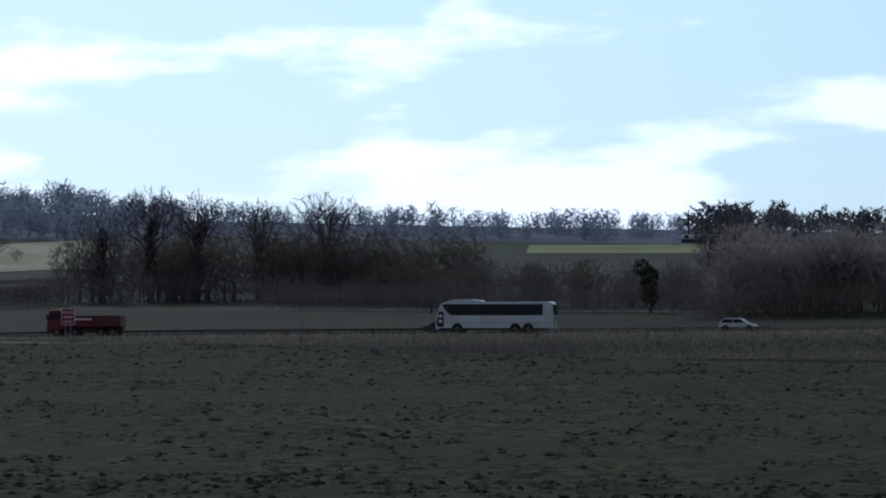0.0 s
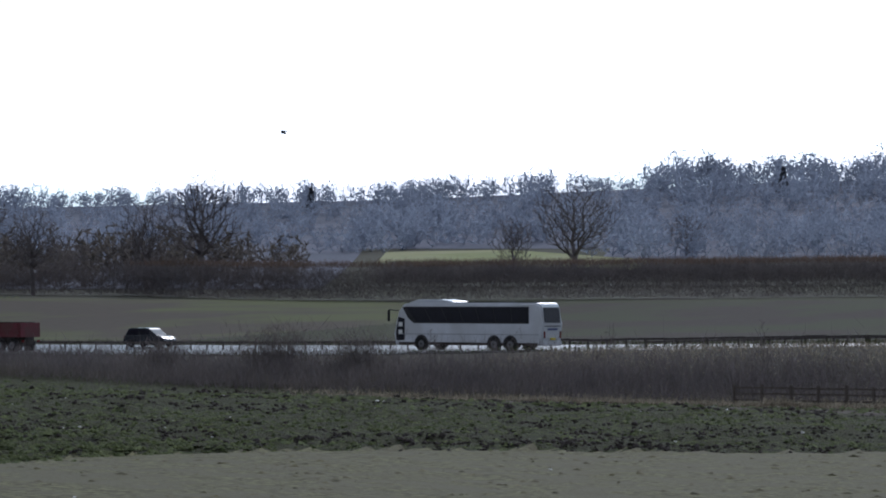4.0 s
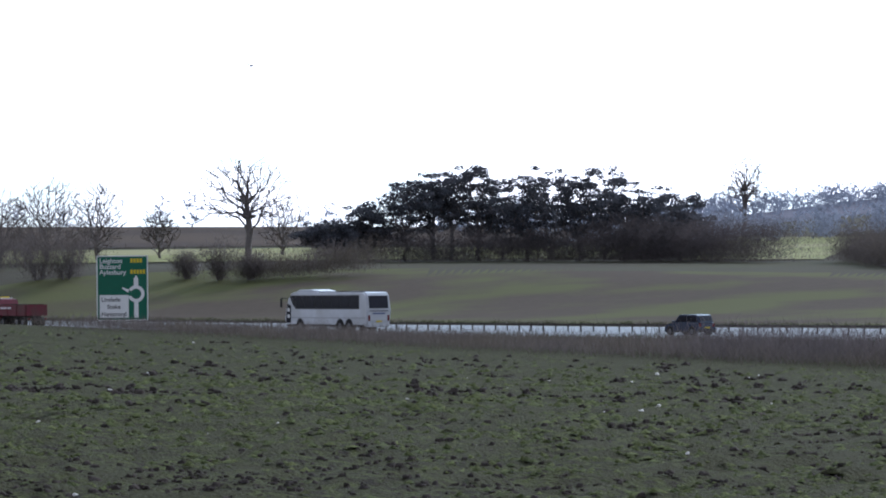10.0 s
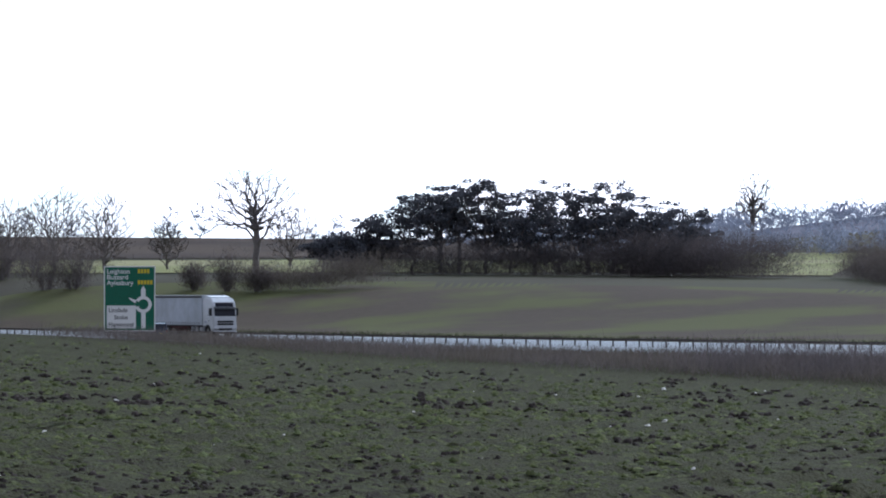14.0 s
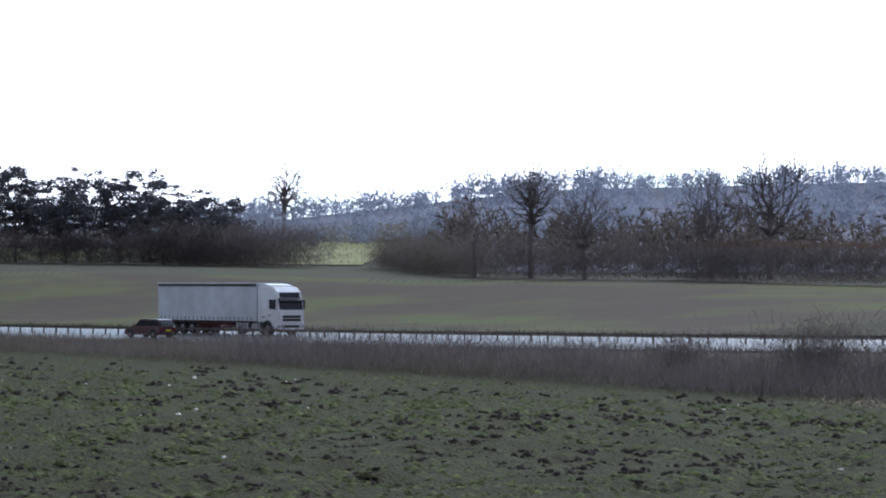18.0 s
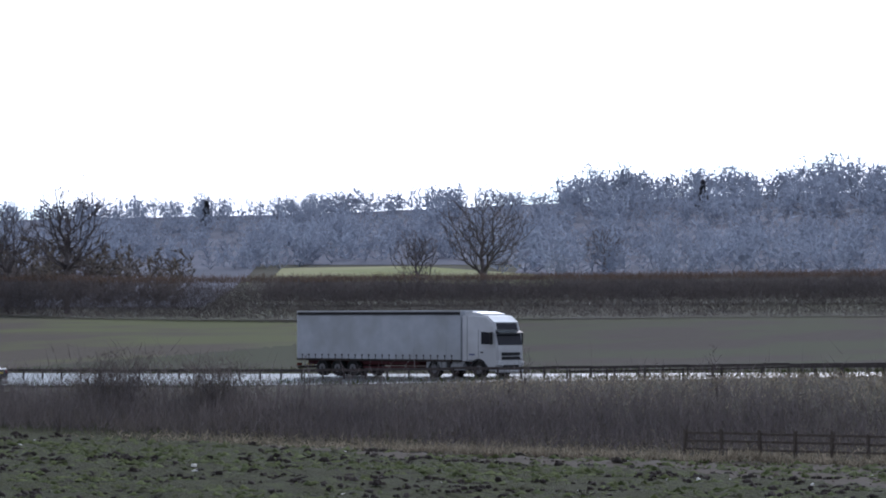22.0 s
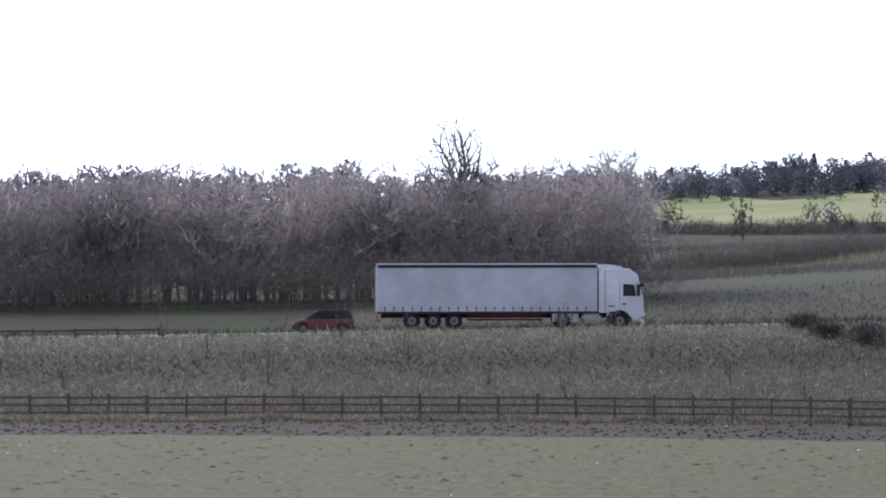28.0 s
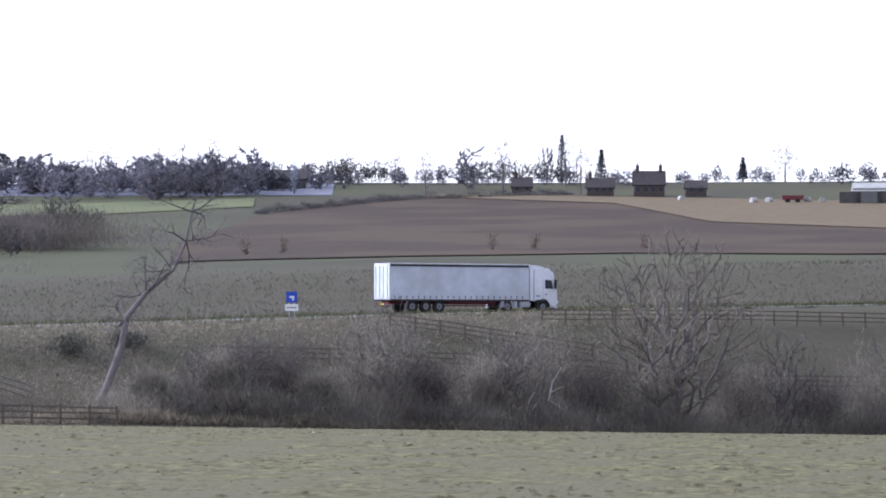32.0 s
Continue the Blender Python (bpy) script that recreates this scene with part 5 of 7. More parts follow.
def clumpy(x, y, size):
    return 0.5 + 0.5 * np.sin(x / size + 1.7 * np.sin(y / size * 0.7)) * np.sin(y / size * 1.3 + 1.1 * np.sin(x / size * 0.6))


def clods(name, x, y, r, material, label, lo, hi):
    n = len(x)
    ring = [[math.cos(a), math.sin(a), 0] for a in np.arange(5) * 1.2566] + [[0.72 * math.cos(a), 0.72 * math.sin(a), 0.75] for a in 0.4 + np.arange(3) * 2.094]
    base = np.array(ring)
    f = np.array([[0, 1, 5], [1, 6, 5], [1, 2, 6], [2, 3, 6], [3, 7, 6], [3, 4, 7], [4, 5, 7], [4, 0, 5], [5, 6, 7]])
    s = (lo + (hi - lo) * rng.uniform(0, 1, n) ** 1.8) * np.clip(r / 60, 0.75, 2.0)
    V = base[None] * s[:, None, None] * rng.uniform(0.5, 1.5, (n, 8, 3)) * [1.1, 0.9, 0.9]
    t = rng.uniform(0, 6.28, n)
    c, q = np.cos(t)[:, None], np.sin(t)[:, None]
    V = np.stack([V[..., 0] * c - V[..., 1] * q, V[..., 0] * q + V[..., 1] * c, V[..., 2]], -1)
    V += np.stack([x, y, land(x, y) - 0.01], -1)[:, None]
    T = (f[None] + 8 * np.arange(n)[:, None, None]).reshape(-1, 3)
    return tagged(fast_mesh(name, V.reshape(-1, 3), T, material), label, "soil" if "clod" in name else "stones", kind="stuff")


def hummocks(name, x, y, r, material, label, lo, hi, flat=0.38):
    """Low rounded lumps of turf or stubble."""
    n = len(x)
    base = np.array([[math.cos(a), math.sin(a), -0.1] for a in np.arange(5) * 1.2566] + [[0.0, 0.0, 1.0]])
    f = np.array([[k, (k + 1) % 5, 5] for k in range(5)])
    s = (lo + (hi - lo) * rng.uniform(0, 1, n) ** 1.5) * np.clip(r / 60, 0.7, 1.8)
    V = base[None] * s[:, None, None] * rng.uniform(0.55, 1.45, (n, 6, 3)) * [1.2, 1.0, flat]
    V[:, 5, :2] += rng.normal(size=(n, 2)) * s[:, None] * 0.3
    t = rng.uniform(0, 6.28, n)
    c, q = np.cos(t)[:, None], np.sin(t)[:, None]
    V = np.stack([V[..., 0] * c - V[..., 1] * q, V[..., 0] * q + V[..., 1] * c, V[..., 2]], -1)
    V += np.stack([x, y, land(x, y)], -1)[:, None]
    T = (f[None] + 6 * np.arange(n)[:, None, None]).reshape(-1, 3)
    ob = fast_mesh(name, V.reshape(-1, 3), T, material)
    ob.data.polygons.foreach_set("use_smooth", np.ones(len(T), bool))
    return tagged(ob, label, "grass", kind="stuff")


def bunched(x, y, r, count, spread):
    """Each place becomes a bunch of neighbours."""
    X, Y = np.repeat(x, count) + rng.normal(size=len(x) * count) * spread, np.repeat(y, count) + rng.normal(size=len(x) * count) * spread * 0.8
    return X, Y, np.repeat(r, count)


def tufts(name, x, y, r, material, label, length, width, blades=5):
    n = len(x)
    X, Y = np.repeat(x, blades) + rng.normal(size=n * blades) * 0.07, np.repeat(y, blades) + rng.normal(size=n * blades) * 0.07
    V, T = slats(rng, n * blades, np.stack([X, Y, land(X, Y) - 0.01], -1), np.zeros((n * blades, 3)), length, width, 0.7)
    return tagged(fast_mesh(name, V, T, material), label, "grass", kind="stuff")


x, y, r = scatter(60000, 22, 92, 14, 260, (0, 0))
k = ~in_stubble(x, y)
x, y, r = x[k], y[k], r[k]
k = 0.45 * clumpy(x, y, 1.3) + 0.55 * clumpy(x + 40, y, 6.5) + rng.normal(size=len(x)) * 0.09 > 0.58
k &= rng.uniform(size=len(x)) < 0.30
clods("soil_clods", *bunched(x[k], y[k], r[k], 6, 0.16), M_CLOD, "rough clods of dark ploughed soil", 0.02, 0.10)
k = 0.45 * clumpy(x, y, 1.3) + 0.55 * clumpy(x + 40, y, 6.5) + rng.normal(size=len(x)) * 0.09 < 0.56
hummocks("field_grass", *bunched(x[k], y[k], r[k], 2, 0.2), M_GRASS, "rough green grass tufts over the ploughed field", 0.03, 0.13, 0.55)
x, y, r = scatter(44000, -42, 18, 17, 240, (-12, -76), 12.0)
k = in_stubble(x, y)
x, y, r = x[k], y[k], r[k]
k = rng.uniform(size=len(x)) < 0.05
clods("soil_clods", x[k], y[k], r[k], M_CROP, "small brown clods on the stubble field", 0.010, 0.034)
k = ~k & (rng.uniform(size=len(x)) < 0.6)
hummocks("stubble", x[k], y[k], r[k], M_STRAWBIT, "short straw stubble and winter crop", 0.02, 0.075, 0.3)
first, second = scatter(46000, 8, 46, 18, 130, (71, -170)), scatter(54000, 12, 52, 16, 260, (66, -104))
x, y, r = (np.concatenate(q) for q in zip(first, second))
k = ~in_stubble(x, y)
x, y, r = x[k], y[k], r[k]
k = clumpy(x, y, 1.2) + rng.normal(size=len(x)) * 0.3 > 0.42
k &= rng.uniform(size=len(x)) < 0.40
clods("soil_clods", x[k], y[k], r[k], M_CLOD, "rough clods of dark ploughed soil", 0.015, 0.055)
k = rng.uniform(size=len(x)) < 0.4
hummocks("field_grass", x[k], y[k], r[k], M_FIELD, "rough turf and soil of the ploughed field", 0.03, 0.10)
x, y, r = scatter(140, 24, 90, 25, 220, (0, 0))
clods("flints", x, y, r, M_STONE, "pale flints scattered over the field", 0.03, 0.075)
x, y, r = scatter(60, -30, 40, 40, 200, (-8, -60))
clods("flints", x, y, r, M_STONE, "pale flints scattered over the field", 0.02, 0.04)

# ---- clods on the headland ----
x, y, r = scatter(30000, -40, 40, 60, 190, (-8, -50))
k = (road_offset(x, y) > -np.interp(x, gx, BASE_V) - soil_width(x)) & (x > -115)
clods("soil_clods", x[k], y[k], r[k], M_SOIL, "small clods on the bare headland", 0.012, 0.05)

# ---- fences, barriers and signs ----
def fence_run(name, points, post, rails, material, label, height, spacing, thick=0.12, rail_h=0.09, group="", lean=0.0):
    """A post-and-rail fence along points (x, y): each post and each rail is a part."""
    P = np.array(points, float)
    seg = np.hypot(*np.diff(P, axis=0).T)
    s = np.concatenate([[0], np.cumsum(seg)])
    n = max(1, int(round(s[-1] / spacing)))
    rng = np.random.default_rng(len(points) * 7 + n)
    ob = thing(name, P[0][0], P[0][1], 0.0)
    o = Vector((P[0][0], P[0][1], 0))
    stops = []
    for i in range(n + 1):
        k = s[-1] * i / n
        x, y = float(np.interp(k, s, P[:, 0])), float(np.interp(k, s, P[:, 1]))
        stops.append(Vector((x, y, ground_z(x, y))))
    me = None
    for p in stops:
        if me is None:
            first = part(post, box((-thick / 2, -thick / 2, -0.4), (thick / 2, thick / 2, height), 0.012), material, ob)
            me = first.data
            q = first
        else:
            q = new(post, me)
            q.parent = ob
        q.matrix_basis = Matrix.Translation(p - o) @ pose(0, 0, 0, rng.normal() * 1.2, rng.normal() * 1.2, rng.uniform(0, 20)) @ Matrix.Scale(rng.uniform(0.96, 1.05), 4)
    for i in range(n):
        a, b = stops[i], stops[i + 1]
        for z in rails:
            d = (b - a)
            bar = part("rail", box((-0.04, -0.03, -rail_h / 2), (d.length + 0.04, 0.03, rail_h / 2)), material, ob) if i == 0 and z == rails[0] else new("rail", rail_me)
            rail_me = bar.data
            bar.parent = ob
            up = Vector((0, 0, z + rng.normal() * 0.012))
            bar.matrix_basis = Matrix.Translation(a - o + up) @ d.to_track_quat("X", "Z").to_matrix().to_4x4()
    return tagged(ob, label, "fence", group)


def fence_line(x0, x1, extra, step=6.0):
    out = []
    for x in np.linspace(x0, x1, 1 + round((x1 - x0) / step)):
        v = float(np.interp(x, gx, BASE_V)) + 3.5 + extra
        px, py, _, _ = road_at(float(x), -v)
        out.append((px, py))
    return out


for x0, x1 in ((-102, -98), (-98, -62), (-62, -24), (-24, 12), (12, 48)):
    fence_run("field_fence", fence_line(x0, x1, -0.8), "post", (0.42, 0.78, 1.12), M_FENCE, "weathered dark timber post-and-rail field fence", 1.28, 1.8, 0.13, 0.10, "field fence runs")


def lane_line(x0, x1, side, step=4.0):
    return [road_at(float(x), side)[:2] for x in np.arange(x0, x1 + 0.1, step)]


for x0, x1 in ((-344, -272), (-272, -200), (-200, -128), (-128, -60)):
    fence_run("road_barrier", lane_line(x0, x1, -3.5), "barrier_post", (0.62,), M_FENCEFAR, "low dark barrier with closely set posts between the carriageways", 0.68, 1.6, 0.10, 0.16, "road barriers")
fence_run("verge_barrier", lane_line(-124, -24, -12.2), "barrier_post", (0.5,), M_FENCEFAR, "dark roadside safety barrier on the near verge", 0.62, 2.4, 0.10, 0.10, "road barriers")
fence_run("paddock_fence", [(80, 124), (86, 120), (93, 116)], "post", (0.4, 0.75, 1.1), M_FENCE, "dark timber fence dropping from the road", 1.25, 1.9, group="paddock fences")
fence_run("paddock_fence", [(62, 117), (74, 116), (88, 114), (104, 110), (120, 108)], "post", (0.4, 0.75, 1.1), M_FENCE, "dark timber fence across the grass behind the hedge", 1.25, 1.9, group="paddock fences")
fence_run("paddock_fence", [(93, 124), (108, 122), (124, 119)], "post", (0.4, 0.75, 1.1), M_FENCE, "dark timber fence along the road verge", 1.2, 2.0, group="paddock fences")

# handrails of the steps down the bank
steps = thing("bank_steps", 41.0, 108.5)
for i in range(7):
    part("step", box((-0.6, -3.2 + i * 0.9, -0.15 + i * 0.20), (0.6, -2.3 + i * 0.9, 0.05 + i * 0.20), 0.01), M_FENCE, steps)
for sx in (-0.7, 0.7):
    for i in range(4):
        part("handrail_post", box((sx - 0.06, -3.1 + i * 1.9, -0.3 + i * 0.42), (sx + 0.06, -2.98 + i * 1.9, 1.2 + i * 0.42)), M_FENCE, steps)
    for z in (0.65, 1.1):
        part("handrail", rod((sx, -3.0, z), (sx, 2.8, z + 1.28), 0.05, 0.05, 6), M_PALE, steps)
for k in range(5):
    part("landing_post", box((-3.2 + k * 1.4, -0.05, 0.0), (-3.08 + k * 1.4, 0.07, 1.6 + 0.1 * k)), M_FENCE, steps)
for z in (1.1, 1.45):
    part("landing_rail", rod((-3.6, 0, z - 0.1), (2.6, 0, z + 0.35), 0.045, 0.045, 6), M_PALE, steps)
for z in (1.5, 1.1, 0.7):
    part("sloping_rail", rod((2.4, 0.1, z + 0.3), (5.6, 0.1, z - 0.75), 0.05, 0.05, 6), M_PALE, steps)
tagged(steps, "timber steps with pale handrails down the road bank", "steps")


def letters(text, size, parent, at, material, y=-0.03, centre=False):
    """Words as flat raised letters facing -y, under parent."""
    cu = bpy.data.curves.new("words", "FONT")
    cu.body = text
    cu.size = size
    cu.extrude = 0.006
    cu.offset = size * 0.012
    if centre:
        cu.align_x = "CENTER"
    tmp = new("tmp", cu)
    me = bpy.data.meshes.new_from_object(tmp.evaluated_get(bpy.context.evaluated_depsgraph_get()))
    bpy.data.objects.remove(tmp)
    me.materials.clear()
    me.materials.append(material)
    ob = new("lettering", me)
    ob.parent = parent
    ob.matrix_basis = Matrix.Translation((at[0], y, at[1])) @ pose(0, 0, 0, 90, 0, 0)
    return ob


def direction_sign():
    ob = thing("direction_sign", -281.5, 57.8, turn=72)
    W, H, B = 4.5, 5.7, 1.0
    for k in (-1.75, -0.1, 1.75):
        part("sign_post", rod((k, 0.1, -0.5), (k, 0.1, B + H - 0.3), 0.08, 0.08, 10), M_STEEL, ob)
    part("panel", box((-W / 2, -0.02, B), (W / 2, 0.03, B + H), 0.01), M_GREEN, ob, "green direction panel")
    edge = bmesh.new()
    for lo, hi in (((-W / 2, B), (W / 2, B + 0.09)), ((-W / 2, B + H - 0.09), (W / 2, B + H)), ((-W / 2, B), (-W / 2 + 0.09, B + H)), ((W / 2 - 0.09, B), (W / 2, B + H))):
        box((lo[0], -0.032, lo[1]), (hi[0], -0.022, hi[1]), 0, edge)
    part("border", edge, M_SIGNWHITE, ob)
    part("white_panel", box((-2.0, -0.03, B + 0.25), (0.55, -0.022, B + 2.25)), M_SIGNWHITE, ob, "white local direction panel")
    ring = bmesh.new()
    a = np.linspace(radians(-60), radians(250), 28)
    for r0, r1, k0, k1 in ((0.45, 0.74, 0, 27),):
        vs = [[ring.verts.new((1.2 + r * math.sin(t), -0.03, B + 2.35 + r * math.cos(t))) for r in (r0, r1)] for t in a]
        for i in range(27):
            ring.faces.new((vs[i][0], vs[i][1], vs[i + 1][1], vs[i + 1][0]))
    part("roundabout_ring", ring, M_SIGNWHITE, ob, "white roundabout symbol")
    part("route_stem", box((1.02, -0.034, B + 0.25), (1.4, -0.026, B + 1.75)), M_SIGNWHITE, ob)
    part("route_arm", prism([(1.0, B + 3.0), (1.4, B + 3.0), (1.4, B + 3.65), (1.2, B + 4.0), (1.0, B + 3.65)], -0.034, -0.026), M_SIGNWHITE, ob)
    part("route_arm", prism([(0.5, B + 2.45), (0.62, B + 2.7), (-0.05, B + 2.95), (0.0, B + 2.8)], -0.034, -0.026), M_SIGNWHITE, ob)
    letters("Leighton", 0.58, ob, (-2.0, B + 5.05), M_SIGNWHITE)
    letters("Buzzard", 0.58, ob, (-2.0, B + 4.55), M_SIGNWHITE)
    letters("Aylesbury", 0.58, ob, (-2.0, B + 4.05), M_SIGNWHITE)
    for z, k in ((B + 5.08, 4), (B + 4.1, 5)):
        for i in range(k):
            part("road_number_bar", box((0.72 + i * 0.27, -0.034, z), (0.92 + i * 0.27, -0.026, z + 0.36)), M_YELLOW, ob)
    letters("Linslade", 0.52, ob, (-1.85, B + 1.68), M_BLACK, -0.036)
    letters("Stoke", 0.52, ob, (-1.35, B + 1.05), M_BLACK, -0.036)
    letters("Hammond", 0.52, ob, (-1.85, B + 0.42), M_BLACK, -0.036)
    ob.matrix_basis = ob.matrix_basis @ Matrix.Scale(1.09, 4)
    tagged(ob, "large green roundabout direction sign on steel posts", "road sign")


direction_sign()


def plate_sign(name, px, py, turn, w, h, bottom, posts, tall, material, label):
    ob = thing(name, px, py, turn=turn)
    for k in posts:
        part("sign_post", rod((k, 0.06, -0.5), (k, 0.06, tall), 0.045, 0.045, 10), M_STEEL, ob)
    part("panel", box((-w / 2, -0.02, bottom), (w / 2, 0.02, bottom + h), 0.008), material, ob)
    return tagged(ob, label, "road sign")


reduce = plate_sign("speed_sign", -97.6, 114.5, 36, 1.42, 1.75, 1.4, (-0.28, 0.28), 4.5, M_SIGNRED, "red warning sign on two tall steel posts")
rim = bmesh.new()
for lo, hi in (((-0.71, 1.4), (0.71, 1.45)), ((-0.71, 3.1), (0.71, 3.15)), ((-0.71, 1.4), (-0.66, 3.15)), ((0.66, 1.4), (0.71, 3.15))):
    box((lo[0], -0.035, lo[1]), (hi[0], -0.022, hi[1]), 0, rim)
part("border", rim, M_SIGNWHITE, reduce)
for i, word in enumerate(("REDUCE", "SPEED", "NOW")):
    letters(word, 0.375, reduce, (0, 2.62 - i * 0.5), M_SIGNWHITE, centre=True)
tri = plate_sign("warning_sign", -51.5, 136, 10, 0.55, 0.75, 1.6, (0,), 3.5, M_SIGNRED, "small red and white warning sign by the road")
part("triangle", prism([(-0.42, 2.55), (0.42, 2.55), (0.0, 3.35)], -0.035, -0.01), M_SIGNRED, tri)
part("triangle_face", prism([(-0.27, 2.65), (0.27, 2.65), (0.0, 3.15)], -0.045, -0.034), M_SIGNWHITE, tri)
bars(tri, "lettering_bar", -0.2, 2.0, 0.2, 2.12, -0.03, 4, M_SIGNWHITE)
bars(tri, "lettering_bar", -0.2, 1.78, 0.2, 1.9, -0.03, 4, M_SIGNWHITE)
blue = plate_sign("blue_sign", *road_at(75.3, -12.0)[:2], -25, 0.85, 0.85, 1.35, (-0.2, 0.2), 2.2, M_SIGNBLUE, "blue and white road sign on two posts")
part("lower_plate", box((-0.5, -0.03, 0.72), (0.5, 0.01, 1.22), 0.006), M_SIGNWHITE, blue)
part("symbol", prism([(-0.18, 1.85), (0.2, 1.85), (0.12, 1.5), (0.02, 1.5), (0.08, 1.72), (-0.18, 1.72)], -0.034, -0.022), M_SIGNWHITE, blue)
bars(blue, "lettering_bar", -0.38, 0.92, 0.38, 1.02, -0.035, 5, M_BLACK)
# painted arrow that shines on the road
ax, ay, az, at = road_at(-168, -8.2)
arrow = bmesh.new()
prism([(-2.2, -0.12), (0.4, -0.12), (0.4, -0.45), (2.2, 0), (0.4, 0.45), (0.4, 0.12), (-2.2, 0.12)], 0, 0.006, bm=arrow)
arrow_ob = part("road_arrow", arrow, M_PAINT)
arrow_ob.matrix_basis = pose(ax, ay, az + 0.068, 90, 0, at + 180)
tagged(arrow_ob, "white painted arrow on the asphalt", "road marking", kind="structure")


# ---- houses and farm ----
def house(x, y, length, depth, eaves, ridge, turn, wall, roof, label, windows=3, chimneys=1, name="house", base=None):
    ob = thing(name, x, y, None if base is None else base, turn)
    L, D = length / 2, depth / 2
    part("wall", box((-L, -D, -1.0), (L, D, eaves)), wall, ob)
    part("gable", prism([(-D, eaves), (D, eaves), (0, ridge - 0.1)], -L, L), wall, ob).matrix_basis = pose(0, 0, 0, 0, 0, 90)
    r = part("roof", prism([(-D - 0.35, eaves - 0.2), (0, ridge), (D + 0.35, eaves - 0.2), (D + 0.2, eaves - 0.35), (0, ridge - 0.3), (-D - 0.2, eaves - 0.35)], -L - 0.3, L + 0.3), roof, ob)
    r.matrix_basis = pose(0, 0, 0, 0, 0, 90)
    for i in range(chimneys):
        cx = (-L + 0.8) if i == 0 else (L - 0.8)
        c = part("chimney", box((cx - 0.35, -0.35, ridge - 0.8), (cx + 0.35, 0.35, ridge + 1.2), 0.03), M_BRICK, ob)
        part("chimney_pot", rod((cx, 0, ridge + 1.2), (cx, 0, ridge + 1.6), 0.14, 0.12, 8), M_TILE, c)
    for i in range(windows):
        for z in ((0.9, 3.4) if eaves > 4.2 else (0.9,)):
            wx = -L + (i + 0.5) * length / windows
            w = part("window", box((wx - 0.55, -D - 0.04, z), (wx + 0.55, -D - 0.005, z + 1.2), 0.0), M_STONEWALL, ob)
            part("pane", box((wx - 0.47, -D - 0.06, z + 0.08), (wx + 0.47, -D - 0.042, z + 1.12)), M_GLASS, w)
    part("door", box((-0.45, -D - 0.05, -0.2), (0.45, -D - 0.005, 1.95)), M_SHED, ob)
    return tagged(ob, label, "house" if name != "barn" else "barn")


def hillside(a, e):
    x, y = on_hill(a, e)
    return float(x), float(y)


tower = thing("church_tower", 103, 617)
part("tower_wall", box((-1.8, -1.8, -1), (1.8, 1.8, 9.0), 0.05), M_STONEWALL, tower)
for k in range(4):
    part("battlement", box((-1.8 + k * 1.05, -1.85, 9.0), (-1.35 + k * 1.05, -1.6, 9.5)), M_STONEWALL, tower)
part("belfry_opening", box((-0.35, -1.83, 7.2), (0.35, -1.79, 8.3)), M_BLACK, tower)
tagged(tower, "square grey stone church tower among trees", "church tower")
house(122, 612, 6.1, 4.7, 2.2, 4.3, 22, M_BRICK, M_TILE, "brick house with white dormer-windowed gable in the village", 4, 1)
dormer = house(118, 606, 4.7, 3.6, 1.7, 3.3, -12, M_RENDER, M_RENDER, "white-fronted cottage below the village trees", 4, 1)
house(54, 632, 3.6, 3.2, 1.7, 3.2, -6, M_RENDER, M_SLATE, "low white cottage with pale roof on the hill", 2, 1)
house(41, 645, 5.4, 4.0, 2.2, 4.5, 10, M_RENDER, M_SLATE, "pale house half hidden by village trees", 3, 1)
house(65, 643, 5.8, 4.0, 2.3, 4.6, -14, M_BRICK, M_TILE, "brick village house with tiled roof", 3, 2)
house(80, 640, 5.0, 4.0, 2.2, 4.2, 20, M_BRICK, M_TILE, "red-brick village house among bare trees", 3, 1)
house(20, 652, 6.5, 4.3, 2.2, 4.3, -4, M_RENDER, M_TILE, "long pale house on the skyline", 4, 2)
house(160, 600, 5.8, 4.0, 2.0, 3.9, -12, M_BRICK, M_TILE, "brick house on the village edge", 3, 1)
house(205, 575, 5.8, 4.0, 1.9, 3.7, -18, M_BRICK, M_TILE, "low brick house behind skyline trees", 3, 1)
house(307, 472, 6.5, 4.3, 2.6, 5.5, -28, M_BRICK, M_TILE, "dark tiled farmhouse on the skyline", 4, 2)
house(299, 479, 5.8, 3.6, 2.0, 4.0, -28, M_BRICK, M_TILE, "dark brick farmhouse wing on the skyline", 4, 1)
house(315, 466, 4.3, 3.6, 1.9, 3.5, -28, M_BRICK, M_TILE, "low brick outbuilding beside the farmhouse", 2, 0)
house(288, 494, 4.3, 3.6, 1.9, 3.9, -28, M_BRICK, M_TILE, "small brick house behind a bare tree", 2, 1)
house(258, 553, 9.0, 5.0, 2.4, 4.4, -24, M_SHED, M_TILE, "long low dark building behind the hedge", 3, 0)
house(-203, 638, 3.6, 3.6, 2.3, 4.6, 60, M_RENDER, M_TILE, "white-gabled house on the far skyline", 2, 1)
house(-151, 650, 4.3, 3.6, 2.2, 4.3, 40, M_RENDER, M_TILE, "house with white gable on the skyline", 2, 1)
house(-145, 652, 4.3, 3.6, 1.9, 3.6, 12, M_BRICK, M_TILE, "tiled house beside a white gable", 2, 1)
house(-191, 600, 10.1, 4.3, 1.3, 2.3, 16, M_SHED, M_SLATE, "long shed with a shining pale roof", 4, 0, "barn")
house(-171, 606, 5.0, 3.6, 1.3, 2.3, 16, M_SHED, M_SLATE, "small shed with a pale roof", 3, 0, "barn")
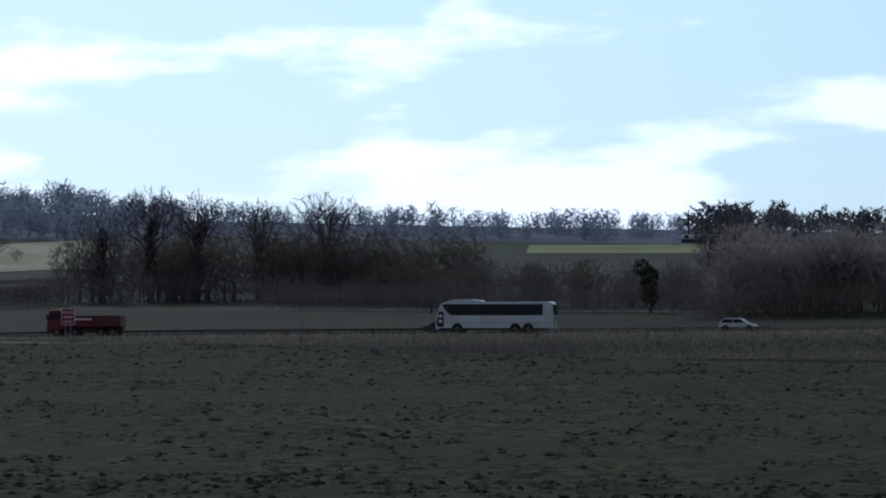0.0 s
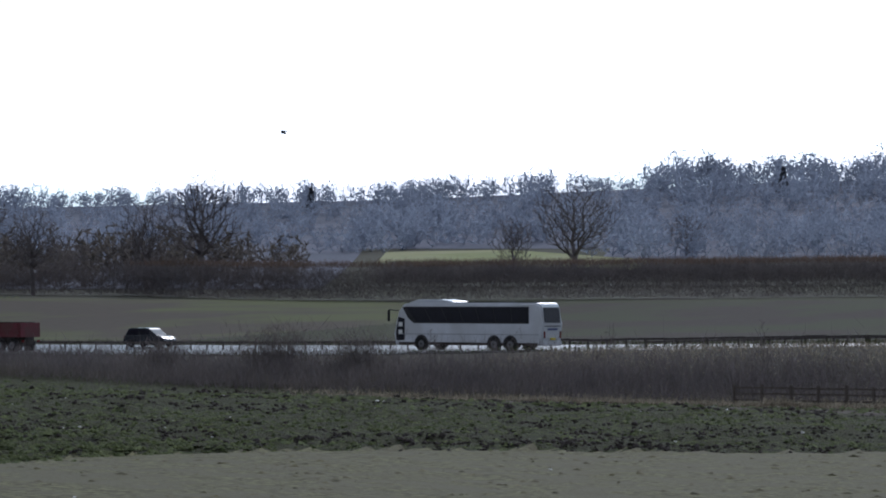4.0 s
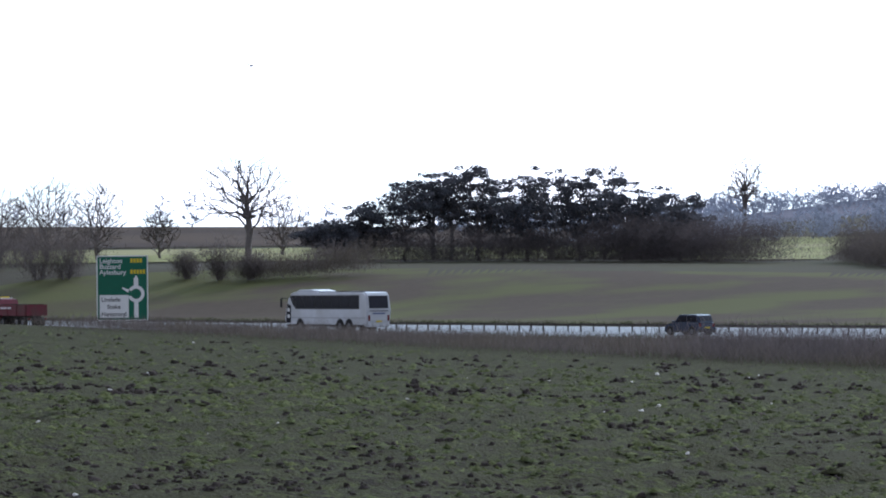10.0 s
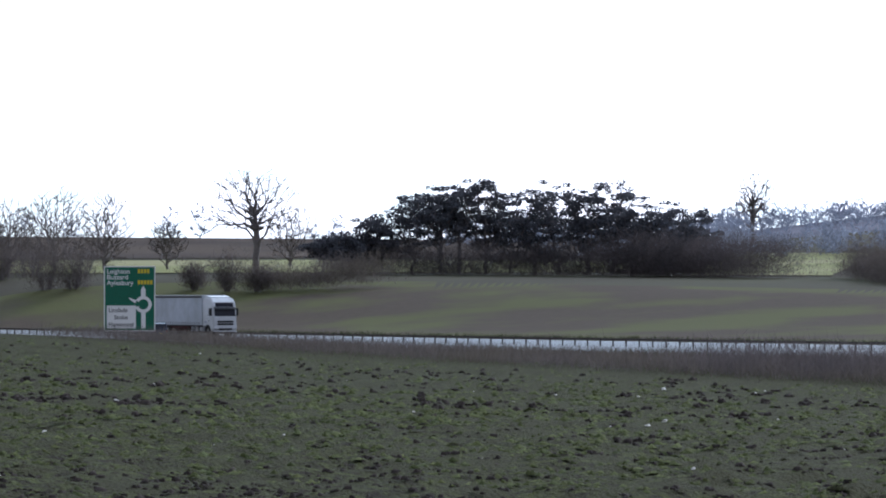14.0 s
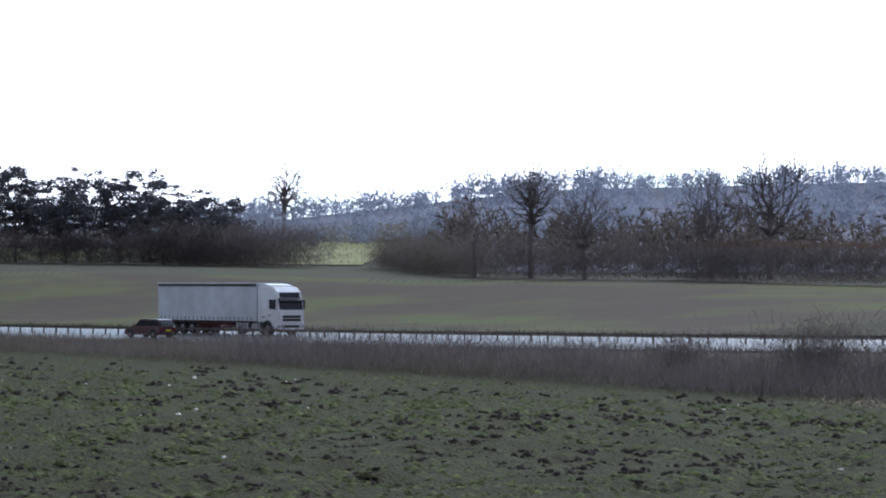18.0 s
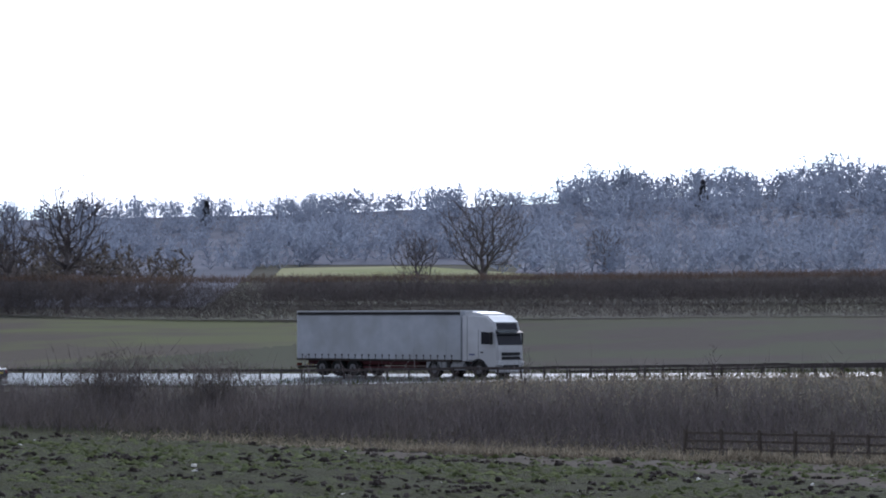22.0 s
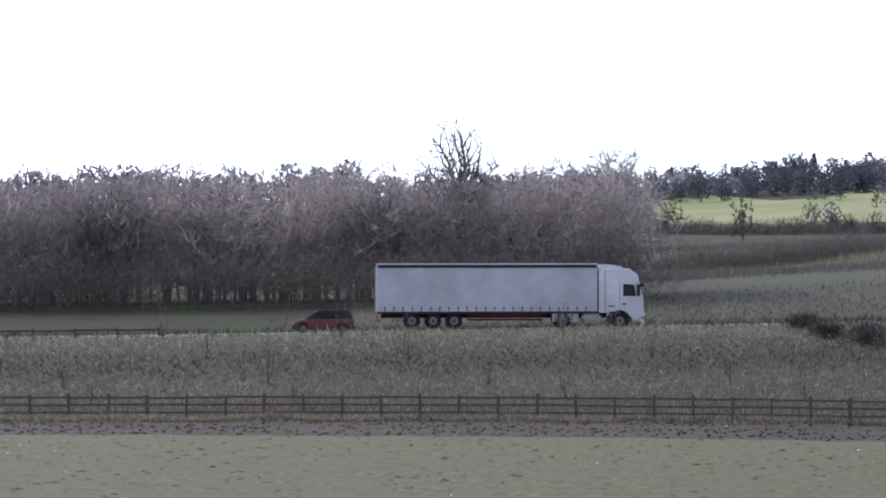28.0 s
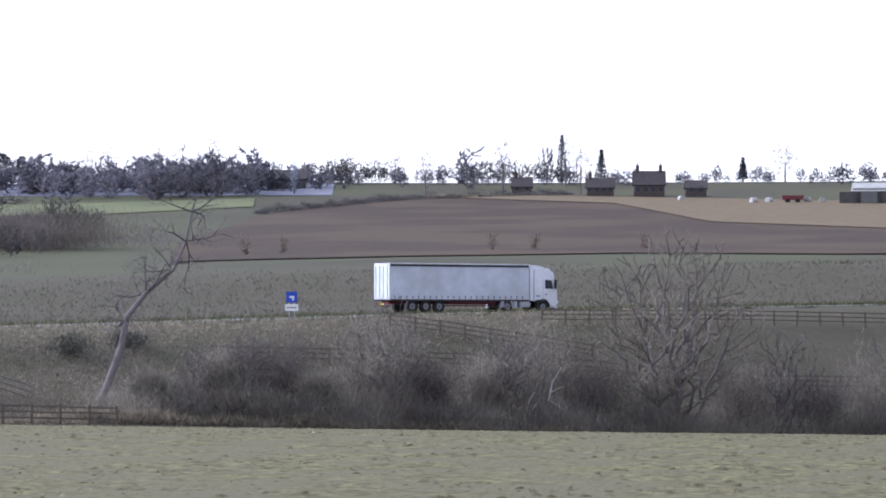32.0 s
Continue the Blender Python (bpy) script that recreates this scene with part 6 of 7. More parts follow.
barn = house(326, 409, 15.8, 7.2, 2.6, 4.2, -38, M_SHED, M_SLATE, "long dark-clad barn with pale sheet roof", 0, 0, "barn")
for k in range(5):
    part("barn_bay", box((-10.4 + k * 4.2, -5.06, 0.0), (-7.2 + k * 4.2, -5.01, 2.2)), M_STONEWALL if k % 2 else M_SHED, barn)


def machine(x, y, turn, paint, label, category):
    ob = thing(category.replace(" ", "_"), x, y, turn=turn)
    part("bed", prism([(-2.0, 0.7), (-2.2, 1.6), (2.2, 1.6), (2.0, 0.7)], -0.9, 0.9, 0.04), paint, ob)
    for k in (-1.0, 1.0):
        for s in (-0.95, 0.95):
            part("wheel", rod((k, s - 0.12, 0.45), (k, s + 0.12, 0.45), 0.45, 0.45, 14), M_RUBBER, ob)
    part("drawbar", rod((2.0, 0, 0.8), (3.4, 0, 0.5), 0.07, 0.07, 6), M_CHASSIS, ob)
    tagged(ob, label, category)


machine(312, 424, -30, M_REDPAINT, "red farm trailer parked in the farmyard", "farm trailer")
machine(321, 416, 40, M_REDPAINT, "small red trailer beside the barn", "farm trailer")
for i, (x, y) in enumerate([(306, 429), (309, 428), (315, 423), (317, 421), (300, 447)]):
    bale = thing("wrapped_bale", x, y, turn=20 * i)
    part("bale", rod((-0.6, 0, 0.6), (0.6, 0, 0.6), 0.62, 0.62, 16), M_SLATE, bale)
    tagged(bale, "white plastic-wrapped hay bale in the farmyard", "hay bale", "wrapped bales")


# broken bleached boughs and a pale sack at the hedge
M_BLEACHED = surface("bleached_dead_wood", (0.42, 0.39, 0.35), (0.33, 0.30, 0.27), 0.2, 0.8)
for x, y, k in ((81.5, 101.0, 1.0), (79.6, 101.0, 0.62)):
    bough = thing("dead_branch", x, y)
    part("limb", rod((-0.4 * k, 0, -0.1), (0.9 * k, -0.1, 1.6 * k), 0.09, 0.07, 7), M_BLEACHED, bough)
    part("limb", rod((0.9 * k, -0.1, 1.6 * k), (-0.5 * k, -0.2, 2.4 * k), 0.07, 0.06, 7), M_BLEACHED, bough)
    part("limb", rod((-0.5 * k, -0.2, 2.4 * k), (-0.2 * k, -0.2, 3.6 * k), 0.06, 0.045, 7), M_BLEACHED, bough)
    part("side_branch", rod((-0.2 * k, -0.2, 3.6 * k), (0.5 * k, -0.2, 4.6 * k), 0.04, 0.02, 6), M_BLEACHED, bough)
    part("side_branch", rod((-0.4 * k, -0.2, 2.9 * k), (0.6 * k, -0.3, 3.3 * k), 0.035, 0.015, 6), M_BLEACHED, bough)
    part("side_branch", rod((0.2 * k, -0.1, 0.8 * k), (-0.9 * k, -0.3, 1.5 * k), 0.045, 0.02, 6), M_BLEACHED, bough)
    tagged(bough, "broken bleached dead branch caught in the hedge", "branch")
sack = thing("sack", 88.0, 98.5)
part("sack_body", prism([(-0.3, -0.05), (0.3, -0.05), (0.36, 0.2), (0.12, 0.42), (-0.2, 0.36), (-0.36, 0.15)], -0.18, 0.18, 0.08), M_RENDER, sack)
part("sack_neck", rod((0.1, 0, 0.36), (0.24, 0, 0.52), 0.06, 0.1, 8), M_RENDER, sack)
tagged(sack, "white plastic sack lying at the foot of the hedge", "sack")

# ---- vehicles ----
def wheel(parent, x, y, r, w, rim=True):
    """A wheel with its axle along y; y is the outer face's side."""
    s = 1 if y > 0 else -1
    tyre = part("wheel", rod((x, y - s * w, r), (x, y, r), r, r, 20), M_RUBBER, parent)
    if rim:
        part("rim", rod((x, y - s * 0.03, r), (x, y + s * 0.012, r), r * 0.58, r * 0.5, 14), M_ALLOY, tyre)
        part("hub", rod((x, y, r), (x, y + s * 0.03, r), r * 0.18, r * 0.14, 10), M_BLACK, tyre)
    return tyre


def arch(parent, x, y, r, material=None):
    s = 1 if y > 0 else -1
    pts = [(x + r * math.cos(a), r * 0.86 + r * math.sin(a)) for a in np.linspace(-0.45, math.pi + 0.45, 15)]
    part("wheel_arch", prism(pts, y, y + s * 0.008), material or M_BLACK, parent)


def panes(parent, outline, count, y, name="window", material=None, gap=0.035):
    """A row of panes cut from a band: outline is (x0 bottom, x0 top, x1 bottom, x1 top, z0, z1)."""
    a0, a1, b0, b1, z0, z1 = outline
    s = 1 if y > 0 else -1
    for i in range(count):
        u, v = i / count, (i + 1) / count
        p = [(a0 + (b0 - a0) * u + gap, z0), (a0 + (b0 - a0) * v - gap, z0), (a1 + (b1 - a1) * v - gap, z1), (a1 + (b1 - a1) * u + gap, z1)]
        part(name, prism(p, y, y + s * 0.012), material or M_GLASS, parent)


def build_coach():
    ob = new("coach")
    body = [(-6.38, 0.42), (-6.5, 1.0), (-6.5, 1.9), (-6.36, 3.15), (-6.2, 3.38), (-5.9, 3.46), (5.1, 3.46), (5.7, 3.36), (6.1, 2.9), (6.42, 2.0), (6.5, 1.2), (6.45, 0.4)]
    part("body", prism(body, -1.25, 1.25, 0.14, segments=3), M_WHITEPAINT, ob)
    part("roof_pod", prism([(1.2, 3.44), (1.6, 3.58), (2.6, 3.70), (4.6, 3.70), (5.4, 3.46)], -0.95, 0.95, 0.10), M_WHITEPAINT, ob, "raised white roof pod")
    part("roof_rail", box((-5.6, -1.12, 3.45), (1.2, -1.04, 3.52), 0.02), M_BLACK, ob)
    part("roof_rail", box((-5.6, 1.04, 3.45), (1.2, 1.12, 3.52), 0.02), M_BLACK, ob)
    part("roof_hatch", box((-3.2, -0.4, 3.45), (-2.2, 0.4, 3.53), 0.03), M_WHITEPAINT, ob)
    for y in (-1.255, 1.255):
        s = 1 if y > 0 else -1
        part("window_band", prism([(-5.35, 1.98), (4.75, 1.98), (5.25, 2.35), (5.75, 3.12), (5.55, 3.18), (-5.35, 3.18)], y, y + s * 0.006), M_BLACK, ob, "black glazed window band")
        panes(ob, (-5.3, -5.3, 4.55, 5.35, 2.08, 3.12), 7, y + s * 0.006)
        part("waist_line", box((-6.2, min(y, y + s * 0.01), 1.18), (6.1, max(y, y + s * 0.01), 1.23)), M_STEEL, ob)
        part("skirt", box((-6.1, min(y, y + s * 0.008), 0.42), (6.1, max(y, y + s * 0.008), 0.62)), M_CHASSIS, ob, "road-dirty skirt")
        for x in (4.05, -2.35, -3.75):
            arch(ob, x, y, 0.62)
            wheel(ob, x, y + s * 0.03, 0.5, 0.3)
        for k, x in enumerate((-1.3, 0.2, 1.7)):
            part("locker_seam", box((x, min(y, y + s * 0.008), 0.6), (x + 0.02, max(y, y + s * 0.008), 1.17)), M_STEEL, ob)
        part("door_glass", prism([(5.55, 0.75), (6.3, 0.75), (6.36, 1.25), (6.1, 2.45), (5.55, 2.3)], y, y + s * 0.01), M_GLASS, ob, "dark glazed entrance door")
        for z in (1.2, 1.75):
            part("door_notice", box((5.75, min(y, y + s * 0.02), z), (6.1, max(y, y + s * 0.02), z + 0.3)), M_SIGNWHITE, ob)
        part("mirror_arm", rod((6.2, s * 1.1, 2.9), (6.85, s * 1.45, 2.95), 0.04), M_BLACK, ob)
        part("mirror", box((6.75, s * 1.45 - 0.08, 2.1), (6.95, s * 1.45 + 0.08, 2.95), 0.05), M_BLACK, ob)
        part("tail_lamp", box((-6.53, s * 1.0 - 0.1, 0.95), (-6.47, s * 1.0 + 0.1, 1.45), 0.02), M_TAIL, ob)
        part("headlamp", box((6.42, s * 0.95 - 0.18, 0.75), (6.53, s * 0.95 + 0.18, 1.0), 0.03), M_LAMP, ob)
    front = bmesh.new()
    for a, b in (((6.13, 2.9), (6.44, 1.95)), ((6.44, 1.95), (6.53, 1.25))):
        p = [front.verts.new((a[0], y, a[1])) for y in (-1.1, 1.1)] + [front.verts.new((b[0], y, b[1])) for y in (1.1, -1.1)]
        front.faces.new(p)
    bmesh.ops.solidify(front, geom=front.faces[:], thickness=0.02)
    part("windscreen", front, M_GLASS, ob)
    part("rear_window", prism([(-6.545, 2.05), (-6.40, 3.12), (-6.36, 3.12), (-6.50, 2.05)], -0.98, 0.98, 0), M_GLASS, ob)
    part("rear_arc", box((-6.535, -1.0, 1.78), (-6.49, 1.0, 1.84), 0.01), M_BLACK, ob)
    for i in range(8):
        part("rear_lettering", box((-6.535, -0.62 + i * 0.16, 1.52), (-6.495, -0.51 + i * 0.16, 1.66)), M_GREYTEXT, ob)
    part("rear_bumper", box((-6.56, -1.15, 0.42), (-6.4, 1.15, 0.75), 0.05), M_WHITEPAINT, ob)
    part("number_plate", box((-6.575, -0.28, 0.85), (-6.50, 0.28, 0.97)), M_YELLOW, ob)
    return tagged(ob, "white touring coach with dark windows and road dirt", "coach")


def build_lorry():
    ob = new("lorry")
    # trailer: from x = -8.25 to 5.35; tractor cab to 8.25
    trailer = part("trailer", prism([(-8.25, 1.05), (-8.25, 3.98), (5.35, 4.0), (5.35, 1.05)], -1.25, 1.25, 0.02), M_CURTAIN, ob, "white curtain-sided trailer")
    part("roof", prism([(-8.27, 3.98), (5.2, 4.0), (5.2, 4.05), (-8.27, 4.03)], -1.2, 1.2), M_WHITEPAINT, trailer)
    rng = np.random.default_rng(4)
    for y in (-1.25, 1.25):
        s = 1 if y > 0 else -1
        part("top_rail", box((-8.2, min(y, y + s * 0.03), 3.78), (5.3, max(y, y + s * 0.03), 3.96)), M_BLACK, trailer, "dark curtain track")
        part("roof_edge", box((-8.25, min(y, y + s * 0.035), 3.965), (5.35, max(y, y + s * 0.035), 4.05), 0.01), M_WHITEPAINT, trailer)
        part("side_rail", box((-8.25, min(y, y + s * 0.02), 0.95), (5.35, max(y, y + s * 0.02), 1.08)), M_CHASSIS, trailer)
        for i in range(23):
            x = -7.8 + i * 0.565
            part("curtain_strap", box((x, min(y, y + s * 0.015), 1.0), (x + 0.045, max(y, y + s * 0.015), 1.34)), M_CHASSIS, trailer)
            part("buckle", box((x - 0.03, min(y, y + s * 0.03), 1.27), (x + 0.075, max(y, y + s * 0.03), 1.36)), M_CHASSIS, trailer)
        for x in (-7.95, -7.0, -3.7, -1.1, 1.6, 4.2):
            part("curtain_fold", box((x, min(y, y + s * 0.008), 1.1), (x + 0.03, max(y, y + s * 0.008), 3.78)), M_CURTAIN, trailer)
        part("side_guard", box((-2.6, min(y * 0.97, y * 0.97 + s * 0.03), 0.78), (2.0, max(y * 0.97, y * 0.97 + s * 0.03), 0.88)), M_UNDERRED, ob)
        part("side_guard", box((-2.6, min(y * 0.97, y * 0.97 + s * 0.03), 0.52), (2.0, max(y * 0.97, y * 0.97 + s * 0.03), 0.62)), M_UNDERRED, ob)
        for i in range(4):
            part("pallet_box", box((2.55 + i * 0.42, min(s * 0.85, s * 1.2), 0.42), (2.92 + i * 0.42, max(s * 0.85, s * 1.2), 0.95), 0.02), M_STEEL, ob)
        for x in (-6.1, -4.8, -3.5):
            wheel(ob, x, s * 1.22, 0.5, 0.35)
        for x in (3.2, 6.75):
            wheel(ob, x, s * 1.2, 0.5, 0.33)
        part("mudguard", prism([(6.75 + 0.66 * math.cos(a), 0.5 + 0.66 * math.sin(a)) for a in np.linspace(-0.1, math.pi + 0.1, 13)] + [(6.75 + 0.56 * math.cos(a), 0.5 + 0.56 * math.sin(a)) for a in np.linspace(math.pi + 0.1, -0.1, 13)], min(s * 1.0, s * 1.26), max(s * 1.0, s * 1.26)), M_BLACK, ob)
        part("tail_lamp", box((-8.3, s * 1.0 - 0.2, 0.62), (-8.24, s * 1.0 + 0.2, 0.78), 0.01), M_TAIL, ob)
    for y in (-0.62, 0.62):
        part("rear_door", box((-8.30, y - 0.59, 1.12), (-8.25, y + 0.59, 3.92), 0.01), M_WHITEPAINT, trailer)
        for k in (-0.3, 0.3):
            part("locking_bar", rod((-8.33, y + k, 1.15), (-8.33, y + k, 3.85), 0.025), M_STEEL, trailer)
    part("rear_bumper", box((-8.28, -1.15, 0.45), (-8.16, 1.15, 0.6), 0.02), M_CHASSIS, ob)
    part("number_plate", box((-8.31, -0.27, 0.64), (-8.27, 0.27, 0.75)), M_YELLOW, ob)
    part("chassis", box((-8.0, -0.5, 0.68), (6.0, 0.5, 1.0), 0.03), M_UNDERRED, ob, "dull red trailer chassis")
    part("fuel_tank", box((4.4, -1.15, 0.45), (5.6, 1.15, 0.95), 0.12), M_STEEL, ob)
    cab = part("cab", prism([(5.78, 0.98), (5.78, 3.72), (6.3, 3.80), (7.35, 3.72), (7.86, 3.35), (8.02, 2.6), (8.2, 1.9), (8.25, 0.75), (7.9, 0.45), (7.5, 0.45), (7.42, 0.9), (7.0, 1.18), (6.5, 1.18), (6.05, 0.98)], -1.22, 1.22, 0.10, segments=3), M_WHITEPAINT, ob, "white high-roofed tractor cab")
    part("air_deflector", prism([(5.72, 2.9), (5.55, 3.98), (6.1, 3.98), (6.9, 3.85), (6.9, 3.75), (5.85, 3.7)], -1.1, 1.1, 0.05), M_WHITEPAINT, cab)
    part("gap_bellows", box((5.38, -0.9, 1.0), (5.76, 0.9, 3.6)), M_BLACK, ob)
    for y in (-1.2, 1.12):
        part("side_fairing", box((5.44, y, 1.0), (5.80, y + 0.08, 3.75), 0.02), M_WHITEPAINT, ob)
    for y in (-1.225, 1.225):
        s = 1 if y > 0 else -1
        part("side_window", prism([(6.95, 2.02), (7.75, 2.02), (7.62, 2.72), (6.95, 2.78)], y, y + s * 0.012), M_GLASS, cab)
        part("door_handle", box((6.9, min(y, y + s * 0.03), 1.5), (7.12, max(y, y + s * 0.03), 1.58)), M_BLACK, cab)
        part("door_seam", box((6.72, min(y, y + s * 0.006), 1.2), (6.74, max(y, y + s * 0.006), 2.9)), M_BLACK, cab)
        part("side_lettering", box((6.0, min(y, y + s * 0.008), 1.35), (6.45, max(y, y + s * 0.008), 1.45)), M_GREYTEXT, cab)
        part("mirror", box((7.78, s * 1.42 - 0.09, 2.0), (7.98, s * 1.42 + 0.09, 2.75), 0.05), M_BLACK, cab)
        part("mirror_arm", rod((7.8, s * 1.2, 2.75), (7.88, s * 1.42, 2.72), 0.03), M_BLACK, cab)
        part("headlamp", prism([(8.06, 0.78), (8.29, 0.78), (8.28, 1.0), (8.02, 1.08)], min(s * 0.72, s * 1.2), max(s * 0.72, s * 1.2)), M_LAMP, cab)
    part("windscreen", prism([(8.2, 1.98), (8.06, 2.62), (8.02, 2.62), (8.16, 1.98)], -1.1, 1.1), M_GLASS, cab)
    part("sun_visor", prism([(8.0, 2.68), (8.3, 2.62), (8.28, 2.72), (7.95, 2.88)], -1.12, 1.12, 0.01), M_BLACK, cab)
    part("upper_glass", prism([(7.98, 2.9), (7.88, 3.3), (7.84, 3.3), (7.94, 2.9)], -0.95, 0.95), M_GLASS, cab)
    for z in (1.35, 1.1):
        part("grille", box((8.2, -0.85, z), (8.275, 0.85, z + 0.19), 0.02), M_BLACK, cab)
    part("bumper_grille", box((8.22, -0.7, 0.62), (8.285, 0.7, 0.8), 0.02), M_BLACK, cab)
    part("bumper", box((7.95, -1.2, 0.34), (8.27, 1.2, 0.6), 0.06), M_WHITEPAINT, cab)
    part("plate", box((8.27, -0.26, 0.45), (8.30, 0.26, 0.55)), M_SIGNWHITE, cab)
    return tagged(ob, "white articulated lorry with curtain-sided trailer and red chassis", "lorry")


def build_tipper():
    ob = new("tipper_lorry")
    part("cab", prism([(2.3, 0.75), (2.3, 2.85), (2.6, 2.95), (3.9, 2.92), (4.15, 2.0), (4.25, 1.2), (4.2, 0.6), (3.6, 0.55), (3.45, 0.95), (2.7, 0.95)], -1.2, 1.2, 0.08), M_REDPAINT, ob, "red tipper cab")
    part("roof_panel", box((2.6, -0.9, 2.93), (3.9, 0.9, 3.02), 0.03), M_SIGNWHITE, ob, "pale cab roof")
    part("light_bar", box((2.9, -0.7, 3.02), (3.2, 0.7, 3.16), 0.03), M_YELLOW, ob)
    bed = part("tipper_bed", prism([(-4.25, 1.15), (-4.2, 2.3), (1.9, 2.3), (2.0, 1.15)], -1.22, 1.22, 0.03), M_REDPAINT, ob, "faded red tipping bed")
    part("headboard", prism([(1.85, 2.3), (2.15, 2.85), (2.2, 2.85), (2.05, 1.2)], -1.2, 1.2), M_REDPAINT, ob)
    part("load", box((-4.0, -1.1, 2.2), (1.7, 1.1, 2.36), 0.1), M_CLOD, ob)
    for y in (-1.22, 1.22):
        s = 1 if y > 0 else -1
        for x in (-4.0, -2.1, -0.2, 1.7):
            part("side_rib", box((x, min(y, y + s * 0.06), 1.15), (x + 0.1, max(y, y + s * 0.06), 2.32)), M_REDPAINT, bed)
        part("bed_rail", box((-4.2, min(y, y + s * 0.05), 1.68), (1.9, max(y, y + s * 0.05), 1.75)), M_REDPAINT, bed)
        bars(bed, "side_lettering", -0.9, 1.85, 1.4, 2.05, y, 9, M_SIGNWHITE, 0.03)
        for x in (3.1, 1.0, -2.0, -3.3):
            wheel(ob, x, s * 1.18, 0.5, 0.34)
        part("side_window", prism([(2.75, 1.95), (3.95, 1.95), (3.82, 2.65), (2.75, 2.68)], y * 0.985, y * 0.985 + s * 0.015), M_GLASS, ob)
        part("mirror", box((4.05, s * 1.38 - 0.08, 1.9), (4.2, s * 1.38 + 0.08, 2.5), 0.03), M_BLACK, ob)
        part("tail_lamp", box((-4.3, s * 0.95 - 0.15, 0.75), (-4.24, s * 0.95 + 0.15, 0.9), 0.01), M_TAIL, ob)
    part("windscreen", prism([(4.2, 1.75), (3.98, 2.65), (3.94, 2.65), (4.16, 1.75)], -1.08, 1.08), M_GLASS, ob)
    part("exhaust", rod((2.15, 0.9, 1.0), (2.15, 0.9, 3.35), 0.08), M_BLACK, ob)
    part("chassis", box((-4.2, -0.5, 0.6), (3.4, 0.5, 1.15), 0.03), M_CHASSIS, ob)
    return tagged(ob, "dusty red four-axle tipper lorry", "lorry")


def build_car(name, paint, length, height, roofline, label, category="car", glass=0.62, wheel_r=0.31, width=1.72, roof_paint=None):
    """A car: roofline is the cabin outline as shares of length (from the tail) and of height."""
    ob = new(name)
    L, H = length, height
    hw = width / 2
    belt = H * glass
    low = [(-L / 2, 0.32), (-L / 2 - 0.0, 0.55), (-L / 2 + 0.04, belt * 0.92), (-L / 2 + 0.18, belt), (L * 0.2, belt), (L / 2 - 0.35, belt * 0.88), (L / 2 - 0.06, belt * 0.68), (L / 2, 0.5), (L / 2 - 0.05, 0.25), (-L / 2 + 0.08, 0.25)]
    body = part("body", prism(low, -hw, hw, 0.09, segments=3), paint, ob)
    cabin = [((u - 0.5) * L, belt - 0.02 + v * (H - belt)) for u, v in roofline]
    part("cabin", prism(cabin, -hw * 0.86, hw * 0.86, 0.07, segments=3), roof_paint or paint, ob)
    c0, c1 = cabin[0], cabin[-1]
    tops = cabin[1:-1]
    t0, t1 = tops[0], tops[-1]
    zt, zb = H - 0.14, belt + 0.03
    for y in (-hw * 0.862, hw * 0.862):
        s = 1 if y > 0 else -1
        xa, xb = c0[0] + 0.16, c1[0] - 0.22
        ta, tb = t0[0] + 0.12, t1[0] - 0.06
        panes(ob, (xa, ta, xb, tb, zb, zt), 2, y, "side_window")
        for x in (-L * 0.31, L * 0.32):
            arch(ob, x, s * hw, wheel_r * 1.18)
            wheel(ob, x, s * (hw + 0.015), wheel_r, 0.2)
        part("mirror", box((L * 0.17, s * (hw + 0.08) - 0.08, belt), (L * 0.22, s * (hw + 0.08) + 0.08, belt + 0.13), 0.02), paint, ob)
        part("headlamp", box((L / 2 - 0.2, s * hw * 0.7 - 0.16, belt * 0.58), (L / 2 - 0.01, s * hw * 0.7 + 0.16, belt * 0.74), 0.03), M_LAMP, ob)
        part("tail_lamp", box((-L / 2 - 0.015, s * hw * 0.78 - 0.1, belt * 0.66), (-L / 2 + 0.08, s * hw * 0.78 + 0.1, belt * 0.92), 0.02), M_TAIL, ob)
        part("door_seam", box((0.0, min(s * hw, s * (hw + 0.004)), 0.35), (0.015, max(s * hw, s * (hw + 0.004)), belt * 0.95)), M_BLACK, ob)
        part("sill", box((-L * 0.2, min(s * hw, s * (hw + 0.01)), 0.25), (L * 0.2, max(s * hw, s * (hw + 0.01)), 0.34)), M_BLACK, ob)
    d = 0.012
    part("windscreen", prism([(c1[0] - 0.1, zb), (c1[0] - 0.1 + d * 4, zb), (t1[0] + 0.08 + d * 2, zt), (t1[0] + 0.08, zt)], -hw * 0.74, hw * 0.74), M_GLASS, ob)
    part("rear_window", prism([(c0[0] + 0.05 - d * 4, zb + 0.08), (c0[0] + 0.05, zb + 0.08), (t0[0], zt), (t0[0] - d * 4, zt)], -hw * 0.7, hw * 0.7), M_GLASS, ob)
    part("bumper", box((L / 2 - 0.12, -hw * 0.92, 0.28), (L / 2 + 0.03, hw * 0.92, 0.45), 0.04), M_BLACK, ob)
    part("bumper", box((-L / 2 - 0.04, -hw * 0.92, 0.3), (-L / 2 + 0.1, hw * 0.92, 0.48), 0.04), M_BLACK, ob)
    part("number_plate", box((-L / 2 - 0.05, -0.25, 0.55), (-L / 2 - 0.0, 0.25, 0.66)), M_YELLOW, ob)
    return tagged(ob, label, category)


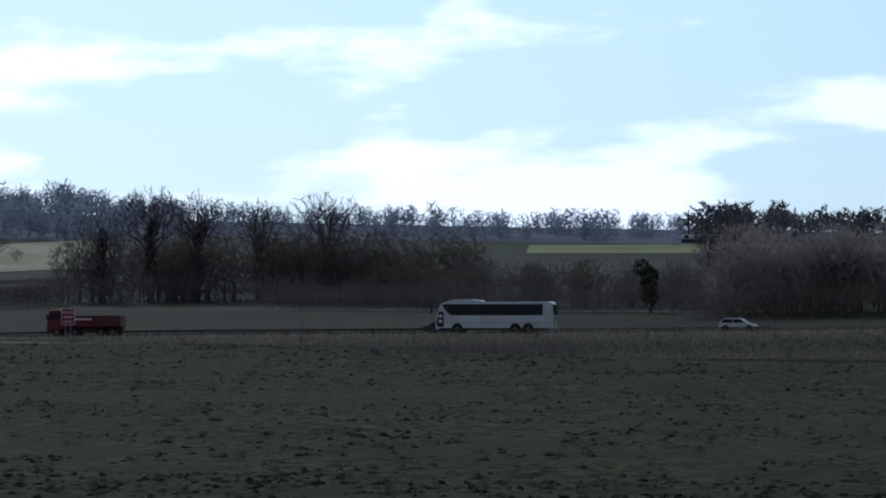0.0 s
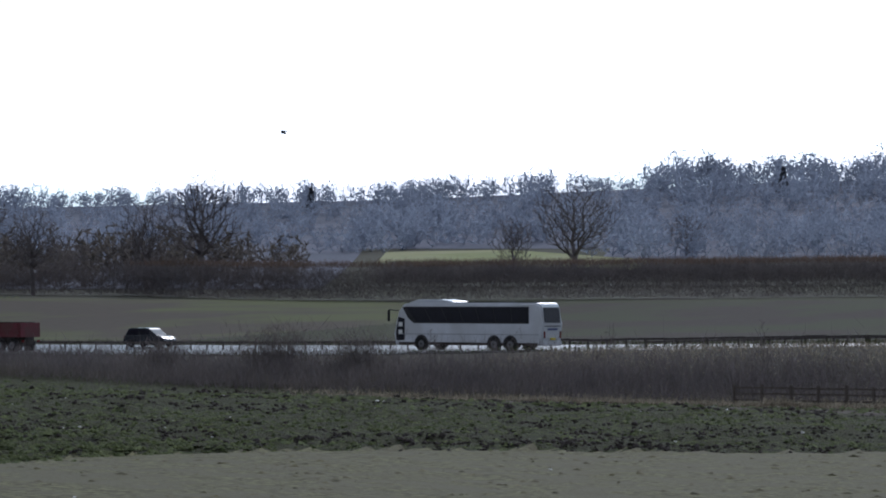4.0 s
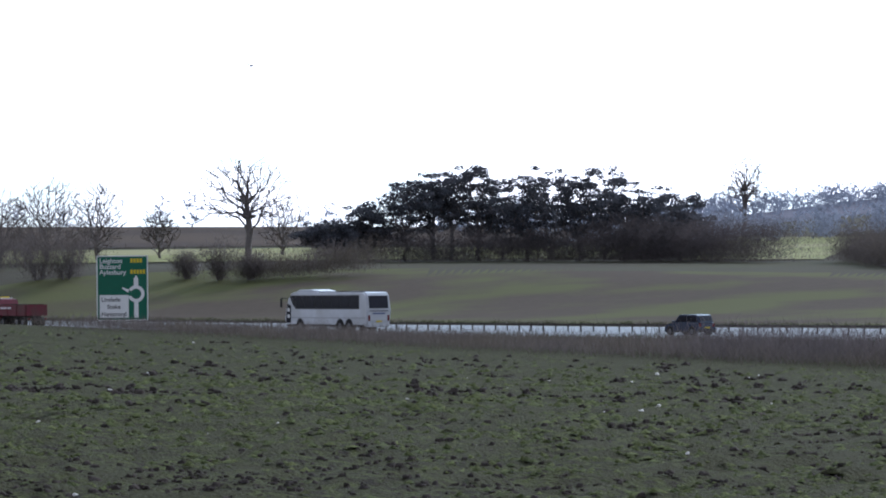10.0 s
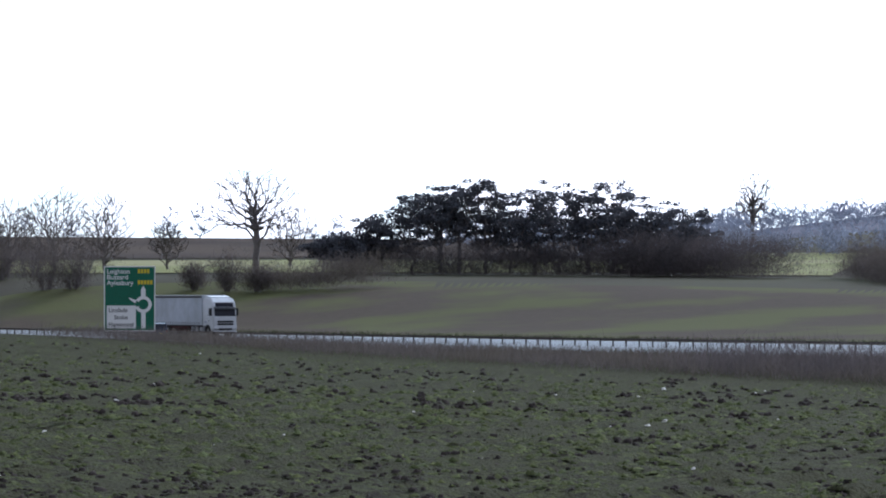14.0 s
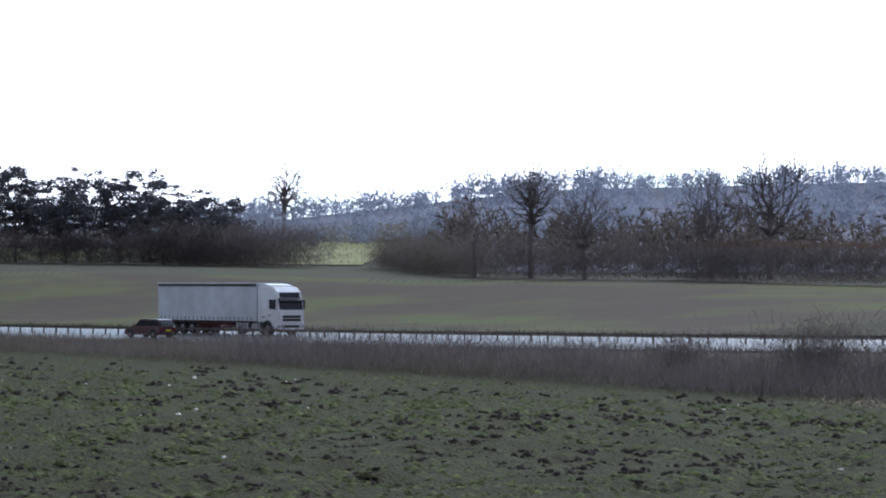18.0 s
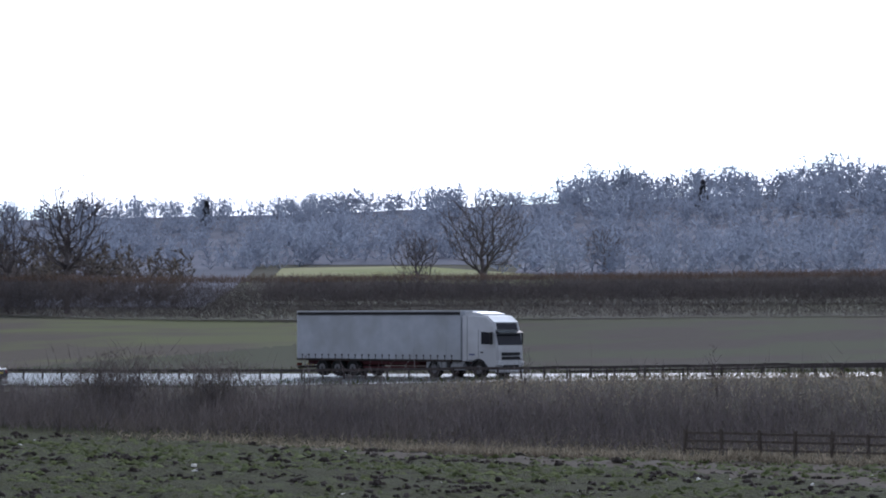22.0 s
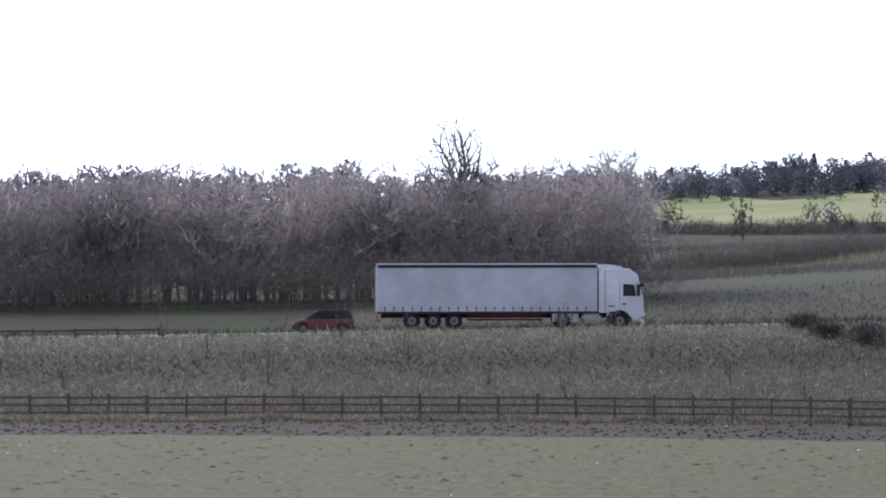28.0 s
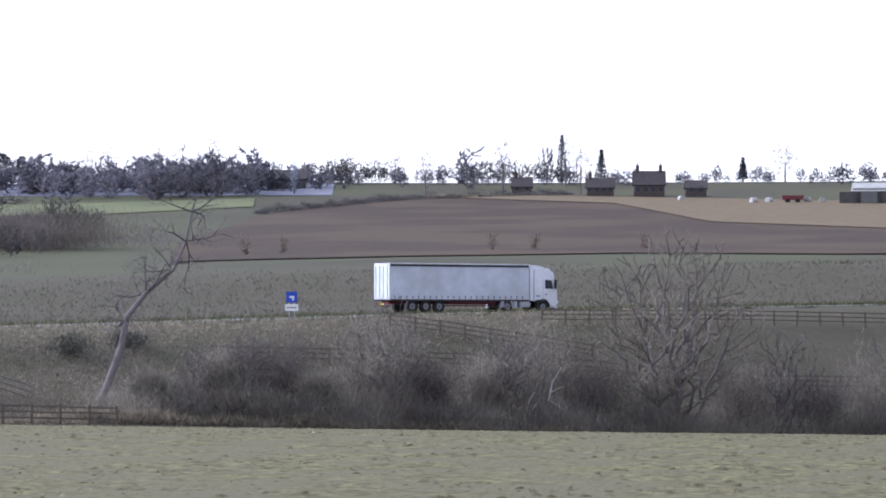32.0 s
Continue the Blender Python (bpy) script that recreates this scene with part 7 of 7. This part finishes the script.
HATCH = [(0.02, 0.0), (0.10, 0.86), (0.20, 1.0), (0.52, 1.0), (0.60, 0.92), (0.78, 0.0)]
SALOON = [(0.10, 0.0), (0.27, 0.88), (0.36, 1.0), (0.53, 1.0), (0.60, 0.92), (0.77, 0.0)]
ESTATE = [(0.01, 0.0), (0.07, 0.88), (0.14, 1.0), (0.52, 1.0), (0.60, 0.92), (0.76, 0.0)]
BOXY = [(0.01, 0.0), (0.03, 0.92), (0.08, 1.0), (0.62, 1.0), (0.70, 0.9), (0.86, 0.0)]
coach = build_coach()
tipper = build_tipper()
lorry = build_lorry()
suv = build_car("car", car_paint("dark_blue_paint", (0.025, 0.035, 0.07)), 3.9, 1.62, ESTATE, "dark blue compact car seen from behind", wheel_r=0.34)
estate = build_car("car", car_paint("dark_red_paint", (0.045, 0.008, 0.014)), 4.3, 1.5, ESTATE, "dark red estate car on the near lane")
saloon = build_car("car", car_paint("dark_grey_paint", (0.03, 0.033, 0.045)), 4.5, 1.42, SALOON, "dark grey saloon car with shining roof")
hatch = build_car("car", car_paint("black_paint", (0.018, 0.022, 0.03)), 4.2, 1.6, HATCH, "dark hatchback driving behind the coach")
van = build_car("minibus_van", car_paint("slate_blue_paint", (0.035, 0.040, 0.055)), 5.0, 1.98, BOXY, "dark slate minibus van with pale roof", "van", 0.56, 0.33, 1.9, M_WHITEPAINT)
mini = build_car("car", car_paint("bright_red_paint", (0.10, 0.008, 0.02)), 3.7, 1.42, HATCH, "small red hatchback with a dark roof", roof_paint=M_BLACK)
dark_car = build_car("car", car_paint("charcoal_paint", (0.02, 0.022, 0.03)), 4.4, 1.42, SALOON, "charcoal saloon car on the far lane")
white_car = build_car("car", car_paint("white_paint", (0.6, 0.61, 0.62)), 4.4, 1.40, SALOON, "white saloon car on the far lane")
silver_car = build_car("car", car_paint("silver_paint", (0.5, 0.52, 0.54)), 4.1, 1.45, HATCH, "silver-white hatchback on the far lane")

bird = new("bird")
part("bird_body", rod((-0.22, 0, 0), (0.2, 0, 0.02), 0.05, 0.07, 8), M_BLACK, bird)
part("tail", prism([(-0.4, 0.0), (-0.2, 0.02), (-0.2, -0.02)], -0.06, 0.06), M_BLACK, bird)
part("head", rod((0.18, 0, 0.02), (0.3, 0, 0.04), 0.06, 0.02, 8), M_BLACK, bird)
left_wing = part("wing", prism([(-0.12, 0.0), (0.12, 0.0), (0.05, 0.015), (-0.1, 0.015)], 0.03, 0.5), M_BLACK, bird)
right_wing = part("wing", prism([(-0.12, 0.0), (0.12, 0.0), (0.05, 0.015), (-0.1, 0.015)], -0.5, -0.03), M_BLACK, bird)
for wing in bird.children:
    wing.data.transform(Matrix.Scale(0.55, 4))
tagged(bird, "black crow flying across the pale sky", "bird")


def drive(ob, rows, side, back, skew=0.0):
    """Keys ob along the road: rows of (seconds, x); back: it heads to the left, towards -x."""
    keys = []
    for t, x in rows:
        px, py, pz, turn = road_at(x, side)
        turn += skew * min(1.0, max(0.0, (-40 - x) / 60))
        turn += 1.15 * -skew * min(1.0, max(0.0, (x - 55) / 40))
        keys.append((t, pose(px, py, pz + 0.06, 0, 0, turn + (180 if back else 0))))
    walk(ob, keys)


def motions():
    drive(coach, [(0, -55.0), (0.5, -66.3), (1, -77.5), (1.5, -87.3), (2, -97.2), (2.5, -106.8), (3, -118.3), (3.5, -129.7), (4, -141.2), (4.5, -152.5), (5, -161.0), (5.5, -170.5), (6, -180.8), (6.5, -190.5), (7, -200.2), (7.5, -209.5), (8, -218.8), (8.5, -227.8), (9, -237.2), (9.5, -246.5), (10, -256.2), (10.5, -265.5), (11, -275.8), (11.5, -285.2), (12, -296.5), (12.5, -305.2), (13, -314.2), (13.5, -323.5), (14, -330.9), (14.5, -338.6), (15, -346.3), (15.5, -354.0), (16, -361.8), (16.5, -369.5), (32, -505.0)], -7, True)
    drive(tipper, [(0, -100.8), (0.5, -110.8), (1, -122.0), (1.5, -131.2), (2, -141.0), (2.5, -149.8), (3, -162.0), (3.5, -174.3), (4, -186.5), (4.5, -198.5), (5, -210.2), (5.5, -220.2), (6, -230.8), (6.5, -239.0), (7, -249.5), (7.5, -259.2), (8, -270.0), (8.5, -280.8), (9, -291.8), (9.5, -303.2), (10, -314.8), (10.5, -328.3), (11, -341.3), (11.5, -354.4), (12, -367.4), (12.5, -380.5), (13, -393.5), (32, -505.0)], -7, True)
    drive(lorry, [(0, -505.0), (11, -347.3), (11.5, -338.3), (12, -328.8), (12.5, -320.4), (13, -311.9), (13.5, -303.2), (14, -293.3), (14.5, -283.4), (15, -273.5), (15.5, -263.8), (16, -254.5), (16.5, -245.5), (17, -236.5), (17.5, -228.5), (18, -219.5), (18.5, -211.2), (19, -201.2), (19.5, -193.0), (20, -183.2), (20.5, -174.0), (21, -163.5), (21.5, -154.0), (22, -142.8), (22.5, -132.8), (23, -121.0), (23.5, -110.8), (24, -98.8), (24.5, -88.2), (25, -76.6), (25.5, -64.7), (26, -52.7), (26.5, -40.5), (27, -28.0), (27.5, -15.4), (28, -2.5), (28.5, 9.8), (29, 22.5), (29.5, 35.4), (30, 47.8), (30.5, 59.6), (31, 71.8), (31.5, 83.5), (32, 96.0)], 0, False, -7.0)
    drive(suv, [(0, 60.0), (4, -72.0), (8, -175.4), (8.5, -184.9), (9, -194.5), (9.5, -203.5), (10, -212.5), (10.5, -222.2), (11, -231.2), (11.5, -240.8), (12, -249.8), (12.5, -259.0), (13, -268.8), (13.5, -279.2), (14, -289.3), (14.5, -299.5), (15, -309.7), (15.5, -319.9), (16, -330.1), (16.5, -340.3), (32, -505.0)], -7, True)
    drive(estate, [(0, 168.8), (15.5, -167.7), (16, -178.6), (16.5, -189.5), (17, -200.0), (17.5, -210.8), (18, -220.9), (18.5, -230.8), (19, -240.6), (19.5, -250.4), (20, -260.2), (20.5, -270.0), (21, -279.8), (21.5, -289.6), (32, -495.6)], -7, True)
    drive(saloon, [(0, 258.1), (19.5, -122.2), (20, -131.9), (20.5, -141.5), (21, -151.8), (21.5, -161.0), (22, -170.9), (22.5, -180.7), (23, -190.4), (23.5, -200.2), (24, -209.9), (24.5, -219.7), (32, -365.9)], -7, True)
    drive(hatch, [(0, -291.2), (4, -176.2), (4.5, -161.9), (5, -147.5), (5.5, -133.1), (6, -118.8), (6.5, -104.4), (7, -90.0), (7.5, -75.6), (8, -61.3), (32, 405.0)], 0, False)
    drive(van, [(0, 405.0), (23, -68.5), (23.5, -79.2), (24, -90.0), (24.5, -100.8), (25, -111.3), (25.5, -122.0), (26, -132.6), (26.5, -143.3), (27, -154.0), (27.5, -164.7), (32, -260.9)], -7, True)
    drive(mini, [(0, 405.0), (27, 21.7), (27.5, 4.0), (28, -14.2), (28.5, -31.4), (29, -49.1), (29.5, -66.8), (30, -84.5), (30.5, -102.2), (31, -119.9), (32, -155.3)], -7, True)
    drive(dark_car, [(0, -62.5), (0.4, -54.0), (0.6, -48.0), (1, -34.0), (1.5, -19.3), (2, -3.4), (2.5, 12.5), (3, 28.5), (3.5, 44.4), (32, 405.0)], 0, False)
    drive(white_car, [(0, -54.1), (0.5, -43.2), (1, -33.2), (1.5, -22.7), (2, -12.3), (2.5, -1.8), (3, 8.7), (3.5, 19.1), (32, 405.0)], 0, False)
    drive(silver_car, [(0, -30.0), (0.5, -23.4), (1, -16.4), (1.5, -9.4), (2, -2.4), (2.5, 4.6), (3, 11.6), (32, 405.0)], 0, False)
    flight = [(0, -39.0, 88.7, 14.3), (4.5, -84.0, 48.7, 14.3), (4.8, -89.4, 53.4, 15.9), (5, -93.3, 56.0, 16.6), (6.5, -96.6, 52.7, 16.0), (7, -98.6, 48.8, 14.3), (7.5, -100.5, 44.7, 13.7), (8, -102.2, 40.8, 13.9), (9, -104.9, 33.2, 14.8), (9.5, -105.9, 29.9, 15.1), (10, -113.5, 28.5, 15.6), (10.5, -120.9, 27.7, 15.9), (11, -128.1, 27.5, 16.3), (12, -141.2, 33.1, 16.6), (12.5, -146.9, 39.2, 16.6), (13, -151.8, 47.4, 16.5), (13.5, -156.4, 55.6, 16.9), (20, -330.0, 150.0, 32.0), (32, -420.0, 260.0, 34.0)]
    rows = []
    for i, (t, x, y, z) in enumerate(flight):
        ax, ay = flight[max(0, i - 1)][1:3]
        bx, by = flight[min(len(flight) - 1, i + 1)][1:3]
        rows.append((t, pose(x, y, z, 0, 0, math.degrees(math.atan2(by - ay, bx - ax)))))
    walk(bird, rows)
    beat = [k * 0.2 for k in range(161)]
    walk(left_wing, [(t, pose(0, 0, 0, 25 * math.sin(t * 9.0), 0, 0)) for t in beat])
    walk(right_wing, [(t, pose(0, 0, 0, -25 * math.sin(t * 9.0), 0, 0)) for t in beat])


motions()
